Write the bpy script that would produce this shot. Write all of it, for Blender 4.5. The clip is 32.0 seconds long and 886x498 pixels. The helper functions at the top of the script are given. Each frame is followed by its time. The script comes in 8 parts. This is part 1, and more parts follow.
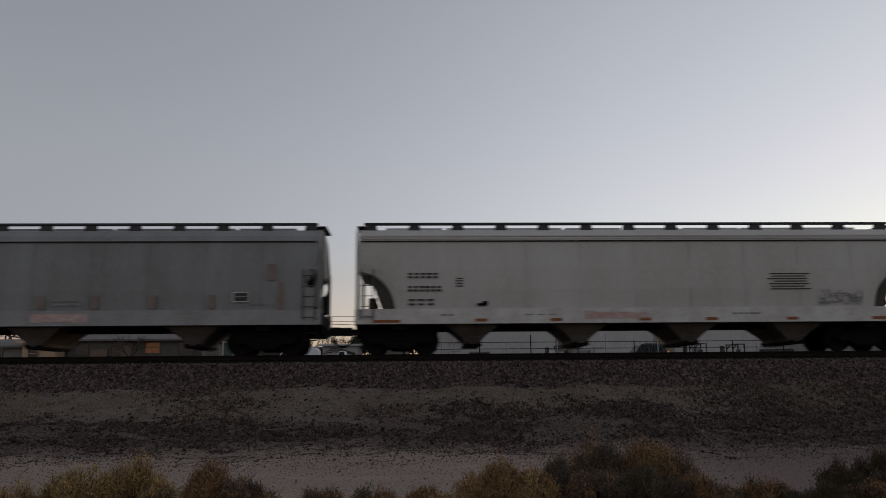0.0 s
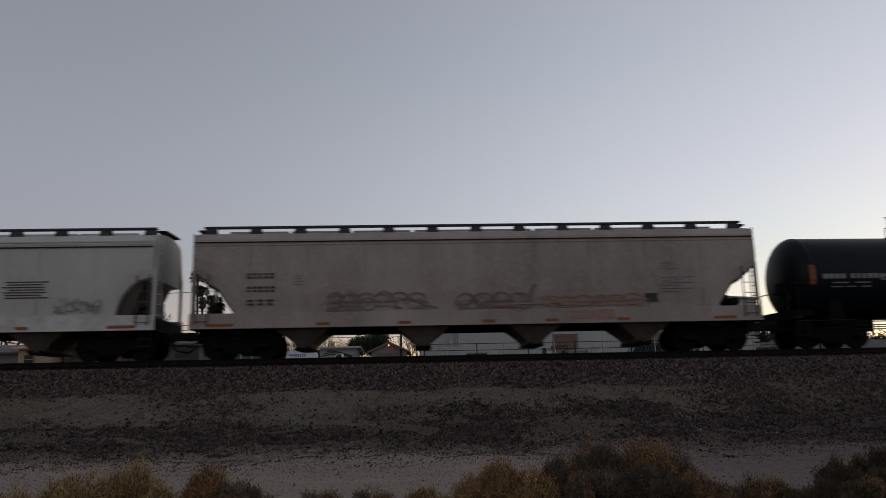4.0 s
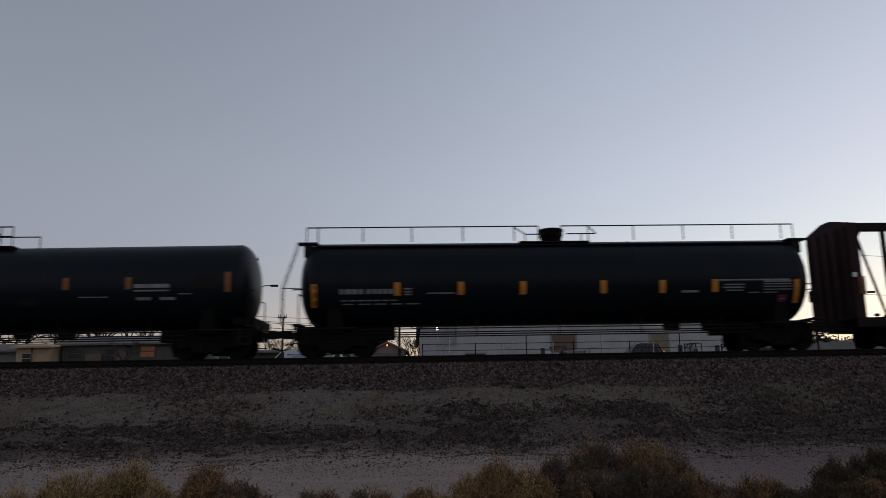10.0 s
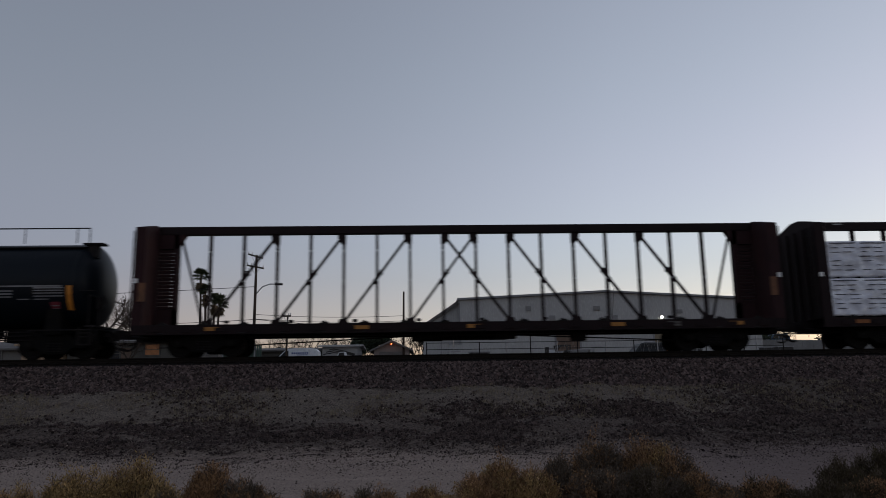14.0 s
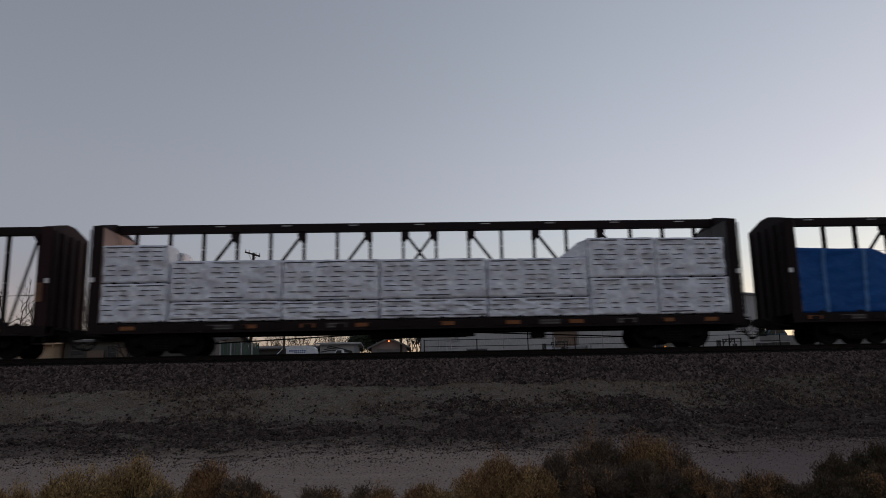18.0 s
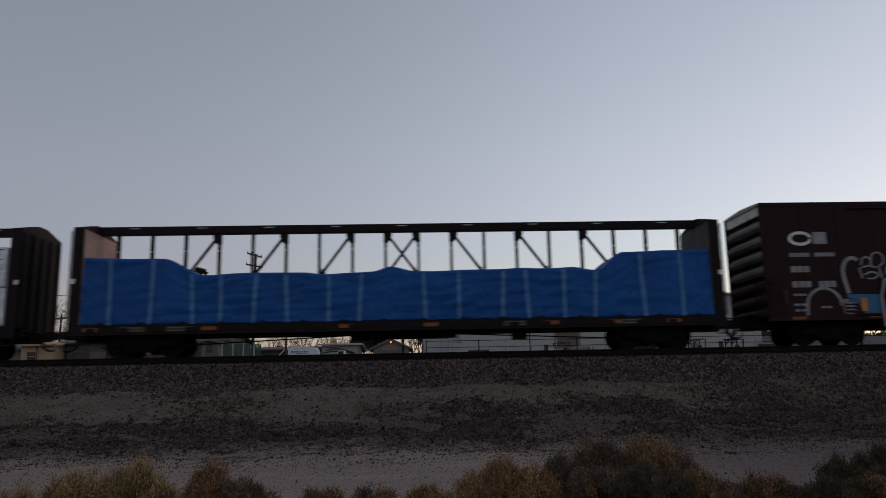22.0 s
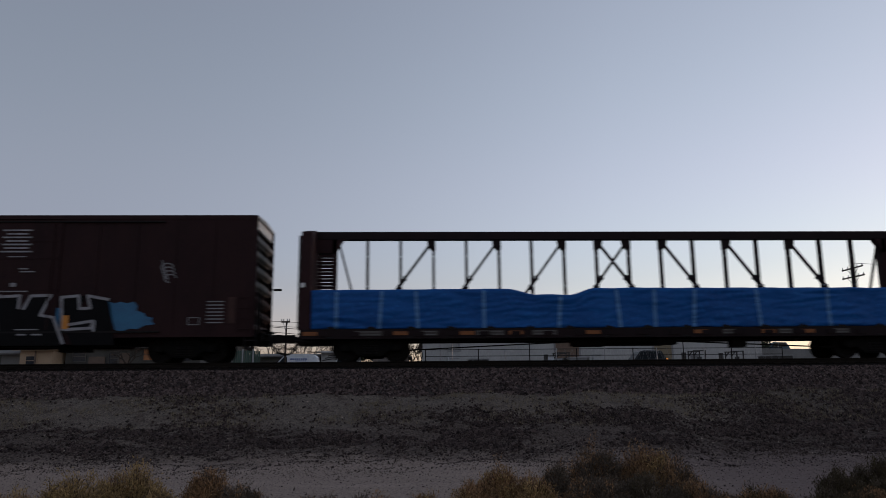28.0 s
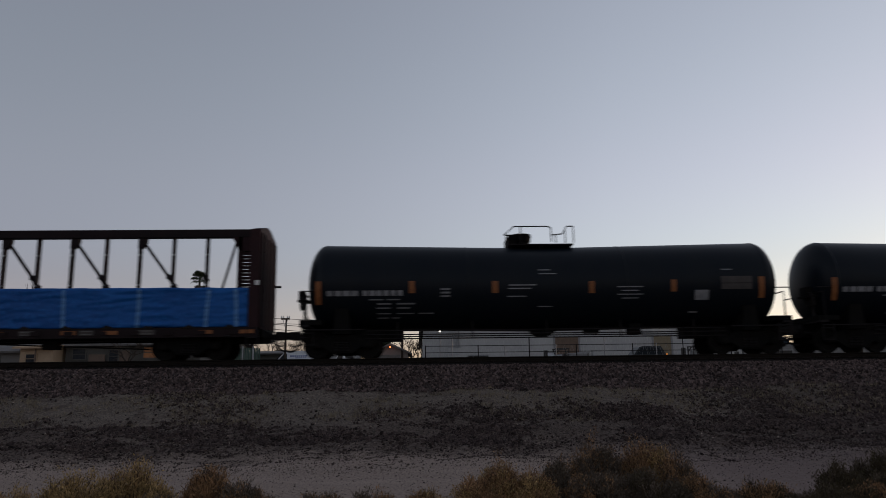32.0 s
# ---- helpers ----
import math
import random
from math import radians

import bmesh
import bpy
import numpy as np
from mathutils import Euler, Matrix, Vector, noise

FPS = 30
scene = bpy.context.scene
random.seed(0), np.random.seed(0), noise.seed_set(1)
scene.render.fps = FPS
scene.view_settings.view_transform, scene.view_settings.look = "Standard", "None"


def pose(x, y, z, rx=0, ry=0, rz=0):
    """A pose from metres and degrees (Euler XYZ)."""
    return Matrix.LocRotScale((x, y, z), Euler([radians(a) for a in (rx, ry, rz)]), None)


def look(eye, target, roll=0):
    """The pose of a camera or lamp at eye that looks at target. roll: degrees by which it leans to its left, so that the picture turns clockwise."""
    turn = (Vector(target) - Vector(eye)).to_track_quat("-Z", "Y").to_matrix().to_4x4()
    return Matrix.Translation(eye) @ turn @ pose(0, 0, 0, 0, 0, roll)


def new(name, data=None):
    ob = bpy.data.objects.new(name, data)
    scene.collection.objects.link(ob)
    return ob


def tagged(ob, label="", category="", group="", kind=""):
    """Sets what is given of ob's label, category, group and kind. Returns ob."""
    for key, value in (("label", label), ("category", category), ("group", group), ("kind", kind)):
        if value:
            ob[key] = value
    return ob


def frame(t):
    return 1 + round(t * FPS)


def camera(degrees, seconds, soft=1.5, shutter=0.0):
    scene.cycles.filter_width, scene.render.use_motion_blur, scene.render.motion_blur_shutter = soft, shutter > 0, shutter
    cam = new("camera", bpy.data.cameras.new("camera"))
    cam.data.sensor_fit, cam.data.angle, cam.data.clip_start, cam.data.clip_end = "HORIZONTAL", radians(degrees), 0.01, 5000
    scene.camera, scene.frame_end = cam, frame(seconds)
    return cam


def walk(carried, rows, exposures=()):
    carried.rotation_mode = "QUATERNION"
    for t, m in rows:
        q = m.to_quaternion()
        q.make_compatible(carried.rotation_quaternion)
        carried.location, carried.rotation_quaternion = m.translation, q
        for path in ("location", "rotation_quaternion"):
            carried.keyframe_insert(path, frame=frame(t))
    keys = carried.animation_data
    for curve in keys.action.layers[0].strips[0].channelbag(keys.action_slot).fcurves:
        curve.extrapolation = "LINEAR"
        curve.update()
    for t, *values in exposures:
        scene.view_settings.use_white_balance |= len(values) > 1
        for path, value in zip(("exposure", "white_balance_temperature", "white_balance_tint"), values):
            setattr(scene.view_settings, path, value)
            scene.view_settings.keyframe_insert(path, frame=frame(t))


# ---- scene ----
cam = camera(62.18, 32.0, soft=0.65, shutter=0.7)

# The eye stands at the roadside, 1.6 m above the dirt road, and faces the track.
EYE_Z = 1.6
RAIL_Z = 2.65          # top of the rails
TRACK_Y = 26.88        # middle of the track

SWAY = (
    (0, -1.85, 10.43, 0.51), (0.5, -1.82, 10.52, 0.41), (1, -1.91, 10.55, 0.65), (1.5, -1.91, 10.42, 0.74), (2, -1.98, 10.30, 0.77),
    (2.5, -1.95, 10.32, 0.83), (3, -2.02, 10.43, 0.73), (3.5, -1.98, 10.72, 0.87), (4, -2.03, 10.54, 1.12), (4.5, -2.26, 10.43, 0.86),
    (6.5, -2.41, 10.72, 0.89), (7, -2.36, 10.68, 0.94), (7.5, -2.27, 10.55, 1.11), (8, -2.28, 10.52, 1.01), (8.5, -2.13, 10.49, 1.16),
    (9, -2.10, 10.52, 1.04), (9.5, -2.10, 10.54, 1.11), (10, -2.16, 10.54, 0.96), (10.5, -2.22, 10.59, 1.01), (11, -1.91, 10.25, 1.34),
    (11.5, -2.02, 10.52, 0.81), (12, -2.05, 10.69, 0.65), (12.5, -1.99, 10.69, 0.71), (13, -2.11, 10.70, 0.67), (13.5, -1.97, 10.50, 0.82),
    (14, -1.85, 10.45, 0.83), (14.5, -1.81, 10.47, 0.91), (16.5, -2.02, 10.45, 1.06), (17, -1.92, 10.25, 1.19), (17.5, -1.95, 10.27, 1.07),
    (18, -2.03, 10.22, 1.12), (18.5, -2.00, 10.19, 1.17), (19, -2.06, 10.18, 1.15), (19.5, -1.91, 10.18, 1.15), (20, -1.93, 10.22, 1.11),
    (20.5, -2.01, 10.18, 1.16), (21, -2.06, 10.11, 1.16), (21.5, -2.02, 10.22, 1.13), (22, -1.88, 10.30, 1.12), (22.5, -1.90, 10.28, 1.01),
    (23, -1.96, 10.40, 1.03), (23.5, -1.97, 10.25, 1.18), (24, -1.99, 10.53, 1.04), (24.5, -1.77, 10.58, 0.92), (25, -1.91, 10.77, 0.74),
    (25.5, -1.84, 10.79, 0.64), (27.5, -2.06, 11.04, 0.53), (28, -1.95, 10.97, 0.51), (28.5, -2.03, 10.91, 0.59), (29, -2.04, 10.95, 0.65),
    (29.5, -2.00, 10.94, 0.67), (30, -1.96, 10.94, 0.61), (30.5, -1.97, 11.04, 0.59), (31, -1.99, 10.78, 0.84), (31.5, -2.05, 10.75, 0.75),
    (32, -1.95, 10.69, 0.75))
EXPOSURES = (
    (0, 0.04, 7100, 10), (2, 0.02, 7100, 10), (4, 0.0, 6900, 10), (7, -0.05, 6600, 10), (9, -0.05, 6500, 10), (11, -0.09, 6430, 10), (13, -0.20, 6280, 10), (14.5, -0.2, 6400, 10),
    (17, -0.13, 6700, 10), (20, -0.14, 6650, 10), (22, -0.05, 6550, 10), (24, 0.06, 6050, 10), (25.5, 0.1, 5950, 10), (28, -0.06, 6250, 10), (30, -0.13, 6500, 10), (32, -0.13, 6550, 10))
walk(cam, [(t, pose(0, 0, EYE_Z, 90 + pitch, roll, yaw)) for t, yaw, pitch, roll in SWAY], exposures=EXPOSURES)

# ---- world and light: after sundown, the glow low on the right behind the track ----
SUN_AZIMUTH = 63.0     # degrees to the right of straight ahead
SUN_HEIGHT = 2.0
world = bpy.data.worlds.new("dusk_sky")
scene.world = world
world.use_nodes = True
wn = world.node_tree.nodes
wl = world.node_tree.links
sky = wn.new("ShaderNodeTexSky")
sky.sky_type = "NISHITA"
sky.sun_disc = False
sky.sun_elevation = radians(SUN_HEIGHT)
sky.sun_rotation = radians(SUN_AZIMUTH)
sky.altitude = 700
sky.air_density, sky.dust_density, sky.ozone_density = 1.0, 1.0, 2.0
soften = wn.new("ShaderNodeHueSaturation")      # thin high haze takes the colour out of the clear sky
soften.inputs["Saturation"].default_value = 0.50
soften.inputs["Value"].default_value = 2.72
warm = wn.new("ShaderNodeMix")                  # dust in the low air tints it faintly pink
warm.data_type, warm.blend_type = "RGBA", "MULTIPLY"
warm.inputs["Factor"].default_value = 1.0
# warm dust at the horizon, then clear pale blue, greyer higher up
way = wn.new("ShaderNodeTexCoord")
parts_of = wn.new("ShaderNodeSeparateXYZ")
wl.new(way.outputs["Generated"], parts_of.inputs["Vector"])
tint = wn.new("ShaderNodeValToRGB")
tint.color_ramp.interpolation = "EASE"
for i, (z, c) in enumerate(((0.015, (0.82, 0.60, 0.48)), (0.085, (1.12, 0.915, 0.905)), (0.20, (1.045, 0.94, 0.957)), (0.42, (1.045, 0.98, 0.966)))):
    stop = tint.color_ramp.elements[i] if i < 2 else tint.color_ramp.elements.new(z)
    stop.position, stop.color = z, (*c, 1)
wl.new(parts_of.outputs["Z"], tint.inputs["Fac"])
# the sky darkens away from the afterglow
fade = wn.new("ShaderNodeMapRange")
fade.inputs["From Min"].default_value, fade.inputs["From Max"].default_value = -0.55, 0.25
fade.inputs["To Min"].default_value, fade.inputs["To Max"].default_value = 0.85, 1.04
wl.new(parts_of.outputs["X"], fade.inputs["Value"])
haze = wn.new("ShaderNodeMix")
haze.data_type, haze.blend_type = "RGBA", "ADD"
haze.inputs["Factor"].default_value = 1.0
haze.inputs["B"].default_value = (0.47, 0.54, 0.72, 1)
wl.new(sky.outputs["Color"], soften.inputs["Color"])
wl.new(soften.outputs["Color"], haze.inputs["A"])
wl.new(haze.outputs["Result"], warm.inputs["A"])
side = wn.new("ShaderNodeValToRGB")
side.color_ramp.elements[0].color = (0.90, 0.895, 0.965, 1)
side.color_ramp.elements[1].color = (0.955, 1.02, 0.965, 1)
across = wn.new("ShaderNodeMapRange")
across.inputs["From Min"].default_value, across.inputs["From Max"].default_value = -0.5, 0.5
wl.new(parts_of.outputs["X"], across.inputs["Value"])
wl.new(across.outputs["Result"], side.inputs["Fac"])
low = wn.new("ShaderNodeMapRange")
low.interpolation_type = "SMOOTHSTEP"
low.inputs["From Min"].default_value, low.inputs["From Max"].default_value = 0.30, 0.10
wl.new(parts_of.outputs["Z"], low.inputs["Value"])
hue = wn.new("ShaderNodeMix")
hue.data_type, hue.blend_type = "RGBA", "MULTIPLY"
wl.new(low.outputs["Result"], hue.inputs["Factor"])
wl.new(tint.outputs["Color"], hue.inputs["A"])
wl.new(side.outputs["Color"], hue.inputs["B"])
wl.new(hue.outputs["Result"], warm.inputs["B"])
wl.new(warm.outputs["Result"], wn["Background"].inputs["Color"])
level = wn.new("ShaderNodeMath")
level.operation = "MULTIPLY"
level.inputs[1].default_value = 0.144
wl.new(fade.outputs["Result"], level.inputs[0])
wl.new(level.outputs["Value"], wn["Background"].inputs["Strength"])

lamp = bpy.data.lights.new("sun", "SUN")
lamp.energy, lamp.angle, lamp.color = 0.05, radians(12), (1.0, 0.75, 0.55)
sun = new("sun", lamp)
az, el = radians(SUN_AZIMUTH), radians(SUN_HEIGHT)
sun_way = Vector((math.sin(az) * math.cos(el), math.cos(az) * math.cos(el), math.sin(el)))
sun.matrix_world = look(sun_way * 200, (0, 0, 0))

# ---- materials ----


def material(name, color, rough=0.7, metal=0.0, second=None, scale=3.0, amount=0.5, grain=40.0, bump=0.1, third=None, stretch=(1, 1, 1), random_tint=0.0, glow=0.0, gloss=0.35):
    """Paint, metal, soil and the like: a base colour broken up by a coarse and a fine noise, with fine relief."""
    m = bpy.data.materials.new(name)
    m.use_nodes = True
    n, l = m.node_tree.nodes, m.node_tree.links
    b = n["Principled BSDF"]
    b.inputs["Roughness"].default_value = rough
    b.inputs["Metallic"].default_value = metal
    b.inputs["Specular IOR Level"].default_value = gloss
    tc = n.new("ShaderNodeTexCoord")
    mp = n.new("ShaderNodeMapping")
    mp.inputs["Scale"].default_value = stretch
    l.new(tc.outputs["Object"], mp.inputs["Vector"])
    coarse = n.new("ShaderNodeTexNoise")
    coarse.inputs["Scale"].default_value, coarse.inputs["Detail"].default_value, coarse.inputs["Roughness"].default_value = scale, 6, 0.65
    l.new(mp.outputs["Vector"], coarse.inputs["Vector"])
    fine = n.new("ShaderNodeTexNoise")
    fine.inputs["Scale"].default_value, fine.inputs["Detail"].default_value = grain, 3
    l.new(mp.outputs["Vector"], fine.inputs["Vector"])
    second = second or tuple(c * 0.6 for c in color)
    third = third or tuple(min(1, c * 1.25) for c in color)
    ramp = n.new("ShaderNodeMapRange")
    ramp.inputs["From Min"].default_value, ramp.inputs["From Max"].default_value = 0.62 - 0.35 * amount, 0.62 + 0.1 * amount
    l.new(coarse.outputs["Fac"], ramp.inputs["Value"])
    mix = n.new("ShaderNodeMix")
    mix.data_type = "RGBA"
    mix.inputs["A"].default_value = (*color, 1)
    mix.inputs["B"].default_value = (*second, 1)
    l.new(ramp.outputs["Result"], mix.inputs["Factor"])
    mix2 = n.new("ShaderNodeMix")
    mix2.data_type = "RGBA"
    mix2.inputs["B"].default_value = (*third, 1)
    ramp2 = n.new("ShaderNodeMapRange")
    ramp2.inputs["From Min"].default_value, ramp2.inputs["From Max"].default_value, ramp2.inputs["To Max"].default_value = 0.5, 0.75, 0.8
    l.new(fine.outputs["Fac"], ramp2.inputs["Value"])
    l.new(mix.outputs["Result"], mix2.inputs["A"])
    l.new(ramp2.outputs["Result"], mix2.inputs["Factor"])
    out = mix2.outputs["Result"]
    if random_tint:
        info = n.new("ShaderNodeObjectInfo")
        geo = n.new("ShaderNodeNewGeometry")
        add = n.new("ShaderNodeMath")
        add.operation = "ADD"
        l.new(info.outputs["Random"], add.inputs[0])
        l.new(geo.outputs["Random Per Island"], add.inputs[1])
        fr = n.new("ShaderNodeMath")
        fr.operation = "FRACT"
        l.new(add.outputs["Value"], fr.inputs[0])
        rr = n.new("ShaderNodeMapRange")
        rr.inputs["To Min"].default_value, rr.inputs["To Max"].default_value = 1 - random_tint, 1 + random_tint
        l.new(fr.outputs["Value"], rr.inputs["Value"])
        hsv = n.new("ShaderNodeHueSaturation")
        l.new(rr.outputs["Result"], hsv.inputs["Value"])
        l.new(out, hsv.inputs["Color"])
        out = hsv.outputs["Color"]
    l.new(out, b.inputs["Base Color"])
    if bump:
        bp = n.new("ShaderNodeBump")
        bp.inputs["Strength"].default_value, bp.inputs["Distance"].default_value = bump, 0.02
        l.new(fine.outputs["Fac"], bp.inputs["Height"])
        l.new(bp.outputs["Normal"], b.inputs["Normal"])
    if glow:
        b.inputs["Emission Color"].default_value = (*color, 1)
        b.inputs["Emission Strength"].default_value = glow
    return m


M = {}
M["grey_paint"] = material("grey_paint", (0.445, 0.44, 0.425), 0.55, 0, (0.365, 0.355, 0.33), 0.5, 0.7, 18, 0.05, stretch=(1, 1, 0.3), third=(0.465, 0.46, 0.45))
M["tan_paint"] = material("tan_paint", (0.365, 0.318, 0.292), 0.6, 0, (0.20, 0.165, 0.150), 0.45, 0.9, 18, 0.05, stretch=(1, 1, 0.4), third=(0.385, 0.335, 0.306))
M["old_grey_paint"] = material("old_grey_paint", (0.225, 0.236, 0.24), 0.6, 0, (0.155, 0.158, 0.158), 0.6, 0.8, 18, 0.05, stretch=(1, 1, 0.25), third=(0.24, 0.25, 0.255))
M["old_sill"] = material("old_sill", (0.26, 0.27, 0.275), 0.6, 0, (0.18, 0.18, 0.18), 1.2, 0.8, 18, 0.05)
# near-black that stands in for the shade inside the hollow car ends
M["hollow_shade"] = material("hollow_shade", (0.016, 0.016, 0.017), 0.9, 0, (0.010, 0.010, 0.010), 2, 0.6, gloss=0.08)
M["sill_paint"] = material("sill_paint", (0.50, 0.50, 0.49), 0.55, 0, (0.33, 0.31, 0.29), 1.5, 0.7, 30, 0.05)
M["black_tank"] = material("black_tank", (0.0046, 0.0072, 0.0112), 0.40, 0, (0.0066, 0.0088, 0.0118), 1.2, 0.6, 30, 0.03, stretch=(1, 1, 0.4), gloss=0.12)
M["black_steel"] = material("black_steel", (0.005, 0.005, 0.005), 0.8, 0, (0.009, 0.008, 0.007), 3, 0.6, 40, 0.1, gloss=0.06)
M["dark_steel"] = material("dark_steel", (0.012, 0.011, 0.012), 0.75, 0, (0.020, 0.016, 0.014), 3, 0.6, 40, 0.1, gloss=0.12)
M["board_steel"] = material("board_steel", (0.048, 0.049, 0.054), 0.7, 0, (0.03, 0.03, 0.032), 3, 0.6, 40, 0.1, gloss=0.2)
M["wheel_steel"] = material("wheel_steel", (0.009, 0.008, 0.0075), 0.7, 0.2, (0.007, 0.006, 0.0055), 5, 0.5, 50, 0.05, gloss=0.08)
M["rail_steel"] = material("rail_steel", (0.014, 0.011, 0.009), 0.7, 0.2, (0.009, 0.007, 0.006), 5, 0.5, 50, 0.05, gloss=0.1)
M["beam_brown"] = material("beam_brown", (0.016, 0.0095, 0.0105), 0.7, 0, (0.010, 0.007, 0.008), 1.2, 0.7, 30, 0.08, gloss=0.12)
M["box_brown"] = material("box_brown", (0.029, 0.0135, 0.0142), 0.7, 0, (0.018, 0.0095, 0.0105), 0.9, 0.8, 30, 0.06, stretch=(1, 1, 0.35), gloss=0.10)
M["galvanised_rail"] = material("galvanised_rail", (0.26, 0.26, 0.27), 0.6, 0.2, (0.18, 0.18, 0.18), 4, 0.5)
M["white_paint"] = material("white_paint", (0.72, 0.72, 0.72), 0.6, 0, (0.5, 0.5, 0.5), 3, 0.5, 40, 0.02)
M["stencil_black"] = material("stencil_black", (0.03, 0.03, 0.03), 0.6)
M["stencil_grey"] = material("stencil_grey", (0.22, 0.22, 0.23), 0.6)
M["reflector_orange"] = material("reflector_orange", (0.52, 0.20, 0.025), 0.5, 0, (0.40, 0.14, 0.02), 8, 0.4, 60, 0.0)
M["beam_red"] = material("beam_red", (0.030, 0.0130, 0.0145), 0.7, 0, (0.019, 0.0100, 0.0115), 1.2, 0.7, 30, 0.08, gloss=0.12)
M["reflector_faded"] = material("reflector_faded", (0.21, 0.072, 0.02), 0.6, 0, (0.15, 0.05, 0.018), 8, 0.4, 60, 0.0)
M["graffiti_red"] = material("graffiti_red", (0.36, 0.165, 0.145), 0.6, 0, (0.47, 0.44, 0.425), 3.2, 1.0, 12, 0.02, stretch=(1, 1, 1.6), third=(0.40, 0.27, 0.25))
M["graffiti_maroon"] = material("graffiti_maroon", (0.22, 0.10, 0.08), 0.6, 0, (0.30, 0.235, 0.205), 3.2, 1.0, 12, 0.02, stretch=(1, 1, 1.6))
M["placard_red"] = material("placard_red", (0.16, 0.022, 0.035), 0.6, 0, (0.11, 0.02, 0.03), 6, 0.5)
M["reflector_warm"] = material("reflector_warm", (0.34, 0.15, 0.028), 0.55, 0, (0.24, 0.10, 0.02), 8, 0.4, 60, 0.0)
M["rust_brown"] = material("rust_brown", (0.055, 0.024, 0.02), 0.85, 0, (0.035, 0.017, 0.015), 3, 0.8)
M["dull_primer"] = material("dull_primer", (0.17, 0.125, 0.10), 0.8, 0, (0.20, 0.18, 0.165), 2.5, 0.8)
M["faded_patch"] = material("faded_patch", (0.060, 0.052, 0.049), 0.8, 0, (0.04, 0.034, 0.032), 3, 0.8)
M["stencil_dim"] = material("stencil_dim", (0.13, 0.125, 0.12), 0.7)
M["graffiti_blue"] = material("graffiti_blue", (0.032, 0.137, 0.259), 0.6, 0, (0.03, 0.10, 0.20), 2.2, 0.8)
M["graffiti_black"] = material("graffiti_black", (0.004, 0.004, 0.005), 0.6, gloss=0.08)
M["graffiti_silver"] = material("graffiti_silver", (0.30, 0.30, 0.32), 0.5, 0, (0.13, 0.12, 0.13), 2.5, 0.8)
M["grimy_dark_steel"] = material("grimy_dark_steel", (0.085, 0.076, 0.068), 0.8, 0, (0.045, 0.038, 0.033), 1.5, 0.7, 20, 0.1, gloss=0.15)
M["scrawl_brown"] = material("scrawl_brown", (0.175, 0.115, 0.100), 0.7, 0, (0.17, 0.14, 0.12), 2.2, 0.8)
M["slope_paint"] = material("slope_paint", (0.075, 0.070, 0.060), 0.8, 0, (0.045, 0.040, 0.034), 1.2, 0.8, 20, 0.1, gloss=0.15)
M["liner_grey"] = material("liner_grey", (0.085, 0.085, 0.088), 0.75, 0, (0.05, 0.048, 0.046), 0.9, 0.8, 18, 0.08, stretch=(1, 1, 0.3), gloss=0.15)
M["bare_ply"] = material("bare_ply", (0.34, 0.25, 0.22), 0.85, 0, (0.24, 0.17, 0.15), 1.5, 0.8, 20, 0.1, gloss=0.1)
M["end_paint"] = material("end_paint", (0.19, 0.185, 0.18), 0.7, 0, (0.11, 0.10, 0.095), 1.2, 0.8, 20, 0.08, gloss=0.2)
M["rust"] = material("rust", (0.16, 0.075, 0.04), 0.85, 0, (0.08, 0.04, 0.025), 4, 0.7)
M["tarp_blue"] = material("tarp_blue", (0.009, 0.089, 0.31), 0.5, 0, (0.006, 0.048, 0.19), 0.55, 1.0, 9, 0.3, third=(0.012, 0.113, 0.36), gloss=0.14)
M["strap_blue"] = material("strap_blue", (0.085, 0.20, 0.40), 0.5, 0, (0.05, 0.14, 0.32), 2, 0.7, gloss=0.15)
M["lumber_wrap"] = material("lumber_wrap", (0.76, 0.78, 0.84), 0.40, 0, (0.50, 0.52, 0.60), 1.5, 1.0, 7, 0.45)
M["print_dark"] = material("print_dark", (0.075, 0.078, 0.10), 0.5)
M["tie_wood"] = material("tie_wood", (0.014, 0.011, 0.010), 0.95, 0, (0.009, 0.0075, 0.007), 3, 0.6, 30, 0.3, gloss=0.06)

# ---- mesh helpers ----


def box(bm, x0, x1, y0, y1, z0, z1):
    v = [bm.verts.new((x, y, z)) for x in (x0, x1) for y in (y0, y1) for z in (z0, z1)]
    for f in ((0, 1, 3, 2), (4, 6, 7, 5), (0, 4, 5, 1), (2, 3, 7, 6), (0, 2, 6, 4), (1, 5, 7, 3)):
        bm.faces.new([v[i] for i in f])


def tube(bm, a, b, r, sides=8, r2=None):
    a, b = Vector(a), Vector(b)
    r2 = r if r2 is None else r2
    q = (b - a).to_track_quat("Z", "Y")
    rings = []
    for p, rad in ((a, r), (b, r2)):
        rings.append([bm.verts.new(p + q @ Vector((rad * math.cos(2 * math.pi * i / sides), rad * math.sin(2 * math.pi * i / sides), 0))) for i in range(sides)])
    for i in range(sides):
        j = (i + 1) % sides
        bm.faces.new((rings[0][i], rings[0][j], rings[1][j], rings[1][i]))
    bm.faces.new(rings[0][::-1])
    bm.faces.new(rings[1])


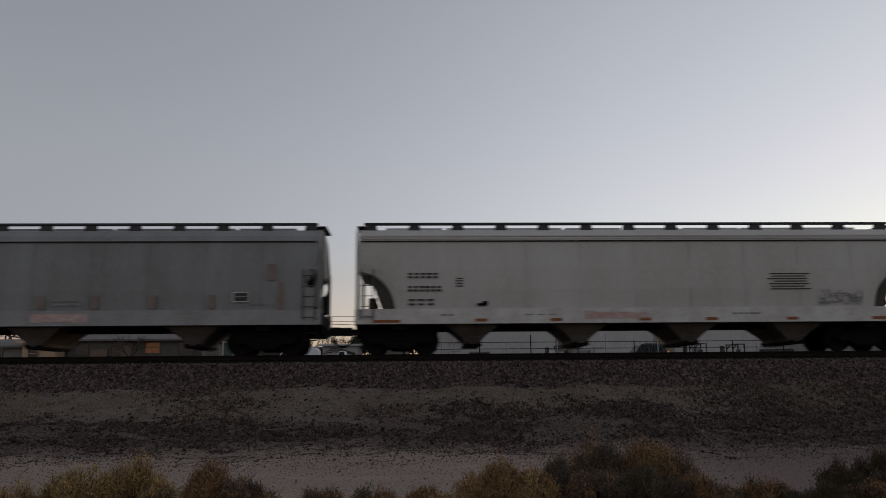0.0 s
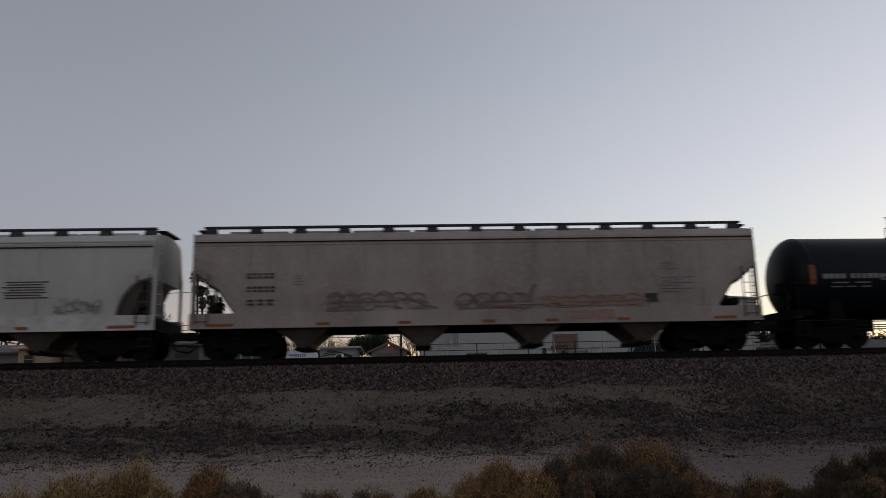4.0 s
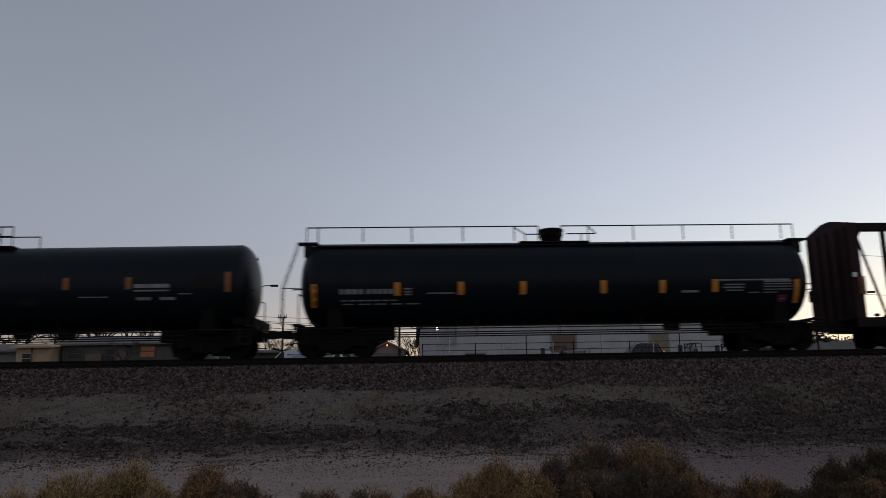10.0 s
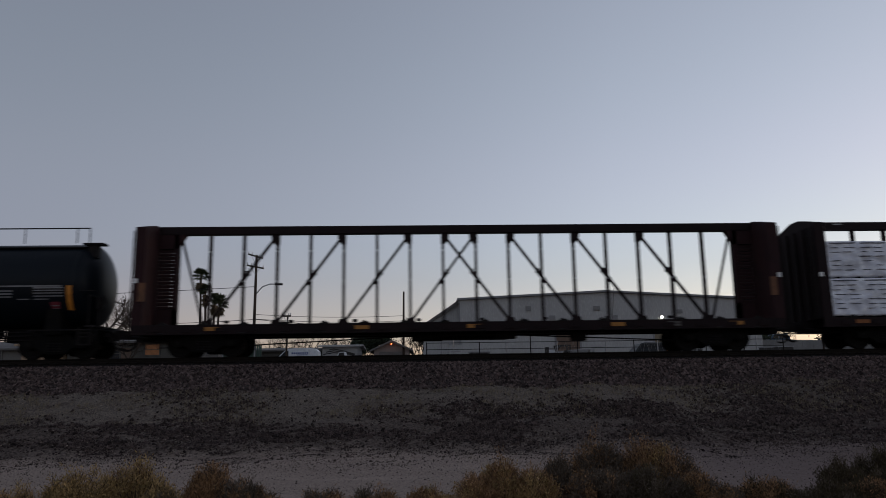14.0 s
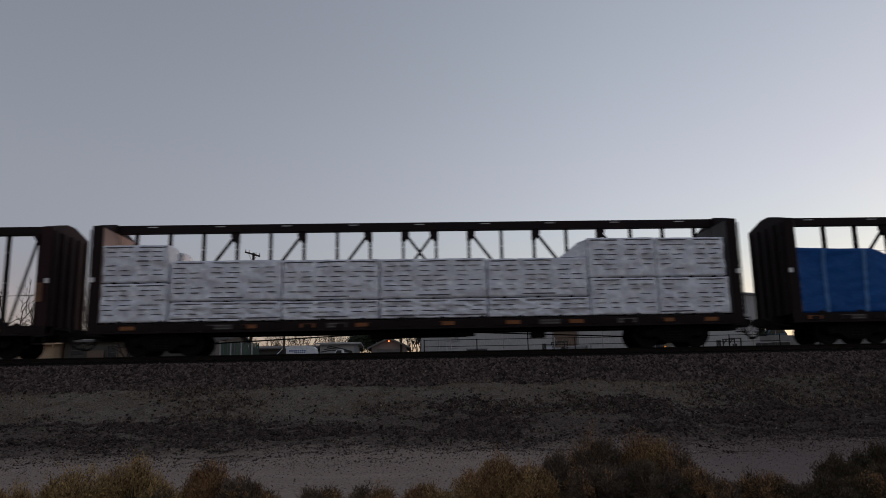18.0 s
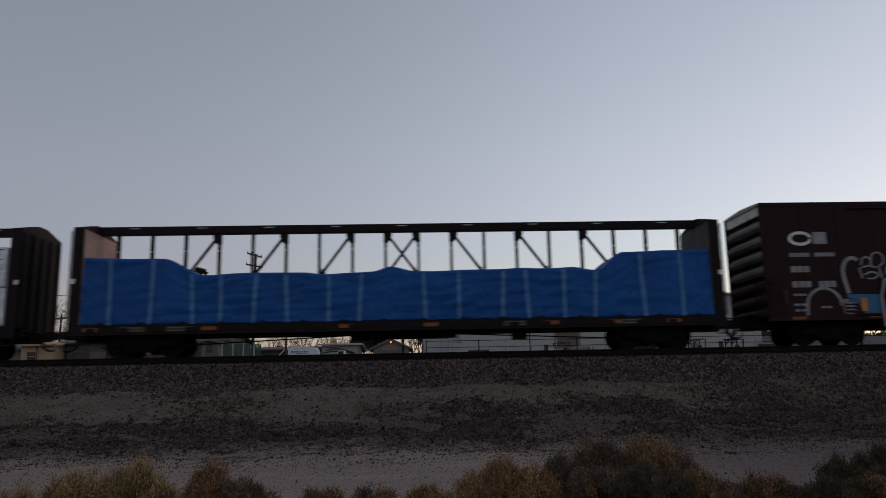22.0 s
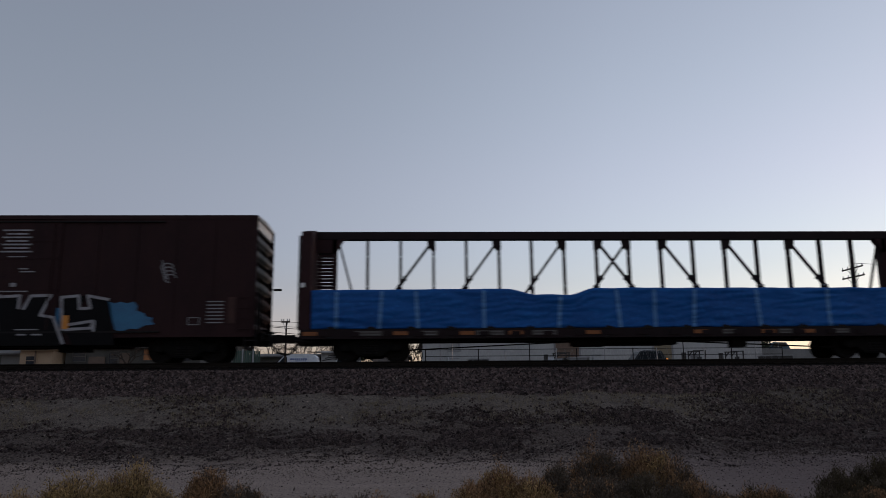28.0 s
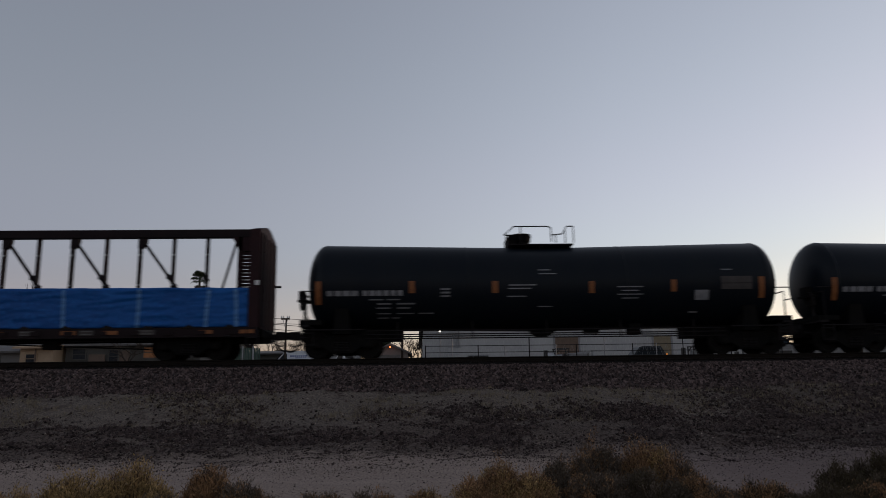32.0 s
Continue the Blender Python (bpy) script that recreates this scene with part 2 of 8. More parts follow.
def bar(bm, a, b, w, d):
    """A straight bar from a to b with a rectangular section: w across (in the xz plane), d along y."""
    a, b = Vector(a), Vector(b)
    u = (b - a).normalized()
    side = u.cross(Vector((0, 1, 0))).normalized() * (w / 2) if abs(u.y) < 0.99 else Vector((w / 2, 0, 0))
    dep = u.cross(side).normalized() * (d / 2)
    v = [bm.verts.new(p + s * side + t * dep) for p in (a, b) for s, t in ((-1, -1), (1, -1), (1, 1), (-1, 1))]
    for i in range(4):
        j = (i + 1) % 4
        bm.faces.new((v[i], v[j], v[4 + j], v[4 + i]))
    bm.faces.new((v[3], v[2], v[1], v[0]))
    bm.faces.new((v[4], v[5], v[6], v[7]))


def prism(bm, outline, y0, y1):
    """An outline in the xz plane, drawn out from y0 to y1."""
    f = [bm.verts.new((x, y0, z)) for x, z in outline]
    g = [bm.verts.new((x, y1, z)) for x, z in outline]
    bm.faces.new(f)
    bm.faces.new(g[::-1])
    for i in range(len(f)):
        j = (i + 1) % len(f)
        bm.faces.new((f[j], f[i], g[i], g[j]))


def loft(bm, rings, closed=True, caps=True):
    vs = [[bm.verts.new(p) for p in r] for r in rings]
    n = len(vs[0])
    for a, b in zip(vs, vs[1:]):
        for i in range(n if closed else n - 1):
            j = (i + 1) % n
            bm.faces.new((a[i], a[j], b[j], b[i]))
    if caps:
        bm.faces.new(vs[0][::-1])
        bm.faces.new(vs[-1])


def mesh_of(name, bm, mat, smooth=False, bevel=0.0):
    if bevel:
        bmesh.ops.bevel(bm, geom=[e for e in bm.edges], offset=bevel, segments=2, affect="EDGES", profile=0.6)
    bmesh.ops.recalc_face_normals(bm, faces=bm.faces)
    me = bpy.data.meshes.new(name)
    bm.to_mesh(me)
    bm.free()
    for p in me.polygons:
        p.use_smooth = smooth
    me.materials.append(mat)
    return me


def part(name, bm, mat, parent, label="", smooth=False, bevel=0.0, at=None):
    """One mesh object under a thing or under a part."""
    ob = new(name, bm if isinstance(bm, bpy.types.Mesh) else mesh_of(name, bm, mat, smooth, bevel))
    ob.parent = parent
    if at is not None:
        ob.matrix_basis = at
    return tagged(ob, label=label)


def thing(name, label, category, group="", at=None, kind=""):
    ob = new(name)
    ob.empty_display_size = 0.5
    if at is not None:
        ob.matrix_basis = at
    return tagged(ob, label, category, group, kind)


def solid(name, bm, mat, label, category, group="", kind="", smooth=False, bevel=0.0, at=None):
    ob = new(name, mesh_of(name, bm, mat, smooth, bevel))
    if at is not None:
        ob.matrix_basis = at
    return tagged(ob, label, category, group, kind)


def BM():
    return bmesh.new()


def smoothstep(a, b, x):
    u = min(1, max(0, (x - a) / (b - a)))
    return u * u * (3 - 2 * u)

# ---- ground, embankment and track ----
PROFILE = ((-4000, -0.1), (-20, -0.1), (-6, 0.0), (4, 0.0), (14.5, 0.0), (17.0, 0.10), (18.6, 0.42), (20.2, 0.75), (21.6, 1.25), (22.5, 1.52), (22.9, 1.58),
           (24.55, 2.25), (24.9, 2.30), (25.42, 2.32), (25.62, 2.44), (28.14, 2.44), (28.6, 2.30), (29.0, 2.28), (30.6, 2.0), (33, 2.0), (60, 2.9), (80, 3.1), (4000, 3.1))


def ground_z(y):
    for (a, za), (b, zb) in zip(PROFILE, PROFILE[1:]):
        if y <= b:
            return za + (zb - za) * (y - a) / (b - a)
    return PROFILE[-1][1]


def relief(x, y):
    near = 1.0 - smoothstep(24.3, 24.9, y)
    n1 = noise.noise((x * 0.35, y * 0.5, 3.1)) * 0.14 + noise.noise((x * 1.3, y * 1.6, 7.7)) * 0.08 + noise.noise((x * 3.1, y * 3.4, 1.7)) * 0.045
    k = smoothstep(14.5, 17.5, y) * (1.0 - 0.7 * smoothstep(22.3, 23.0, y)) + 0.18
    return n1 * k * near


def ground_mesh():
    ys = [-4000, -600, -120, -40, -15, -6, -2, 1, 3, 5, 7, 8, 9] + [9 + 0.22 * i for i in range(1, 73)] + [25.2, 25.42, 25.62, 27, 28.14, 28.6, 29, 29.6, 30.2, 31, 33, 37, 45, 60, 80, 120, 200, 400, 900, 2000, 4000]
    xs = [-4000, -1500, -600, -250, -120, -70, -45, -32] + [-26 + 0.25 * i for i in range(0, 209)] + [32, 45, 70, 120, 250, 600, 1500, 4000]
    bm = BM()
    grid = [[bm.verts.new((x, y, ground_z(y) + (relief(x, y) if abs(x) < 40 and 3 < y < 26 else 0))) for x in xs] for y in ys]
    for a, b in zip(grid, grid[1:]):
        for i in range(len(xs) - 1):
            bm.faces.new((a[i], a[i + 1], b[i + 1], b[i]))
    return bm


def ground_material():
    m = bpy.data.materials.new("desert_ground")
    m.use_nodes = True
    n, l = m.node_tree.nodes, m.node_tree.links
    b = n["Principled BSDF"]
    b.inputs["Roughness"].default_value = 0.95
    b.inputs["Specular IOR Level"].default_value = 0.15
    tc = n.new("ShaderNodeTexCoord")
    sep = n.new("ShaderNodeSeparateXYZ")
    l.new(tc.outputs["Object"], sep.inputs["Vector"])

    def tex(scale, detail=5, stretch=None):
        t = n.new("ShaderNodeTexNoise")
        t.inputs["Scale"].default_value, t.inputs["Detail"].default_value, t.inputs["Roughness"].default_value = scale, detail, 0.62
        if stretch:
            mp = n.new("ShaderNodeMapping")
            mp.inputs["Scale"].default_value = stretch
            l.new(tc.outputs["Object"], mp.inputs["Vector"])
            l.new(mp.outputs["Vector"], t.inputs["Vector"])
        else:
            l.new(tc.outputs["Object"], t.inputs["Vector"])
        return t.outputs["Fac"]

    def span(v, a, b2, c=0.0, d=1.0):
        r = n.new("ShaderNodeMapRange")
        r.inputs["From Min"].default_value, r.inputs["From Max"].default_value, r.inputs["To Min"].default_value, r.inputs["To Max"].default_value = a, b2, c, d
        l.new(v, r.inputs["Value"])
        return r.outputs["Result"]

    def math2(op, a, b2):
        q = n.new("ShaderNodeMath")
        q.operation = op
        for i, v in enumerate((a, b2)):
            if isinstance(v, (int, float)):
                q.inputs[i].default_value = v
            else:
                l.new(v, q.inputs[i])
        return q.outputs["Value"]

    def mixed(f, a, b2):
        q = n.new("ShaderNodeMix")
        q.data_type = "RGBA"
        l.new(f, q.inputs["Factor"])
        for key, v in (("A", a), ("B", b2)):
            if isinstance(v, tuple):
                q.inputs[key].default_value = (*v, 1)
            else:
                l.new(v, q.inputs[key])
        return q.outputs["Result"]

    big, mid, fine, streak, grit = tex(0.35), tex(1.6), tex(16, 4), tex(0.9, 5, (0.35, 1.3, 1)), tex(34, 2)
    y = math2("ADD", sep.outputs["Y"], math2("MULTIPLY", math2("SUBTRACT", big, 0.5), 4.2))
    y = math2("ADD", y, math2("MULTIPLY", math2("SUBTRACT", mid, 0.5), 2.4))
    road = mixed(span(fine, 0.45, 0.7), (0.335, 0.262, 0.220), (0.220, 0.173, 0.146))
    road = mixed(span(streak, 0.5, 0.75), road, (0.375, 0.294, 0.247))
    road = mixed(span(grit, 0.57, 0.66), road, (0.07, 0.055, 0.05))
    dirt = mixed(span(fine, 0.4, 0.65), (0.205, 0.168, 0.140), (0.100, 0.083, 0.070))
    dirt = mixed(span(grit, 0.55, 0.66), dirt, (0.045, 0.037, 0.033))
    gravel = mixed(span(fine, 0.42, 0.62), (0.135, 0.104, 0.088), (0.036, 0.028, 0.025))
    stone = mixed(span(grit, 0.42, 0.60), (0.085, 0.066, 0.060), (0.014, 0.011, 0.010))
    # the dimming towards the right is put into the road colour
    dim_road = mixed(span(fine, 0.45, 0.7), (0.195, 0.149, 0.137), (0.115, 0.088, 0.082))
    road = mixed(math2("MULTIPLY", span(math2("ADD", sep.outputs["X"], math2("MULTIPLY", mid, 3.0)), 3.5, 7.5), 0.95), road, dim_road)
    c = mixed(span(y, 16.0, 18.0), road, gravel)
    c = mixed(math2("MULTIPLY", span(y, 19.6, 20.8), span(mid, 0.32, 0.48)), c, dirt)
    c = mixed(math2("MULTIPLY", span(streak, 0.56, 0.66), span(sep.outputs["Y"], 17.0, 18.5, 0.0, 0.7)), c, dirt)
    # bank and road beyond x = 8 get that dimming mixed into their colour too
    c = mixed(span(math2("ADD", sep.outputs["X"], math2("MULTIPLY", mid, 3.0)), 8.0, 13.0, 0.0, 0.4), c, (0.045, 0.035, 0.032))
    c = mixed(span(sep.outputs["Y"], 22.5, 22.75), c, stone)
    c = mixed(span(sep.outputs["Y"], 29.5, 31.0), c, dirt)
    # near-black along the track: oily ballast, with the rails' shadow painted in
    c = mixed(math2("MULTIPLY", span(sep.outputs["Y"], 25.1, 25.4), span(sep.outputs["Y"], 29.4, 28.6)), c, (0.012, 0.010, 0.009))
    l.new(c, b.inputs["Base Color"])
    bp = n.new("ShaderNodeBump")
    bp.inputs["Strength"].default_value, bp.inputs["Distance"].default_value = 0.75, 0.08
    lumps = math2("ADD", math2("MULTIPLY", tex(5.0, 5), 2.2), fine)
    l.new(lumps, bp.inputs["Height"])
    l.new(bp.outputs["Normal"], b.inputs["Normal"])
    return m


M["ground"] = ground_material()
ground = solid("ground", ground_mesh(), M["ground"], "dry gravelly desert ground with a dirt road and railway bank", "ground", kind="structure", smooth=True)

track = thing("railway_track", "single railway track of rusty rails on dark wooden ties in ballast", "railway track", kind="structure")
for side in (-1, 1):
    bm = BM()
    yc = TRACK_Y + side * 0.755
    outline = ((-0.07, 0), (0.07, 0), (0.07, 0.02), (0.012, 0.035), (0.012, 0.12), (0.036, 0.135), (0.036, 0.165), (0.028, 0.172), (-0.028, 0.172), (-0.036, 0.165), (-0.036, 0.135), (-0.012, 0.12), (-0.012, 0.035), (-0.07, 0.02))
    loft(bm, [[(x, yc + a, RAIL_Z - 0.172 + c) for a, c in outline] for x in (-260, -60, -30, 0, 30, 60, 260)])
    part("rail", bm, M["rail_steel"], track)

# ---- the train: each car stands with its middle at x = 0, the rail tops at z = 0, and its near side towards -y ----
TRAIN = []             # (thing, x of its middle when the clip starts)
WHEELSETS = []         # (wheelset, its place on the truck)
CARS = "freight cars of the train"
WHEEL_R = 0.46


def lathe(bm, profile, sides=28):
    """Turn a profile of (y, radius) about the y axis."""
    rings = [[(r * math.cos(2 * math.pi * i / sides), y, r * math.sin(2 * math.pi * i / sides)) for i in range(sides)] for y, r in profile]
    loft(bm, rings)


def wheelset_mesh():
    bm = BM()
    for s in (-1, 1):
        lathe(bm, [(s * y, r) for y, r in ((0.68, 0.10), (0.68, 0.17), (0.715, 0.36), (0.69, 0.385), (0.69, 0.485), (0.72, 0.485), (0.73, 0.46), (0.83, 0.455), (0.83, 0.385), (0.785, 0.365), (0.775, 0.17), (0.84, 0.14), (0.84, 0.09))])
        lathe(bm, [(s * 0.90, 0.09), (s * 1.12, 0.09), (s * 1.13, 0.05)], 12)
        for k in range(3):
            a = 2 * math.pi * k / 3
            tube(bm, (0.05 * math.cos(a), s * 1.12, 0.05 * math.sin(a)), (0.05 * math.cos(a), s * 1.15, 0.05 * math.sin(a)), 0.016, 6)
    lathe(bm, [(-0.95, 0.075), (0.95, 0.075)], 12)
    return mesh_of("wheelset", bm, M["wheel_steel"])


def side_frame_mesh():
    bm = BM()
    top = [(-1.12, 0.42), (-1.12, 0.60), (-0.72, 0.62), (-0.42, 0.80), (0.42, 0.80), (0.72, 0.62), (1.12, 0.60), (1.12, 0.42), (0.80, 0.46), (0.52, 0.30), (0.36, 0.17), (-0.36, 0.17), (-0.52, 0.30), (-0.80, 0.46)]
    prism(bm, top, -0.09, 0.09)
    box(bm, -1.04, -0.74, -0.12, 0.12, 0.36, 0.58)
    box(bm, 0.74, 1.04, -0.12, 0.12, 0.36, 0.58)
    box(bm, -0.30, 0.30, -0.13, 0.13, 0.62, 0.74)
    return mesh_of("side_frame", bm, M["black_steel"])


def spring_mesh():
    bm = BM()
    for i, x in enumerate((-0.18, 0.0, 0.18)):
        for k in range(6):
            z = 0.24 + 0.055 * k
            ring = [(x + 0.07 * math.cos(a), -0.11 + 0.07 * math.sin(a), z) for a in [2 * math.pi * q / 10 for q in range(10)]]
            loft(bm, [ring, [(p[0], p[1], p[2] + 0.03) for p in ring]])
    return mesh_of("spring_nest", bm, M["dark_steel"])


def bolster_mesh():
    bm = BM()
    prism(bm, [(-0.22, 0.55), (0.22, 0.55), (0.22, 0.74), (-0.22, 0.74)], -1.08, 1.08)
    box(bm, -0.30, 0.30, -0.35, 0.35, 0.50, 0.84)
    box(bm, -0.75, 0.75, -0.62, -0.56, 0.32, 0.40)
    box(bm, -0.75, 0.75, 0.56, 0.62, 0.32, 0.40)
    return mesh_of("truck", bm, M["black_steel"])


def brake_beam_mesh():
    bm = BM()
    box(bm, -0.05, 0.05, -0.8, 0.8, 0.30, 0.42)
    for s in (-1, 1):
        box(bm, -0.09, 0.09, s * 0.79 - 0.05, s * 0.79 + 0.05, 0.26, 0.56)
    return mesh_of("brake_beam", bm, M["dark_steel"])


ME_WHEELS, ME_FRAME, ME_SPRING, ME_BOLSTER, ME_BRAKE = wheelset_mesh(), side_frame_mesh(), spring_mesh(), bolster_mesh(), brake_beam_mesh()


def coupler_mesh():
    bm = BM()
    box(bm, -0.5, 0.12, -0.09, 0.09, 0.76, 0.92)
    prism(bm, [(0.10, 0.70), (0.42, 0.70), (0.52, 0.76), (0.52, 0.96), (0.42, 1.0), (0.10, 1.0)], -0.17, 0.05)
    prism(bm, [(0.30, 0.72), (0.54, 0.72), (0.54, 0.98), (0.30, 0.98)], 0.06, 0.17)
    box(bm, -0.5, -0.04, -0.27, 0.27, 0.60, 1.06)
    # brake hose that sags to meet the next car's, its angle cock, the cut lever and the safety chain
    hose = [(-0.10, -0.38, 0.84), (0.06, -0.38, 0.80), (0.14, -0.38, 0.60), (0.24, -0.37, 0.42), (0.38, -0.35, 0.32), (0.54, -0.33, 0.30), (0.62, -0.33, 0.34)]
    for p, q in zip(hose, hose[1:]):
        tube(bm, p, q, 0.036, 6)
    box(bm, -0.14, 0.06, -0.44, -0.32, 0.78, 0.90)
    chain = [(0.05, -0.14, 0.70), (0.20, -0.16, 0.52), (0.36, -0.16, 0.47), (0.50, -0.14, 0.58)]
    for p, q in zip(chain, chain[1:]):
        tube(bm, p, q, 0.02, 5)
    tube(bm, (-0.6, 0.5, 0.70), (0.02, 0.5, 0.74), 0.05, 8)
    tube(bm, (-0.05, -1.35, 0.98), (-0.05, 0, 0.98), 0.022, 6)
    tube(bm, (-0.05, -1.35, 0.98), (-0.02, -1.42, 0.70), 0.022, 6)
    # stirrup step under the near corner
    for x in (-0.62, -0.24):
        bar(bm, (x, -1.46, 1.02), (x, -1.46, 0.44), 0.035, 0.02)
    for z in (0.46, 0.72):
        bar(bm, (-0.62, -1.46, z), (-0.24, -1.46, z), 0.035, 0.03)
    return mesh_of("coupler", bm, M["dark_steel"])


ME_COUPLER = coupler_mesh()


def running_gear(car, at_x, end_x):
    """Two trucks and a coupler at each end."""
    for e in (-1, 1):
        truck = part("truck", ME_BOLSTER, None, car, "black cast steel truck", at=pose(e * at_x, 0, 0))
        for s in (-1, 1):
            part("side_frame", ME_FRAME, None, truck, at=pose(0, s * 1.0, 0, 0, 0, 0 if s < 0 else 180))
            part("spring_nest", ME_SPRING, None, truck, at=pose(0, s * 0.98, 0, 0, 0, 0 if s < 0 else 180))
            part("brake_beam", ME_BRAKE, None, truck, at=pose(s * 0.42, 0, 0))
            w = part("wheelset", ME_WHEELS, None, truck, "worn steel wheels on an axle", at=pose(s * 0.89, 0, WHEEL_R))
            WHEELSETS.append((w, s * 0.89))
        part("coupler", ME_COUPLER, None, car, at=pose(e * end_x, 0, 0, 0, 0, 0 if e > 0 else 180))


def plates(car, name, rects, y, mat, label="", thick=0.008):
    """Flat painted bars or stickers on an upright side: (x, z, width, height)."""
    singly = not name.startswith(("stencil", "consolidated", "printed", "side_lettering")) and len(rects) < 40
    bm = BM()
    for x, z, w, h in rects:
        box(bm, x - w / 2, x + w / 2, y - thick, y + 0.002, z - h / 2, z + h / 2)
        if singly:
            ob = part(name, bm, mat, car, label[:-1] if label.endswith("strips") or label.endswith("panels") or label.endswith("patches") else label)
            bm = BM()
    if not singly:
        ob = part(name, bm, mat, car, label)
        tagged(ob, kind="stuff")
    return ob


def words(x, z, w, h, n, seed, gap=0.25):
    """Unreadable writing: n short bars of one line that is w wide."""
    rnd = random.Random(seed)
    out, pos = [], x
    unit = w / n
    for i in range(n):
        ww = unit * (1 - gap * rnd.uniform(0.6, 1.5))
        out.append((pos + unit / 2, z, ww, h))
        pos += unit
    return out


def stroke(bm, pts, width, y, thick=0.006):
    """A sprayed line through the points (x, z)."""
    base = y
    for i, ((x0, z0), (x1, z1)) in enumerate(zip(pts, pts[1:])):
        d = Vector((x1 - x0, 0, z1 - z0))
        if d.length < 1e-4:
            continue
        d.normalize()
        y = base - 0.0025 * (i % 3)
        bar(bm, (x0 - d.x * width * 0.3, y - thick / 2, z0 - d.z * width * 0.3), (x1 + d.x * width * 0.3, y - thick / 2, z1 + d.z * width * 0.3), width, thick)


def ribbon(bm, pts, width, y, thick=0.006):
    """A sprayed line through the points (x, z) in one unbroken strip."""
    rings = []
    for i, (x, z) in enumerate(pts):
        (xa, za), (xb, zb) = pts[max(0, i - 1)], pts[min(len(pts) - 1, i + 1)]
        d = math.hypot(xb - xa, zb - za) or 1.0
        nx, nz = -(zb - za) / d * width / 2, (xb - xa) / d * width / 2
        rings.append([(x + nx, y - thick, z + nz), (x - nx, y - thick, z - nz), (x - nx, y + 0.001, z - nz), (x + nx, y + 0.001, z + nz)])
    loft(bm, rings)


def scrawl(bm, x0, x1, z, h, n, width, y, seed):
    """Loose hand-sprayed loops and hooks that spell nothing."""
    rnd = random.Random(seed)
    w = (x1 - x0) / n
    for i in range(n):
        cx = x0 + (i + 0.5) * w
        for k in range(3):
            a0 = rnd.uniform(0, 360)
            stroke(bm, arc(cx + rnd.uniform(-0.2, 0.2) * w, z + rnd.uniform(-0.25, 0.25) * h, w * rnd.uniform(0.28, 0.6), h * rnd.uniform(0.15, 0.42), a0, a0 + rnd.uniform(90, 240), 8), width * rnd.uniform(0.6, 1.2), y)
        if rnd.random() < 0.6:
            stroke(bm, [(cx - w * 0.5, z - h * rnd.uniform(0.2, 0.5)), (cx + w * 0.5, z - h * rnd.uniform(0.2, 0.5))], width * 0.8, y)


def humps(bm, x0, x1, z, h, n, width, y, seed):
    """Sprayed rows of overlapping humps with bold dashes along the foot; they spell nothing."""
    rnd = random.Random(seed)
    w = (x1 - x0) / n
    for i in range(n):
        cx = x0 + (i + 0.5) * w
        stroke(bm, arc(cx + rnd.uniform(-0.08, 0.08) * w, z + rnd.uniform(0.02, 0.12) * h, 0.50 * w, rnd.uniform(0.26, 0.40) * h, rnd.uniform(-15, 15), rnd.uniform(160, 215), 9), width, y)
        stroke(bm, arc(cx + 0.4 * w, z - rnd.uniform(0.18, 0.28) * h, rnd.uniform(0.34, 0.52) * w, rnd.uniform(0.16, 0.28) * h, rnd.uniform(0, 40), rnd.uniform(130, 190), 8), width * 0.9, y - 0.003)
        if rnd.random() < 0.8:
            stroke(bm, [(cx - 0.38 * w, z - rnd.uniform(0.36, 0.44) * h), (cx + rnd.uniform(0.0, 0.3) * w, z - 0.42 * h)], width * 1.3, y - 0.006)
        if rnd.random() < 0.45:
            stroke(bm, [(cx - 0.2 * w, z - 0.05 * h), (cx + 0.3 * w, z - 0.02 * h)], width * 0.8, y - 0.009)


def arc(cx, cz, rx, rz, a0, a1, n=10):
    return [(cx + rx * math.cos(radians(a0 + (a1 - a0) * i / n)), cz + rz * math.sin(radians(a0 + (a1 - a0) * i / n))) for i in range(n + 1)]


def rounded(pts, n=4):
    """The same line drawn through its points in smooth bends."""
    out = []
    for i in range(len(pts) - 1):
        p = [Vector(pts[min(len(pts) - 1, max(0, i + k))]) for k in (-1, 0, 1, 2)]
        for k in range(n):
            u = k / n
            out.append(tuple(0.5 * (2 * p[1] + (p[2] - p[0]) * u + (2 * p[0] - 5 * p[1] + 4 * p[2] - p[3]) * u * u + (3 * p[1] - p[0] - 3 * p[2] + p[3]) * u ** 3)))
    return out + [tuple(pts[-1])]


def channel(bm, x0, x1, s, y_out, y_in, z0, z1, th=0.03):
    """A steel channel along x with its web outwards, on the side s."""
    sec = [(y_out, z0), (y_out, z1), (y_in, z1), (y_in, z1 - th), (y_out - th, z1 - th), (y_out - th, z0 + th), (y_in, z0 + th), (y_in, z0)]
    loft(bm, [[(x, s * y, z) for y, z in sec] for x in (x0, x1)])


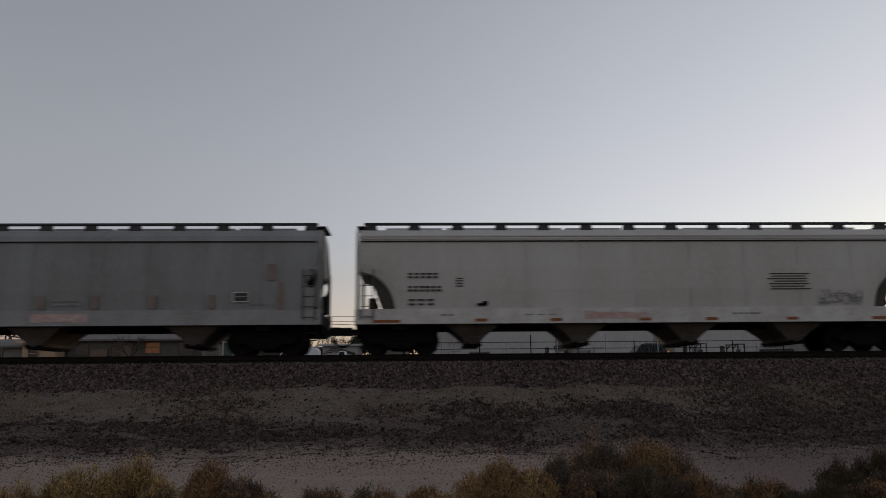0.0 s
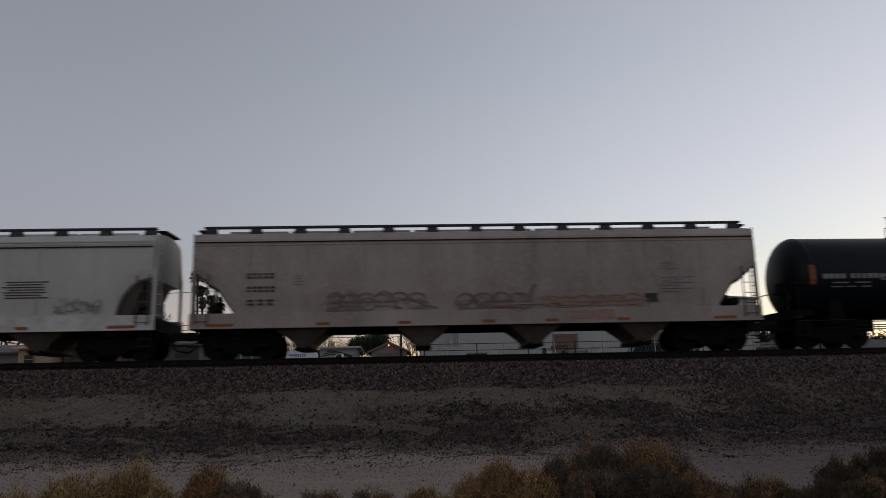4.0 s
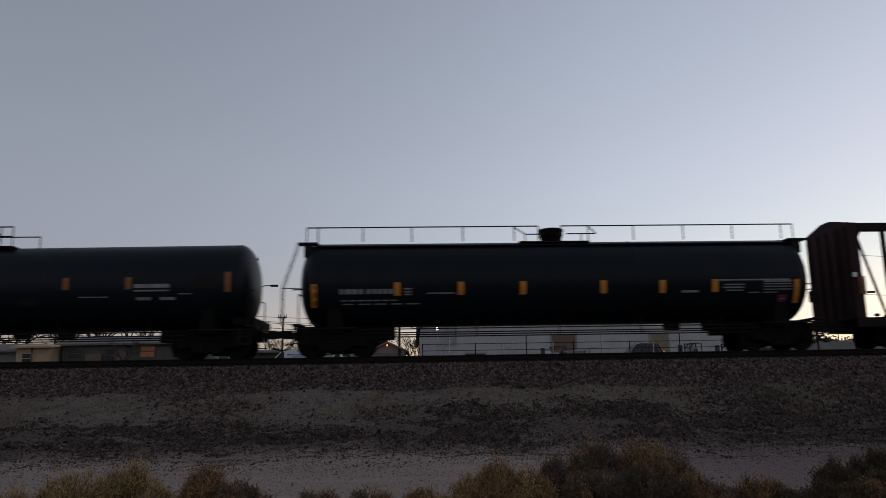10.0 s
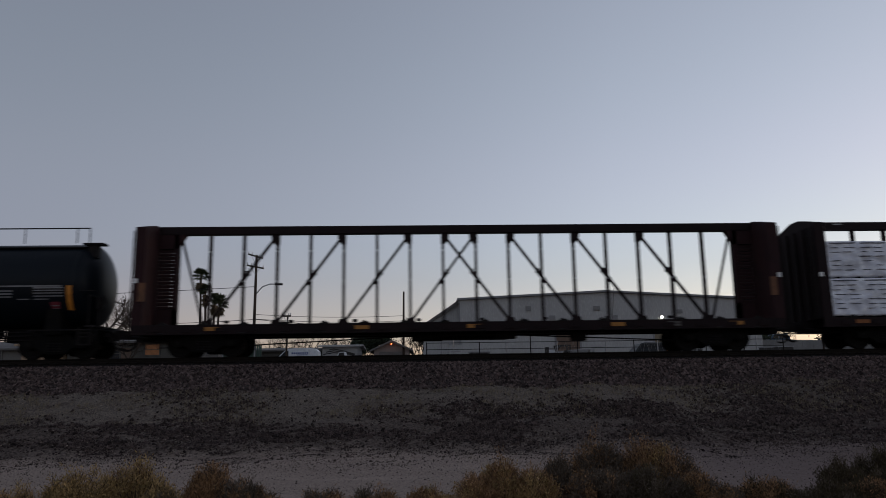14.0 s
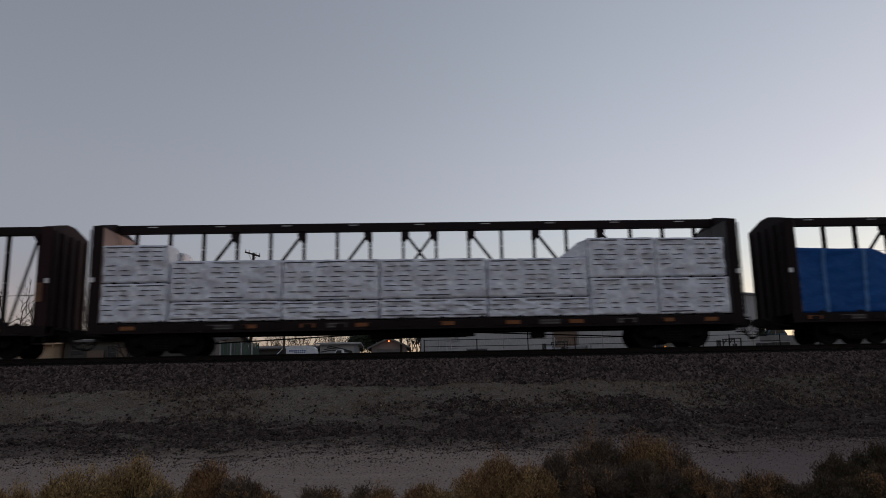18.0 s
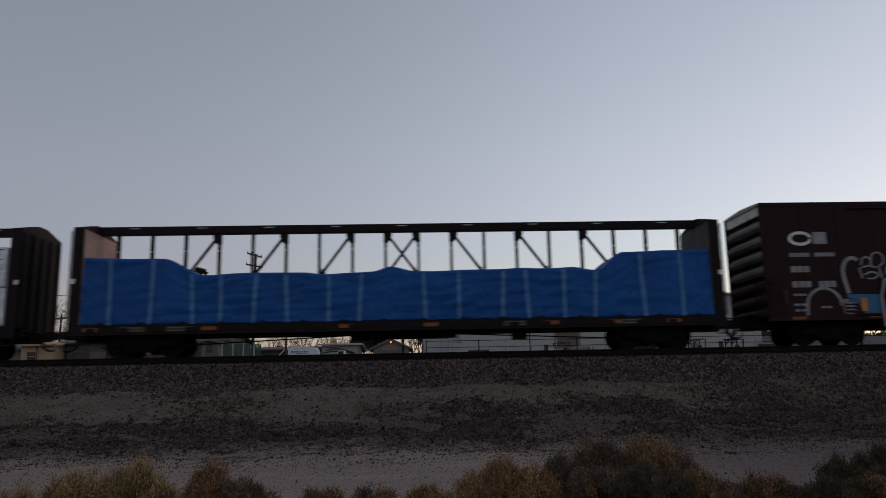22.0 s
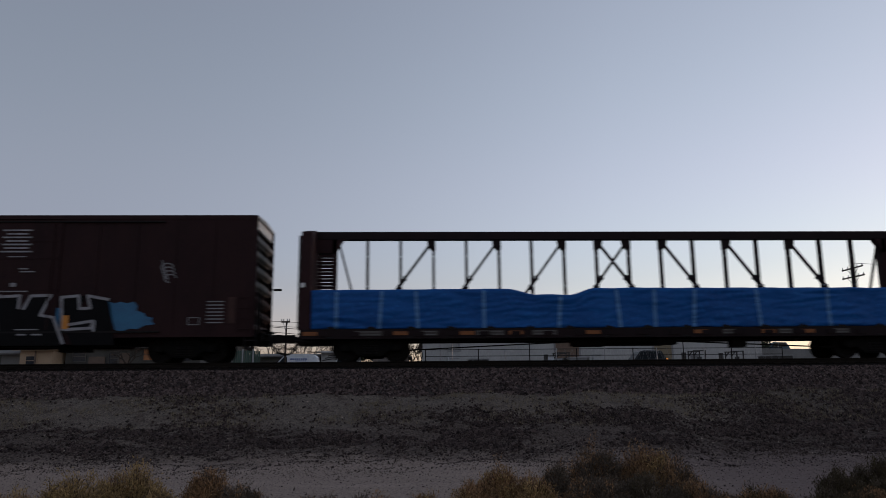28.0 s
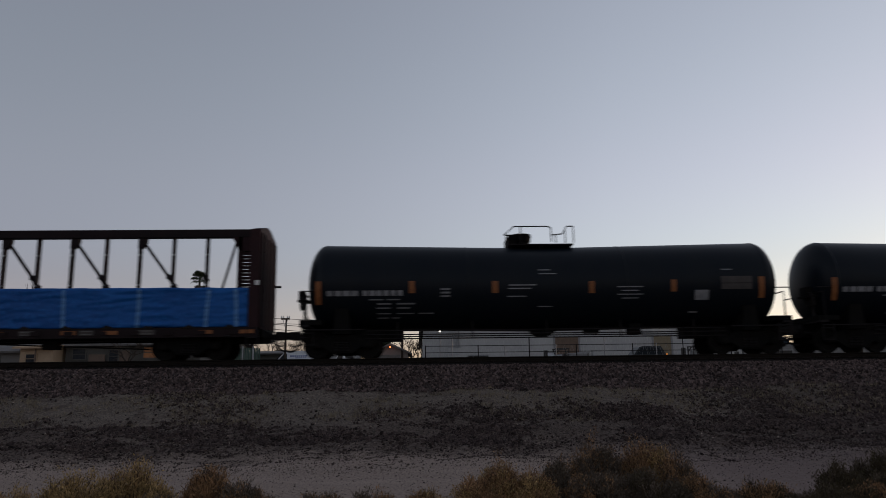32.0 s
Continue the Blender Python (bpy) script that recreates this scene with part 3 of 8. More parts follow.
def holed_plate(bm, cx, cz, rx, rz, x0, x1, z0, z1, ya, yb, n=28):
    """An upright rectangular plate with an oval hole through it."""
    loops = [[], [], [], []]
    for i in range(n):
        c, q = math.cos(2 * math.pi * i / n), math.sin(2 * math.pi * i / n)
        k = min(((x1 - cx) if c > 0 else (x0 - cx)) / c if abs(c) > 1e-6 else 1e9, ((z1 - cz) if q > 0 else (z0 - cz)) / q if abs(q) > 1e-6 else 1e9)
        for j, (p, y) in enumerate((((cx + k * c, cz + k * q), ya), ((cx + rx * c, cz + rz * q), ya), ((cx + rx * c, cz + rz * q), yb), ((cx + k * c, cz + k * q), yb))):
            loops[j].append(bm.verts.new((p[0], y, p[1])))
    for a, b in zip(loops, loops[1:] + loops[:1]):
        for i in range(n):
            j = (i + 1) % n
            bm.faces.new((a[i], a[j], b[j], b[i]))


def ladder(parent, x, y, z0, z1, w=0.42, along="x", mat=None, name="ladder", step=0.36):
    bm = BM()
    for s in (-1, 1):
        p = (x + s * w / 2, y) if along == "x" else (x, y + s * w / 2)
        bar(bm, (p[0], p[1], z0), (p[0], p[1], z1), 0.045, 0.02)
    z = z0 + 0.1
    while z < z1:
        if along == "x":
            tube(bm, (x - w / 2, y, z), (x + w / 2, y, z), 0.014, 6)
        else:
            tube(bm, (x, y - w / 2, z), (x, y + w / 2, z), 0.014, 6)
        z += step
    return part(name, bm, mat or M["dark_steel"], parent)


# ---- covered hopper cars ----


STEPS = ((-1, 1.50), (0, 1.50), (0.55, 1.03), (0.85, 0.88), (1.44, 0.0))     # edge of the end opening: from the end, above the sill


def hopper(L, paint, label, bays=(-5.75, -1.95, 1.95, 5.75), round_hole=False, eave_lines=1, inset=0.28, stepped=False, eave_z=3.90, truck_x=8.3):
    car = thing("covered_hopper_car", label, "hopper car", CARS)
    H = L / 2
    ends = H - inset

    def foot(x):
        if stepped:
            u = H - 0.1 - abs(x)
            for (a, za), (b, zb) in zip(STEPS, STEPS[1:]):
                if u <= b:
                    return 1.47 + za + (zb - za) * (u - a) / (b - a)
            return 1.47
        u = (H - 0.1 - abs(x)) / 1.27
        if round_hole:
            return 1.47 + 1.50 * max(0, 1 - max(0, u))
        return 1.47 if u >= 1 else 1.47 + 1.30 * math.sqrt(max(0, 1 - u * u))

    def ring(x):
        zb = foot(x)
        prof = [(1.38, zb), (1.47, zb + 0.05), (1.52, zb + (3.86 - zb) * 0.3), (1.53, zb + (3.86 - zb) * 0.6), (1.50, 3.86), (1.52, 3.90), (1.44, 4.12), (1.24, 4.34), (0.7, 4.47), (0.25, 4.52)]
        return [(x, -y, z) for y, z in prof] + [(x, y, z) for y, z in reversed(prof)]

    xs = sorted({-ends, ends, *[s * (ends - 0.07 * k) for k in range(22) for s in (-1, 1)], *[ends * (i / 12 - 0.5) * 1.7 for i in range(13)]})
    bm = BM()
    loft(bm, [ring(x) for x in xs])
    part("body", bm, paint, car, smooth=False)
    # side seams of the sheets
    for i in range(1, 10):
        x = -ends + 2 * ends * i / 10
        for s in (-1, 1):
            if abs(x) < H - 1.6:
                bm = BM()
                bar(bm, (x, s * 1.523, 1.55), (x, s * 1.532, 3.85), 0.035, 0.012)
                part("sheet_seam", bm, paint, car)
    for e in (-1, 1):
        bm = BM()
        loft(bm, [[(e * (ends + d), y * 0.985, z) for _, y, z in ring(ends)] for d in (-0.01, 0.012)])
        # the pale grey car's end is darker than its body: shade in the colour
        part("end_sheet", bm, paint if stepped else M["old_grey_paint"], car, "painted end sheet")
    for k in range(eave_lines):
        for s in (-1, 1):
            bm = BM()
            z = eave_z + 0.095 * k
            y = 1.535 - 0.03 * k
            box(bm, -ends + 0.05, ends - 0.05, s * y - 0.015, s * y + 0.015, z - 0.02, z + 0.02)
            part("eave_strip", bm, M["dark_steel"] if k == 0 else paint, car)
    for s in (-1, 1):
        bm = BM()
        channel(bm, -H, H, s, 1.55, 1.32, 1.0, 1.52)
        part("side_sill", bm, M["sill_paint"] if paint is M["grey_paint"] else M["old_sill"] if round_hole else paint, car, "dirty painted side sill")
    bm = BM()
    box(bm, -H + 0.1, H - 0.1, -0.32, 0.32, 0.84, 1.06)
    for e in (-1, 1):
        box(bm, min(e * H, e * (H - 2.9)), max(e * H, e * (H - 2.9)), -0.32, 0.32, 0.62, 1.06)
        box(bm, e * truck_x - 0.25, e * truck_x + 0.25, -1.4, 1.4, 0.80, 1.06)
        box(bm, min(e * H, e * (H - 0.12)), max(e * H, e * (H - 0.12)), -1.5, 1.5, 0.98, 1.36)
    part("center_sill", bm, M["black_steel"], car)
    for b in bays:
        bm = BM()
        rings = []
        for z, hw, hy in ((1.46, 1.35, 1.40), (1.0, 0.95, 1.25), (0.62, 0.46, 1.05), (0.46, 0.30, 1.0), (0.32, 0.25, 0.95)):
            rings.append([(b - hw, -hy, z), (b + hw, -hy, z), (b + hw, hy, z), (b - hw, hy, z)])
        loft(bm, rings)
        # dirt and the shade under the car both go into the chute colour
        bay = part("discharge_bay", bm, M["grimy_dark_steel"], car, "dirty sloping discharge chute, shade in its colour")
        bm = BM()
        box(bm, b - 0.30, b + 0.30, -1.02, 1.02, 0.26, 0.34)
        tube(bm, (b - 0.2, -1.25, 0.36), (b - 0.2, 1.25, 0.36), 0.035, 8)
        tube(bm, (b + 0.2, -1.25, 0.36), (b + 0.2, 1.25, 0.36), 0.035, 8)
        part("outlet_gate", bm, M["black_steel"], bay)
    for e in (-1, 1):
        bm = BM()
        if round_hole:
            for s in (-1, 1):
                bm = BM()
                xa, xb = sorted((e * (H - 0.14), e * (H - 1.45)))
                holed_plate(bm, e * (H - 0.36), 2.60, 0.21, 0.33, xa, xb, 1.50, 3.02, s * 1.535, s * 1.555)
                part("end_gusset", bm, paint, car, "side plate of the car end with a round hole")
                # added lining: the hollow's shade is put into its colour
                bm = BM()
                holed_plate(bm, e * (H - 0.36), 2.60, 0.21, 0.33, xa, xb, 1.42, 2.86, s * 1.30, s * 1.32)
                part("shade_plate", bm, M["hollow_shade"], car, "added near-black plate, shade of the hollow car end")
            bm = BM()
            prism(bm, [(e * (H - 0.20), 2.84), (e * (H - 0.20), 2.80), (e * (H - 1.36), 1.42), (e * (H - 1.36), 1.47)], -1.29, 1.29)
            part("slope_sheet", bm, M["hollow_shade"], car, "sloping sheet under the car end, shade in its colour")
            bm = BM()
            box(bm, *sorted((e * (H - 0.75), e * (H - 0.40))), -0.9, 0.9, 1.42, 2.00)
            part("brake_reservoir", bm, M["dark_steel"], car)
        else:
            if stepped:
                a = [(e * (H - 0.1 - u), 1.47 + z) for u, z in reversed(STEPS[1:])]
                b2 = [(e * (H - 0.1 - u), 1.47 + z) for u, z in ((1.39, 0.0), (0.81, 0.82), (0.52, 0.97), (0.0, 1.43))]
            else:
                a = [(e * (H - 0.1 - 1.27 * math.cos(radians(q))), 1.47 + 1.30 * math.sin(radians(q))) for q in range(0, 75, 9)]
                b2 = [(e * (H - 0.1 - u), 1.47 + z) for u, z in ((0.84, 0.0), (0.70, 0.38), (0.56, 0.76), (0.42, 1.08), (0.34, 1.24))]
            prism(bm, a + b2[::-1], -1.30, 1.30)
            part("slope_sheet", bm, M["slope_paint"], car, "dark olive-brown sloping end sheet")
        for s in (-1, 1):
            bm = BM()
            box(bm, e * (H - 0.09) - 0.05, e * (H - 0.09) + 0.05, s * 1.44 - 0.06, s * 1.44 + 0.06, 1.3, 3.1)
            bar(bm, (e * (H - 0.09), s * 1.40, 3.1), (e * (ends - 0.02), s * 1.30, 4.3), 0.07, 0.07)
            part("corner_post", bm, paint, car)
        ladder(car, e * (H - 0.03), -1.15, 1.45, 4.35, 0.45, "y", paint, "end_ladder")
        ladder(car, e * (H - 0.42), -1.60, 1.15, 2.9, 0.42, "x", M["grimy_dark_steel"], "side_ladder")
        bm = BM()
        box(bm, e * (H - 0.45) - 0.40, e * (H - 0.45) + 0.40, -1.0, 1.0, 1.36, 1.42)
        tube(bm, (e * (H - 0.5), 0.4, 1.42), (e * (H - 0.5), 0.4, 2.1), 0.16, 10)
        tube(bm, (e * (H - 0.6), -0.8, 1.75), (e * (H - 0.6), 0.1, 1.75), 0.15, 10)
        part("end_platform", bm, M["dark_steel"], car, "end platform with brake gear")
        bm = BM()
        box(bm, min(e * (H - 0.35), e * (H + 0.02)), max(e * (H - 0.35), e * (H + 0.02)), -0.75, 0.75, 4.56, 4.61)
        bar(bm, (e * (H - 0.05), -0.7, 4.58), (e * (H - 0.4), -0.7, 4.25), 0.04, 0.04)
        part("crossover_step", bm, M["dark_steel"], car)
    for s in (-1, 1):
        bm = BM()
        box(bm, -H + 0.25, H - 0.25, min(s * 0.82, s * 1.00), max(s * 0.82, s * 1.00), 4.61, 4.65)
        box(bm, -H + 0.25, H - 0.25, s * 1.0 - 0.012, s * 1.0 + 0.012, 4.62, 4.68)
        part("running_board", bm, M["board_steel"], car)
        for i in range(13):
            x = (i / 12 - 0.5) * (L - 1.0)
            bm = BM()
            prism(bm, [(x - 0.24, 4.36), (x + 0.24, 4.36), (x + 0.18, 4.62), (x - 0.18, 4.62)], min(s * 0.82, s * 0.97), max(s * 0.82, s * 0.97))
            part("roof_bracket", bm, M["board_steel"], car)
    bm = BM()
    box(bm, -H + 0.8, H - 0.8, -0.32, 0.32, 4.48, 4.53)
    part("hatch_coaming", bm, paint, car)
    for i in range(8):
        bm = BM()
        x0 = -H + 1.0 + i * (L - 2.0) / 8
        box(bm, x0, x0 + (L - 2.0) / 8 - 0.12, -0.36, 0.36, 4.53, 4.615)
        part("hatch_cover", bm, paint, car)
    running_gear(car, truck_x, H + 0.1)
    return car


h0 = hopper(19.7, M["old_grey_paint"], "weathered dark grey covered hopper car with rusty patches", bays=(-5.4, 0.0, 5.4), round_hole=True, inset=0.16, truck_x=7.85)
TRAIN.append((h0, -13.2))
plates(h0, "rust_patch", [(8.12, 2.82, 0.30, 0.58), (8.48, 2.0, 0.21, 0.95)], -1.558, M["dull_primer"], "faded rusty paint patches")
plates(h0, "primer_patch", [(0.36, 1.80, 0.22, 0.46), (2.17, 1.80, 0.20, 0.46), (4.12, 1.80, 0.20, 0.46), (6.1, 1.80, 0.20, 0.46), (-1.6, 1.80, 0.20, 0.46), (-3.6, 1.80, 0.20, 0.46)], -1.538, M["dull_primer"], "dull brown primer patches")
plates(h0, "stencil_rim", [(7.1, 2.12, 0.54, 0.035), (7.1, 1.80, 0.54, 0.035), (6.84, 1.96, 0.035, 0.30), (7.36, 1.96, 0.035, 0.30)], -1.542, M["sill_paint"], "pale rim of the stencil panel")
plates(h0, "stencil_panel", [(7.1, 1.96, 0.5, 0.28)], -1.534, M["stencil_black"], "black stencil panel with pale bars")
plates(h0, "stencil_text", [(7.1, 1.97, 0.4, 0.03)] + words(0.7, 1.86, 0.9, 0.05, 4, 3) + words(0.7, 1.72, 1.0, 0.05, 4, 4) + words(7.4, 1.72, 0.7, 0.05, 3, 5), -1.545, M["stencil_grey"])
plates(h0, "red_tag", [(1.0, 1.27, 1.9, 0.26), (0.3, 1.27, 0.3, 0.3), (1.6, 1.26, 0.2, 0.32)], -1.553, M["graffiti_red"], "faded red spray tag")

h1 = hopper(19.7, M["grey_paint"], "pale grey covered hopper car with black stencils and orange reflectors", eave_lines=3, inset=0.14)
TRAIN.append((h1, 7.65))
txt = []
for k, (z, w, h, n) in enumerate(((2.74, 1.1, 0.07, 5), (2.62, 1.1, 0.07, 5), (2.28, 1.22, 0.07, 6), (2.16, 1.22, 0.07, 6), (1.83, 0.98, 0.05, 3), (1.68, 0.98, 0.05, 3))):
    txt += words(-8.05, z, w, h, n, k)
txt += [(-6.22, 2.58 - 0.09 * i, 0.26, 0.035) for i in range(4)]
plates(h1, "stencil_text", txt, -1.538, M["stencil_black"], "rows of black stencil writing")
plates(h1, "consolidated_stencil", [(5.5 - 0.06 * (i % 3), 2.70 - 0.09 * i, 1.45 - 0.25 * (i % 2), 0.035) for i in range(7)], -1.538, M["stencil_black"], "block of small stencil lines")
plates(h1, "spray_tag", [(-5.45, 1.66, 0.36, 0.09), (-5.35, 1.72, 0.2, 0.1)], -1.538, M["graffiti_black"])
bm = BM()
scrawl(bm, 6.45, 8.0, 1.86, 0.5, 7, 0.035, -1.54, 5)
part("faint_tag", bm, M["stencil_grey"], h1, "faint grey spray tag")
plates(h1, "red_tag", [(-1.0, 1.26, 1.8, 0.24), (0.1, 1.24, 0.5, 0.22), (-1.7, 1.28, 0.4, 0.28)], -1.553, M["graffiti_red"], "faded red spray tag")
plates(h1, "reflector", [(-8.75, 1.09, 0.95, 0.10), (-5.49, 1.12, 0.42, 0.10), (-2.88, 1.12, 0.42, 0.10), (0.23, 1.12, 0.42, 0.10), (2.58, 1.12, 0.42, 0.10), (5.44, 1.12, 0.42, 0.10), (8.75, 1.12, 0.95, 0.10)], -1.553, M["reflector_faded"], "dull orange reflector strips")
plates(h1, "sill_text", words(-4.0, 1.3, 1.2, 0.04, 3, 11) + words(3.3, 1.3, 1.0, 0.06, 5, 12) + words(-6.9, 1.3, 0.5, 0.06, 2, 13), -1.553, M["stencil_grey"])

h2 = hopper(19.9, M["tan_paint"], "brownish grey covered hopper car with spray-painted graffiti", eave_lines=1, inset=0.06, stepped=True, eave_z=4.0, bays=(-6.15, -1.98, 1.98, 5.85))
TRAIN.append((h2, 28.60))
txt = []
for k, (z, w, h, n) in enumerate(((2.86, 0.98, 0.07, 5), (2.75, 0.98, 0.07, 5), (2.40, 1.02, 0.07, 5), (2.28, 1.02, 0.07, 5), (1.95, 1.0, 0.06, 3), (1.82, 1.0, 0.06, 3))):
    txt += words(-8.05, z, w, h, n, 20 + k)
faint = [(6.7 - 0.05 * (i % 2), 3.08 - 0.1 * i, 0.6, 0.03) for i in range(3)] + [(7.0 - 0.2 * (i % 2), 2.58 - 0.1 * i, 1.2 - 0.5 * (i % 2), 0.035) for i in range(6)]
plates(h2, "stencil_text", faint, -1.538, M["stencil_grey"], "block of small faint stencil lines")
plates(h2, "stencil_text", txt, -1.538, M["stencil_black"], "rows of black stencil writing")
plates(h2, "stencil_text", [(-6.3, 2.80 - 0.10 * i, 0.32, 0.025) for i in range(4)], -1.538, M["stencil_grey"], "small faint stencil lines")
plates(h2, "stencil_panel", [(6.05, 1.86, 0.45, 0.28)], -1.538, M["stencil_black"], "small black stencil panel")
for x0, x1, z, h, n, mat, seed, label in ((-5.3, -1.9, 1.90, 0.66, 6, "scrawl_brown", 6, "dark grey spray-painted scrawl"), (-0.75, 1.7, 1.86, 0.60, 4, "scrawl_brown", 7, "dark grey spray-painted scrawl"), (2.2, 5.7, 1.82, 0.42, 6, "graffiti_maroon", 8, "faded red spray-painted scrawl")):
    bm = BM()
    humps(bm, x0, x1, z, h, n, 0.05, -1.54, seed)
    scrawl(bm, x0, x1, z - 0.05, h * 0.95, n, 0.04, -1.552, seed + 20)
    part("graffiti", bm, M[mat], h2, label)
bm = BM()
stroke(bm, rounded([(-2.4, 1.98), (-1.9, 1.72), (-1.5, 1.62)]), 0.06, -1.54)
part("graffiti", bm, M["scrawl_brown"], h2, "dark sprayed tail of a letter")
bm = BM()
stroke(bm, [(0.4, 1.68), (3.1, 1.74)], 0.06, -1.548)
part("graffiti", bm, M["graffiti_maroon"], h2, "faded red sprayed underline")
bm = BM()
stroke(bm, rounded([(1.75, 1.55), (1.85, 2.2), (2.0, 2.35)]), 0.10, -1.54)
part("graffiti", bm, M["scrawl_brown"], h2, "dark sprayed stem of a letter")
plates(h2, "red_tag", [(3.6, 1.28, 0.9, 0.3), (4.4, 1.28, 0.6, 0.36)], -1.553, M["graffiti_maroon"])
plates(h2, "reflector", [(-8.9, 1.12, 0.95, 0.10), (-5.4, 1.12, 0.45, 0.10), (-2.6, 1.12, 0.45, 0.10), (0.3, 1.12, 0.45, 0.10), (2.5, 1.12, 0.45, 0.10), (5.0, 1.12, 0.45, 0.10), (8.6, 1.12, 0.8, 0.10)], -1.553, M["reflector_faded"], "dull orange reflector strips")

# ---- tank cars ----
TANK_R, TANK_Z = 1.54, 2.60


def tank(L, truck_x, sag, label, depth=0.66, gear=(1.4, 3.0), belly=True, brake_end=-1, deck=0):
    car = thing("tank_car", label, "tank car", CARS)
    H = L / 2
    n = 44

    def ring(x, r):
        z0 = TANK_Z - sag * max(0, 1 - abs(x) / (H - depth)) ** 1.0
        return [(x, r * math.cos(2 * math.pi * i / n), z0 + r * math.sin(2 * math.pi * i / n)) for i in range(n)]

    st = []
    for k in range(13):
        a = radians(90 * k / 12)
        st.append((-H + depth * (1 - math.sin(a)) , TANK_R * max(0.03, math.cos(a) ** 0.92 if k else 1.0)))
    st = [(x, r) for x, r in st][::-1]
    body = [(-H + depth + (L - 2 * depth) * i / 10, TANK_R) for i in range(11)]
    rings = [ring(x, r) for x, r in st[:-1]] + [ring(x, r) for x, r in body] + [ring(-x, r) for x, r in st[:-1][::-1]]
    bm = BM()
    loft(bm, rings)
    part("tank_shell", bm, M["black_tank"], car, "glossy black cylindrical tank shell", smooth=True)
    for x in (-H + depth, -2.8, 2.8, H - depth):
        bm = BM()
        z0 = TANK_Z - sag * max(0, 1 - abs(x) / (H - depth))
        loft(bm, [[(x + o, (TANK_R + 0.008) * math.cos(2 * math.pi * i / n), z0 + (TANK_R + 0.008) * math.sin(2 * math.pi * i / n)) for i in range(n)] for o in (-0.03, 0.03)])
        part("weld_band", bm, M["black_tank"], car, smooth=True)
    for e in (-1, 1):
        bm = BM()
        box(bm, min(e * (H + 0.15), e * (H - 3.4)), max(e * (H + 0.15), e * (H - 3.4)), -0.33, 0.33, 0.62, 1.10)
        part("stub_sill", bm, M["black_steel"], car)
        bm = BM()
        prism(bm, [(e * truck_x - 0.3, 0.82), (e * truck_x + 0.3, 0.82), (e * truck_x + 0.22, 1.7), (e * truck_x - 0.22, 1.7)], -1.30, 1.30)
        part("saddle", bm, M["black_steel"], car)
        bm = BM()
        box(bm, min(e * (H - 0.2), e * (H + 0.12)), max(e * (H - 0.2), e * (H + 0.12)), -1.45, 1.45, 1.05, 1.12)
        for s in (-1, 1):
            tube(bm, (e * (H - 0.1), s * 1.42, 1.1), (e * (H - 0.1), s * 1.42, 2.15), 0.022, 6)
            tube(bm, (e * (H - 2.1), s * 1.46, 0.95), (e * (H + 0.05), s * 1.46, 0.95), 0.025, 6)
            for q in (0.15, 0.55):
                bar(bm, (e * (H - 0.35), s * 1.45, 1.0 - q), (e * (H + 0.05), s * 1.45, 1.0 - q), 0.03, 0.05)
            for q in (-0.35, 0.05):
                bar(bm, (e * (H + q), s * 1.45, 1.05), (e * (H + q), s * 1.45, 0.42), 0.03, 0.03)
        tube(bm, (e * (H - 0.1), -1.42, 2.15), (e * (H - 0.1), 1.42, 2.15), 0.022, 6)
        tube(bm, (e * (H - 0.55), -1.42, 2.3), (e * (H + 0.12), -1.42, 2.3), 0.022, 6)
        part("end_platform", bm, M["dark_steel"], car, "end platform with handrails and steps")
        if deck:
            bm = BM()
            box(bm, *sorted((e * (H - 0.62), e * (H + 0.14))), -1.40, 1.40, 1.13, deck)
            part("platform_skirt", bm, M["black_steel"], car)
        if deck and e == brake_end:
            bm = BM()
            box(bm, *sorted((e * (H - 0.1), e * (H + 0.28))), -1.05, -0.35, 1.98, 2.05)
            box(bm, *sorted((e * (H + 0.04), e * (H + 0.26))), -0.95, -0.50, 2.05, 2.36)
            bar(bm, (e * (H + 0.2), -0.8, 1.98), (e * (H - 0.1), -0.8, 1.30), 0.05, 0.05)
            part("brake_housing", bm, M["black_steel"], car, "brake gear housing on a bracket")
    bm = BM()
    tube(bm, (-truck_x + 0.8, 0.95, 0.86), (truck_x - 0.8, 0.95, 0.86), 0.022, 8)
    for y, z in ((-1.0, 0.93), (-0.98, 0.80), (-0.9, 0.66)):
        tube(bm, (-truck_x + 0.8, y, z), (truck_x - 0.8, y, z), 0.021, 8)
    for i in range(5):
        x = (i / 4 - 0.5) * (truck_x - 1.0) * 1.7
        bar(bm, (x, -0.95, 1.25), (x, -0.95, 0.66), 0.04, 0.02)
    part("brake_pipe", bm, M["dark_steel"], car)
    z0 = TANK_Z - TANK_R - sag
    if belly:
        bm = BM()
        prism(bm, [(-0.55, z0 + 0.10), (0.55, z0 + 0.10), (0.22, z0 - 0.16), (-0.22, z0 - 0.16)], -0.40, 0.40)
        part("bottom_outlet", bm, M["black_steel"], car)
    bm = BM()
    tube(bm, (gear[0], -0.5, 0.94), (gear[0] + 0.55, -0.5, 0.94), 0.15, 12)
    part("brake_cylinder", bm, M["black_steel"], car)
    bm = BM()
    box(bm, gear[1], gear[1] + 0.42, -0.8, -0.3, 0.74, 1.12)
    part("valve_box", bm, M["black_steel"], car)
    # hand brake wheel on its stand at one end
    wx = brake_end * (H + 0.16)
    bm = BM()
    ring = [(0.25 * math.cos(2 * math.pi * i / 16), 0.25 * math.sin(2 * math.pi * i / 16)) for i in range(17)]
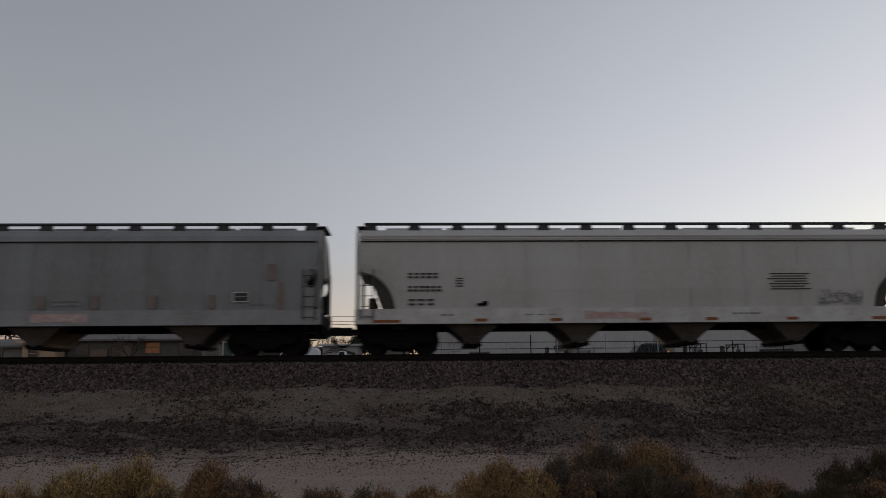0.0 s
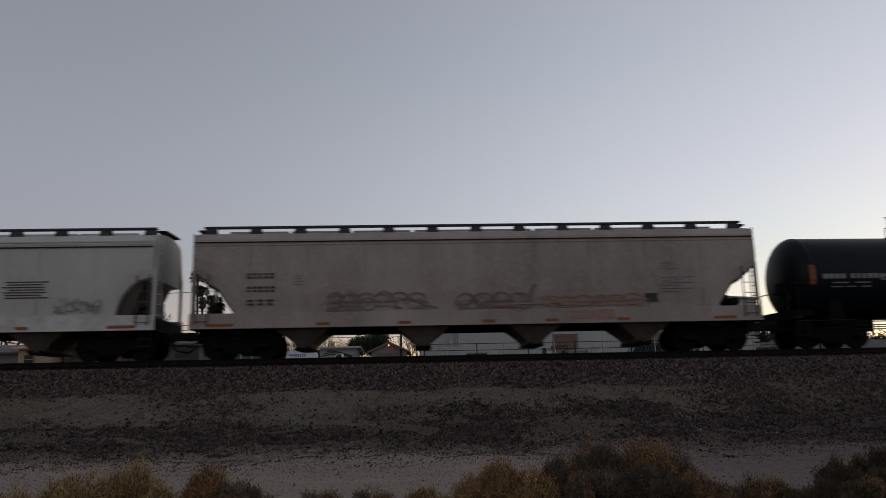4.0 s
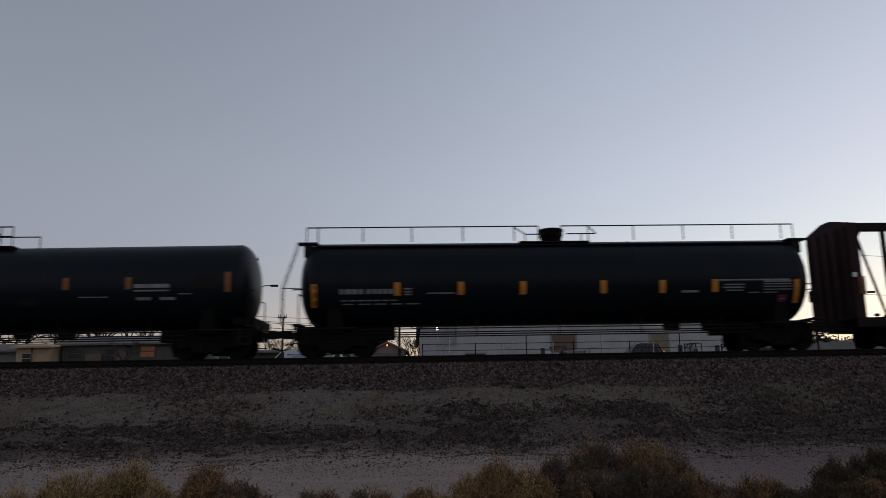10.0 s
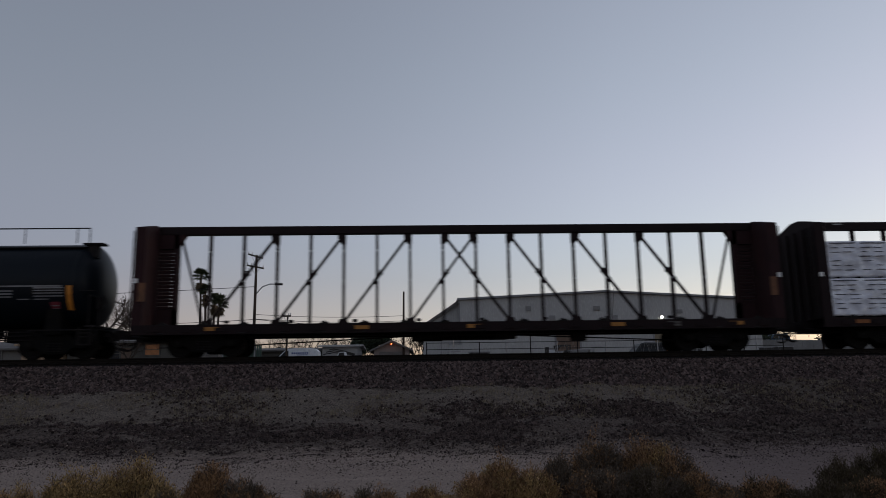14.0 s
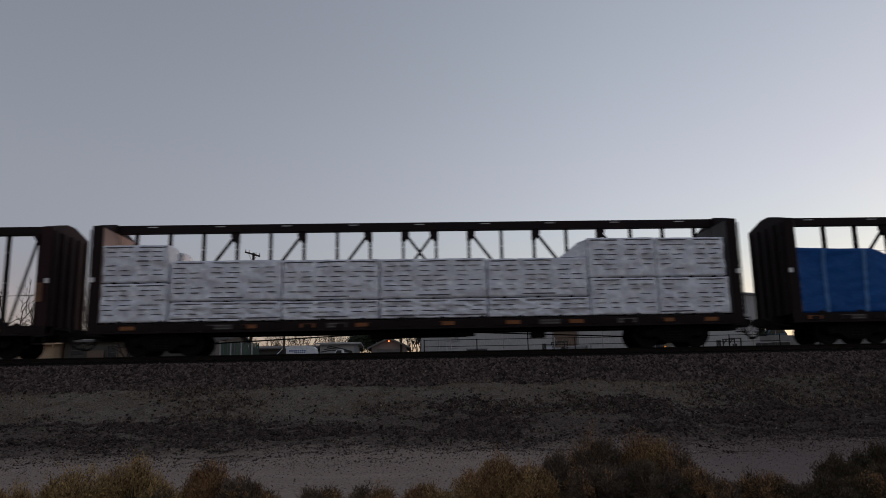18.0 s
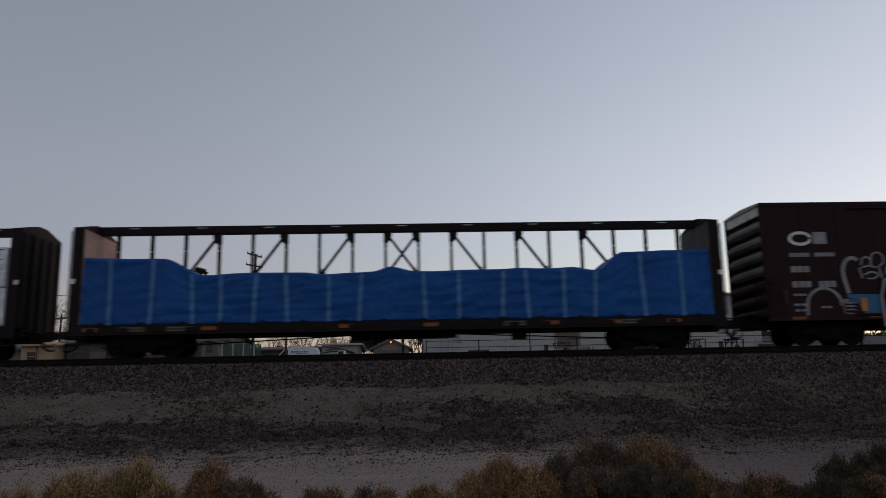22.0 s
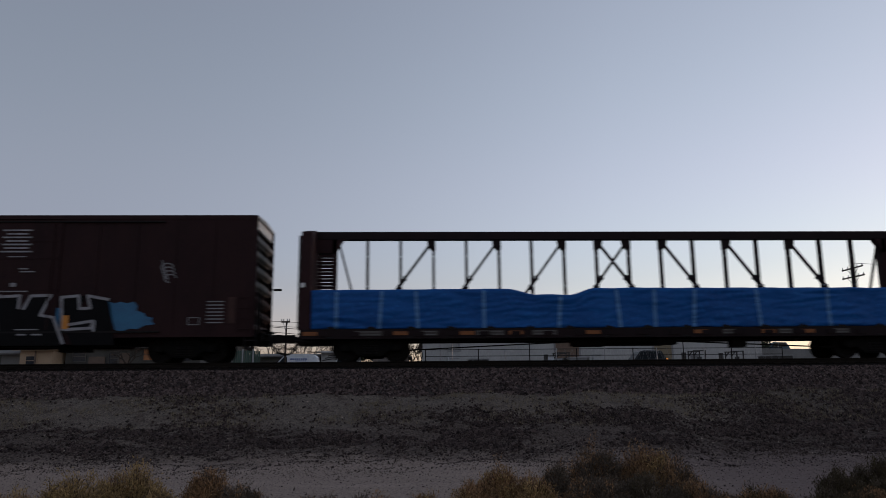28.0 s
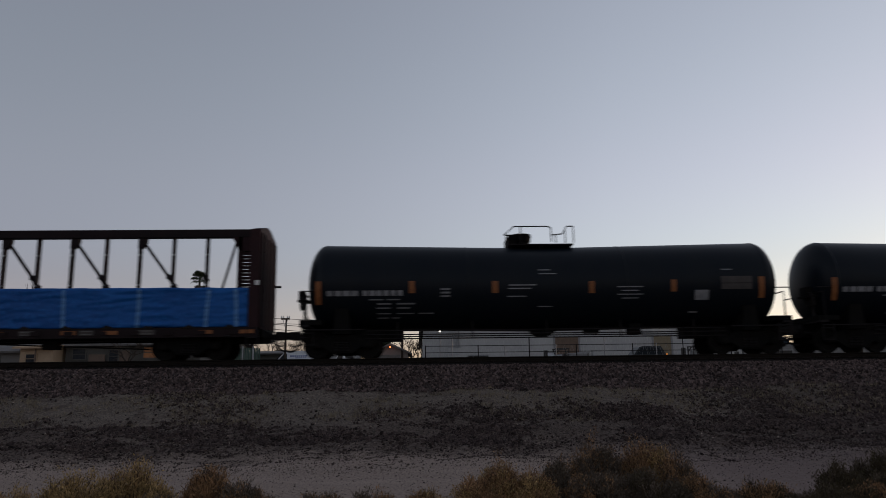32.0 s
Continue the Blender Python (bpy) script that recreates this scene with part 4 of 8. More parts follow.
    for (ya, za), (yb, zb) in zip(ring, ring[1:]):
        tube(bm, (wx, -0.9 + ya, 1.92 + za), (wx, -0.9 + yb, 1.92 + zb), 0.02, 5)
    for i in range(0, 16, 4):
        tube(bm, (wx, -0.9, 1.92), (wx, -0.9 + ring[i][0], 1.92 + ring[i][1]), 0.016, 4)
    part("brake_wheel", bm, M["dark_steel"], car)
    bm = BM()
    box(bm, *sorted((wx - brake_end * 0.04, wx - brake_end * 0.18)), -1.02, -0.80, 1.70, 2.10)
    box(bm, *sorted((wx - brake_end * 0.08, wx - brake_end * 0.14)), -0.94, -0.88, 1.10, 1.70)
    part("brake_stand", bm, M["dark_steel"], car)
    running_gear(car, truck_x, H + 0.22)
    return car


def patch(bm, x0, x1, z0, z1, zc, r=TANK_R, thick=0.01, steps=3):
    """A thin plate that follows the near side of the tank."""
    rows = []
    for k in range(steps + 1):
        z = z0 + (z1 - z0) * k / steps
        y = -math.sqrt(max(0.01, r * r - (z - zc) ** 2))
        rows.append((y - thick, z))
    f = [[bm.verts.new((x, y, z)) for y, z in rows] for x in (x0, x1)]
    g = [[bm.verts.new((x, y + thick * 1.5, z)) for y, z in rows] for x in (x0, x1)]
    for k in range(steps):
        bm.faces.new((f[0][k], f[1][k], f[1][k + 1], f[0][k + 1]))
        bm.faces.new((f[0][k], f[0][k + 1], g[0][k + 1], g[0][k]))
        bm.faces.new((f[1][k + 1], f[1][k], g[1][k], g[1][k + 1]))
    bm.faces.new((f[0][0], g[0][0], g[1][0], f[1][0]))
    bm.faces.new((f[0][steps], f[1][steps], g[1][steps], g[0][steps]))


def on_tank(car, name, rects, mat, label="", sag=0.0, half=9.0):
    singly = name != "stencil_text"
    bm = BM()
    for x, z, w, h in rects:
        if singly:
            bm = BM()
        patch(bm, x - w / 2, x + w / 2, z - h / 2, z + h / 2, TANK_Z - sag * max(0, 1 - abs(x) / half))
        if singly:
            ob = part(name, bm, mat, car, label[:-1] if label.endswith("s") else label)
    if not singly:
        ob = part(name, bm, mat, car, label)
        tagged(ob, kind="stuff")
    return ob


def rail_run(car, xs, z, y, base=4.05, low=None):
    """A handrail over the given stations with a post at each."""
    bm = BM()
    tube(bm, (xs[0], y, z), (xs[-1], y, z), 0.024, 6)
    if low:
        tube(bm, (xs[0], y, low), (xs[-1], y, low), 0.02, 6)
    part("handrail", bm, M["dark_steel"], car)
    for x in xs:
        bm = BM()
        tube(bm, (x, y, base), (x, y, z), 0.022, 6)
        part("rail_post", bm, M["dark_steel"], car)


def bent_rail(car, pts, y, posts, base=4.05):
    """A handrail bent through the points (x, z) on posts that reach up to it."""
    bm = BM()
    for (xa, za), (xb, zb) in zip(pts, pts[1:]):
        tube(bm, (xa, y, za), (xb, y, zb), 0.023, 6)
    part("handrail", bm, M["dark_steel"], car)
    for x, z in posts:
        bm = BM()
        tube(bm, (x, y, base), (x, y, z), 0.021, 6)
        part("rail_post", bm, M["dark_steel"], car)


def dome(car, x, r, z1, flare=1.0):
    bm = BM()
    rings = [[(x + q * r * math.cos(2 * math.pi * i / 20), q * r * math.sin(2 * math.pi * i / 20), z) for i in range(20)] for z, q in ((4.02, 0.8), (4.22, 0.82), (z1 - 0.25, flare), (z1 - 0.08, flare), (z1 - 0.08, flare * 1.07), (z1, flare * 1.05), (z1 + 0.02, flare * 0.8))]
    loft(bm, rings)
    part("manway_dome", bm, M["black_steel"], car, "black manway housing on top")


def platform(car, x0, x1, w=0.8):
    bm = BM()
    box(bm, x0, x1, -w, w, 4.03, 4.07)
    for x in (x0 + 0.1, (x0 + x1) / 2, x1 - 0.1):
        bar(bm, (x, -w, 4.05), (x, -w + 0.2, 3.85), 0.05, 0.05)
    part("top_platform", bm, M["dark_steel"], car)


t1 = tank(19.5, 8.25, 0.05, "long black tank car with orange reflectors and a railed walkway", belly=False, deck=1.36)
TRAIN.append((t1, 49.6))
on_tank(t1, "reflector", [(-9.1, 2.58, 0.20, 0.70), (-5.85, 2.58, 0.19, 0.42), (-2.63, 2.57, 0.17, 0.42), (0.85, 2.60, 0.17, 0.42), (3.48, 2.58, 0.20, 0.42), (5.58, 2.58, 0.20, 0.42), (8.95, 2.6, 0.2, 0.7)], M["reflector_faded"], "orange reflector strips", 0.05)
txt = words(-8.75, 2.51, 0.86, 0.17, 4, 31) + words(-7.75, 2.51, 1.25, 0.17, 6, 33) + words(-8.5, 2.28, 1.6, 0.04, 2, 35) + words(-8.5, 2.14, 1.6, 0.04, 3, 36)
txt += [(6.38, 2.48, 1.2, 0.13), (6.38, 2.32, 1.2, 0.05), (6.1, 2.05, 0.5, 0.10), (6.9, 2.05, 0.5, 0.10), (-6.5, 2.52, 0.25, 0.1), (-6.5, 2.38, 0.25, 0.05), (7.5, 2.2, 0.45, 0.03), (4.4, 2.12, 1.0, 0.03)]
on_tank(t1, "stencil_text", txt, M["stencil_grey"], "rows of pale stencil writing", 0.05)
on_tank(t1, "data_panel", [(8.2, 2.62, 0.7, 0.45), (2.2, 1.95, 0.72, 0.26)], M["dark_steel"], "dull dark data panels", 0.05)
platform(t1, -5.6, 1.2)
bent_rail(t1, [(-5.85, 4.74), (-5.55, 4.74), (-5.42, 4.50), (-4.90, 4.42)], -0.95, [(-5.75, 4.74), (-5.5, 4.66), (-4.98, 4.43)])
rail_run(t1, [-4.6, -3.8, -2.7, -1.6, -0.9], 4.72, -0.95, low=4.36)
rail_run(t1, [0.5, 0.85, 1.25], 4.72, -0.95, low=4.38)
rail_run(t1, [-4.6, -2.7, -0.9, 1.25], 4.74, 0.95)
dome(t1, -0.2, 0.40, 4.70)

t2 = tank(18.45, 7.9, 0.0, "black tank car with full-length top handrail and orange reflectors", gear=(3.9, 5.35), belly=False, brake_end=1)
TRAIN.append((t2, 70.1))
on_tank(t2, "reflector", [(-8.60, 2.08, 0.19, 0.78), (-5.72, 2.28, 0.21, 0.45), (-3.50, 2.28, 0.21, 0.45), (-1.32, 2.27, 0.21, 0.45), (1.52, 2.27, 0.21, 0.45), (3.62, 2.26, 0.21, 0.45), (5.5, 2.27, 0.21, 0.45), (8.45, 2.06, 0.19, 0.82)], M["reflector_orange"], "orange reflector strips")
txt = words(-7.75, 2.20, 0.88, 0.17, 4, 41) + words(-6.80, 2.20, 0.95, 0.17, 5, 43) + [(-5.35, 2.28, 0.26, 0.05), (-5.35, 2.18, 0.26, 0.05), (-5.35, 2.09, 0.26, 0.05)] + words(-7.7, 1.90, 2.0, 0.045, 7, 45) + words(-7.7, 1.78, 2.8, 0.040, 5, 46)
txt += [(-4.2, 2.12, 1.0, 0.04), (4.6, 2.08, 0.6, 0.08), (6.9, 2.46, 2.6, 0.05), (6.2, 2.30, 0.7, 0.04), (6.15, 2.20, 0.75, 0.05), (6.2, 2.10, 0.6, 0.04), (7.75, 2.40, 1.0, 0.05), (7.75, 2.31, 1.0, 0.035), (7.75, 2.22, 1.0, 0.035), (7.75, 2.12, 1.0, 0.035), (7.5, 2.02, 0.5, 0.03), (6.9, 2.02, 0.4, 0.03), (7.95, 1.80, 0.22, 0.03), (7.95, 1.70, 0.22, 0.03)]
on_tank(t2, "stencil_text", txt, M["stencil_grey"], "rows of pale stencil writing")
on_tank(t2, "data_panel", [(7.7, 2.28, 1.1, 0.2)], M["dark_steel"], "dull dark data panels")
on_tank(t2, "placard", [(7.95, 1.75, 0.30, 0.36)], M["placard_red"], "small dark red placard")
on_tank(t2, "placard", [(-8.05, 1.62, 0.16, 0.12)], M["placard_red"], "small dark red placard")
bm = BM()
box(bm, -8.6, 8.6, -0.95, -0.60, 3.89, 3.93)
part("walkway", bm, M["dark_steel"], t2)
rail_run(t2, [-8.95, -8.55, -6.95, -5.20, -3.36, -1.50, -0.62], 4.59, -0.95)
rail_run(t2, [0.20, 1.20, 2.86, 4.70, 6.52, 8.34, 8.78], 4.59, -0.95)
bent_rail(t2, [(-1.53, 4.59), (-1.08, 4.30), (-0.42, 4.30)], -0.90, [(-1.1, 4.30)])
bent_rail(t2, [(0.42, 4.31), (1.50, 4.31), (1.22, 4.59)], -0.90, [(0.95, 4.31)])
platform(t2, -1.3, 1.3)
dome(t2, 0.02, 0.44, 4.64)
for e in (-1, 1):
    bm = BM()
    box(bm, *sorted((e * 8.55, e * 9.28)), -0.98, -0.55, 4.00, 4.06)
    box(bm, *sorted((e * 8.75, e * 9.05)), -0.9, -0.6, 3.55, 4.0)
    part("ladder_landing", bm, M["dark_steel"], t2)
# a ladder leans out from one end of the walkway to the end platform
bm = BM()
for y in (-0.96, -0.56):
    tube(bm, (-9.26, y, 4.03), (-9.80, y, 2.42), 0.02, 6)
    tube(bm, (-9.80, y, 2.42), (-9.80, y, 1.10), 0.02, 6)
for k in range(8):
    u = k / 7
    x, z = (9.26 + 0.54 * min(1, u * 1.75), 4.03 - 2.75 * u)
    tube(bm, (-x, -0.96, z), (-x, -0.56, z), 0.015, 5)
tube(bm, (-9.80, -0.96, 2.42), (-9.10, -0.96, 2.40), 0.02, 6)
part("end_ladder", bm, M["galvanised_rail"], t2, "leaning steel ladder to the walkway")


def short_tank():
    car = tank(17.0, 7.2, 0.14, "black sloped-bottom tank car with orange reflectors and short top platform", deck=1.30)
    on_tank(car, "reflector", [(-8.0, 2.22, 0.2, 0.80), (-4.76, 2.40, 0.2, 0.42), (-1.86, 2.38, 0.2, 0.42), (1.54, 2.35, 0.19, 0.42), (4.45, 2.38, 0.19, 0.42), (7.6, 2.3, 0.2, 0.75)], M["reflector_faded"], "orange reflector strips", 0.14)
    txt = []
    txt += words(-7.75, 2.20, 1.15, 0.18, 4, 228, 0.2) + words(-6.5, 2.20, 1.45, 0.18, 6, 229, 0.2)
    txt += words(-6.3, 1.98, 1.2, 0.04, 2, 51) + words(-6.1, 1.84, 1.5, 0.05, 2, 52) + words(-6.1, 1.70, 1.4, 0.04, 2, 53) + words(-6.1, 1.52, 2.2, 0.035, 3, 54) + words(-6.0, 1.38, 0.9, 0.035, 2, 55)
    txt += [(-3.6, 2.32 - 0.12 * i, 0.32, 0.06) for i in range(3)] + [(-0.9, 2.44, 0.95, 0.04), (-1.0, 2.32, 0.8, 0.04), (-1.1, 2.05, 0.65, 0.035), (-0.1, 2.98, 0.4, 0.035), (0.0, 2.84, 0.6, 0.035), (-0.1, 1.7, 0.5, 0.035)]
    txt += [(2.9, 2.35 - 0.13 * i, 0.9 - 0.3 * (i % 2), 0.035) for i in range(4)] + [(6.4, 2.95, 0.4, 0.03), (5.2, 1.48, 0.3, 0.05)]
    on_tank(car, "stencil_text", txt, M["stencil_grey"], "rows of pale stencil writing", 0.14)
    on_tank(car, "placard", [(5.45, 2.05, 0.5, 0.34)], M["stencil_grey"], "pale square placard", 0.14)
    on_tank(car, "data_panel", [(6.7, 2.58, 1.1, 0.24), (6.7, 2.34, 1.1, 0.2)], M["faded_patch"], "dull grey data panels", 0.14)
    platform(car, -1.22, 1.15, 0.7)
    bm = BM()
    box(bm, -1.24, -0.95, -0.6, 0.6, 4.05, 4.40)
    part("valve_box", bm, M["black_steel"], car)
    bent_rail(car, [(-0.98, 4.34), (-1.43, 4.34), (-1.07, 4.66), (0.18, 4.66), (0.28, 4.60), (0.30, 4.1)], -0.95, [(-0.83, 4.66), (-1.36, 4.34)])
    bent_rail(car, [(0.27, 4.33), (0.70, 4.38), (0.78, 4.52), (0.86, 4.66), (1.10, 4.66)], -0.95, [(0.45, 4.35), (0.80, 4.55), (1.10, 4.66)])
    dome(car, -0.7, 0.42, 4.52, 0.9)
    return car


t3 = short_tank()
TRAIN.append((t3, 206.62))
TRAIN.append((short_tank(), 224.85))

# ---- centerbeam flat cars ----


def centerbeam(L, label, reflectors, white_marks=(), end_paint=None, lined=False, bright=False):
    car = thing("centerbeam_flat_car", label, "flat car", CARS)
    H = L / 2
    brown = M["beam_brown"]
    end_paint = end_paint or brown
    for s in (-1, 1):
        bm = BM()
        channel(bm, -H, H, s, 1.43, 1.20, 0.75, 1.08)
        part("side_sill", bm, brown, car)
    for i in range(20):
        x = (i / 19 - 0.5) * (L - 1.6)
        bm = BM()
        box(bm, x - 0.09, x + 0.09, -1.40, 1.40, 0.80, 1.05)
        box(bm, x - 0.16, x + 0.16, -1.47, -1.42, 0.84, 0.98)
        part("cross_bearer", bm, brown, car)
    bm = BM()
    box(bm, -H + 0.3, H - 0.3, -1.36, 1.36, 1.06, 1.09)
    part("deck", bm, M["dark_steel"], car)
    bm = BM()
    box(bm, -H + 0.05, H - 0.05, -0.3, 0.3, 0.74, 0.82)
    box(bm, -1.7, 1.7, -0.3, 0.3, 0.54, 0.80)
    for e in (-1, 1):
        box(bm, *sorted((e * (H - 0.05), e * 7.6)), -0.3, 0.3, 0.60, 0.80)
    for e in (-1, 1):
        box(bm, e * 8.95 - 0.3, e * 8.95 + 0.3, -1.3, 1.3, 0.78, 0.96)
    part("center_sill", bm, M["black_steel"], car)
    bm = BM()
    for s in (-1, 1):
        tube(bm, (s * 7.6, -0.9, 0.38), (s * 1.2, -0.9, 0.66), 0.025, 6)
    tube(bm, (-1.2, -0.9, 0.66), (1.2, -0.9, 0.66), 0.04, 6)
    box(bm, 1.2, 1.9, -0.95, -0.45, 0.52, 0.86)
    tube(bm, (-1.8, -0.7, 0.62), (-0.7, -0.7, 0.62), 0.17, 10)
    box(bm, 3.9, 4.4, -0.95, -0.5, 0.42, 0.8)
    part("brake_rigging", bm, M["black_steel"], car)
    bm = BM()
    sec = [(-0.16, 4.50), (0.16, 4.50), (0.16, 4.77), (0.14, 4.79), (-0.14, 4.79), (-0.16, 4.77)]
    loft(bm, [[(x, y, z) for y, z in sec] for x in (-H + 0.05, H - 0.05)])
    part("top_chord", bm, brown, car, "dark top beam")
    if lined:
        plates(car, "lift_slot", [(x, 4.71, 0.34, 0.03) for x in [k * 2.44 for k in range(-4, 5)]], -0.161, M["sill_paint"], "small pale slot in the top beam")
    for k in range(-9, 9) if lined else range(-8, 8):
        x = (k + 0.5) * 1.22
        bm = BM()
        prism(bm, [(x - 0.05, 1.06), (x + 0.05, 1.06), (x + 0.05, 4.6), (x - 0.05, 4.6)], -0.09, 0.09)
        part("post", bm, brown, car)
        for z in (2.75, 3.86):
            bm = BM()
            box(bm, x - 0.045, x + 0.045, -0.12, -0.085, z - 0.03, z + 0.03)
            part("strap_hook", bm, M["old_grey_paint"], car)
    for s in (-1, 1):
        for a, b in ((-0.61, 1.83), (1.83, 4.27), (4.27, 6.71), (6.71, 9.15)):
            bm = BM()
            bar(bm, (s * a, 0, 4.5), (s * b, 0, 1.2), 0.09, 0.10)
            part("diagonal", bm, brown, car)
            bm = BM()
            prism(bm, [(s * (a + d), z) for d, z in ((-0.07, 4.55), (0.24, 4.55), (0.22, 4.32), (0.10, 4.12), (-0.07, 4.12))], -0.10, 0.10)
            part("gusset", bm, brown, car)
            bm = BM()
            prism(bm, [(s * b - 0.24, 1.06), (s * b + 0.24, 1.06), (s * b + 0.13, 1.34), (s * b - 0.13, 1.34)], -0.11, 0.11)
            part("gusset", bm, brown, car)
            bm = BM()
            mid = s * (a + b) / 2
            box(bm, mid - 0.16 * s - 0.06, mid - 0.16 * s + 0.06, -0.10, 0.10, 2.98, 3.14)
            box(bm, mid + 0.02, mid + 0.14, -0.10, 0.10, 2.62, 2.78) if s > 0 else box(bm, mid - 0.14, mid - 0.02, -0.10, 0.10, 2.62, 2.78)
            bar(bm, (mid - 0.16 * s, 0, 3.06), (mid + 0.10 * s, 0, 2.70), 0.12, 0.12)
            part("gusset", bm, brown, car)
        if not lined:
            bm = BM()
            bar(bm, (s * 10.2, 0, 4.35), (s * 9.35, 0, 1.2), 0.075, 0.07)
            part("diagonal", bm, brown, car)
            # end web with slots
            bm = BM()
            x0, x1 = s * 10.28, s * (H - 0.38)
            lo, hi = min(x0, x1), max(x0, x1)
            box(bm, lo, hi, -0.14, 0.14, 3.98, 4.6)
            box(bm, lo, hi, -0.14, 0.14, 1.06, 1.75)
            box(bm, min(x0, x0 + 0.16 * s), max(x0, x0 + 0.16 * s), -0.14, 0.14, 1.06, 4.6)
            prism(bm, [(x0, 4.58), (x0, 4.10), (x0 - 0.10 * s, 4.28), (x0 - 0.28 * s, 4.58)], -0.15, 0.15)
            web = part("slotted_web", bm, end_paint, car, "end web with horizontal slots")
            for k in range(17):
                z = 1.79 + k * 0.130
                bm = BM()
                box(bm, lo, hi, -0.07, 0.07, z - 0.02, z + 0.075)
                part("slat", bm, end_paint, web)
        bm = BM()
        xa, xb = s * (H - 0.36), s * H
        a, b = min(xa, xb), max(xa, xb)
        sec = [(-1.42, 1.06), (1.42, 1.06), (1.42, 4.52), (0.3, 4.80), (-0.3, 4.80), (-1.42, 4.52)]
        loft(bm, [[(a, y, z) for y, z in sec], [(b, y, z) for y, z in sec]])
        wall = part("bulkhead", bm, end_paint, car, "reddish brown end bulkhead")
        for k in range(5):
            y = -1.2 + 0.6 * k
            bm = BM()
            box(bm, *((b, b + 0.06) if s > 0 else (a - 0.06, a)), y - 0.06, y + 0.06, 1.06, 4.4)
            part("stiffener", bm, end_paint, wall)
        if lined:
            for y0, y1 in ((-1.38, -0.02), (0.02, 1.38)):
                bm = BM()
                box(bm, *((b + 0.003, b + 0.03) if s < 0 else (a - 0.03, a - 0.003)), y0, y1, 1.12, 4.46)
                part("liner_panel", bm, M["bare_ply"] if s < 0 else M["liner_grey"], wall, "bare brown plywood liner" if s < 0 else "dark grey end liner")
        ladder(car, s * (H + 0.07), -1.15, 1.1, 4.4, 0.42, "y", M["dark_steel"], "end_ladder")
        if bright:
            bm = BM()
            box(bm, min(s * (H - 0.42), s * (H - 0.2)), max(s * (H - 0.42), s * (H - 0.2)), -1.46, -1.40, 1.9, 2.55)
            part("hand_hold_plate", bm, M["rust"], car, "rusty plate on the bulkhead edge")
        plates(car, "white_marker", [(s * (H - 0.08), 2.62, 0.14, 0.16)], -1.43, M["white_paint"], "small white marker")
    plates(car, "reflector", [(x, 0.93, 0.50, 0.13) for x in reflectors], -1.445, M["reflector_warm"] if bright else M["reflector_faded"], "dull orange reflector strips")
    if white_marks:
        plates(car, "sill_patch", [(x, 0.93, w, 0.17) for x, w in white_marks], -1.436, M["faded_patch"], "faded grey-brown paint patch on the sill")
        plates(car, "sill_stencil", [(x, 0.93 + dz, w * 0.8, 0.03) for x, w in white_marks for dz in (-0.05, 0.05)], -1.445, M["stencil_dim"], "dim stencil bars on the sill")
    # strap stakes along the far edge of the deck
    for k in range(-8, 8, 2) if not lined else ():
        x = (k + 0.5) * 1.22 + 0.3
        bm = BM()
        box(bm, x - 0.02, x + 0.02, 1.36, 1.40, 1.06, 1.42)
        box(bm, x - 0.09, x + 0.09, 1.33, 1.43, 1.36, 1.46)
        part("strap_stake", bm, M["dark_steel"], car)
    # winches along the sill
    for k in range(-8, 8):
        x = (k + 0.5) * 1.38
        bm = BM()
        tube(bm, (x - 0.09, -1.42, 0.77), (x + 0.09, -1.42, 0.77), 0.045, 8)
        part("winch", bm, M["dark_steel"], car)
        bm = BM()
        prism(bm, [(x - 0.26, 1.06), (x + 0.26, 1.06), (x + 0.16, 1.15), (x - 0.06, 1.11)], -1.45, -1.38)
        tube(bm, (x - 0.05, -1.40, 1.12), (x + 0.07, -1.40, 1.17), 0.03, 6)
        part("strap_anchor", bm, M["dark_steel"], car)
    running_gear(car, 8.95, H + 0.25)
    return car


c1 = centerbeam(22.75, "empty dark brown centerbeam flat car with truss posts", (-8.6, -3.5, 0.4, 5.4, 9.6), ((7.4, 0.5),), M["beam_red"], bright=True)
TRAIN.append((c1, 92.03))
c2 = centerbeam(22.75, "dark centerbeam flat car carrying white-wrapped lumber", (-10.0, -5.9, -3.9, -2.0, 0.9, 3.2, 5.4, 8.6, 10.2), ((-6.9, 0.9), (-2.9, 0.7), (4.5, 0.8), (7.2, 0.7)), lined=True)
TRAIN.append((c2, 116.15))
c3 = centerbeam(22.75, "dark brown centerbeam flat car carrying a blue-tarped load", (-10.6, -6.6, -1.9, 1.0, 5.2, 7.4, 9.5), ((-9.2, 0.9), (-7.6, 0.9), (3.9, 0.8), (8.0, 0.8)), lined=True)
TRAIN.append((c3, 140.65))
c4 = centerbeam(22.75, "reddish centerbeam flat car carrying a low blue-tarped load", (-11.0, -7.9, -5.6, -3.9, -1.2, 2.6, 5.0, 6.4, 9.6, 11.0), ((-9.0, 1.0), (-6.9, 0.6), (-5.0, 0.6), (-4.6, 0.6), (-2.9, 0.9), (3.6, 0.5), (5.6, 0.5), (7.6, 0.6)), M["beam_red"])
TRAIN.append((c4, 185.2))


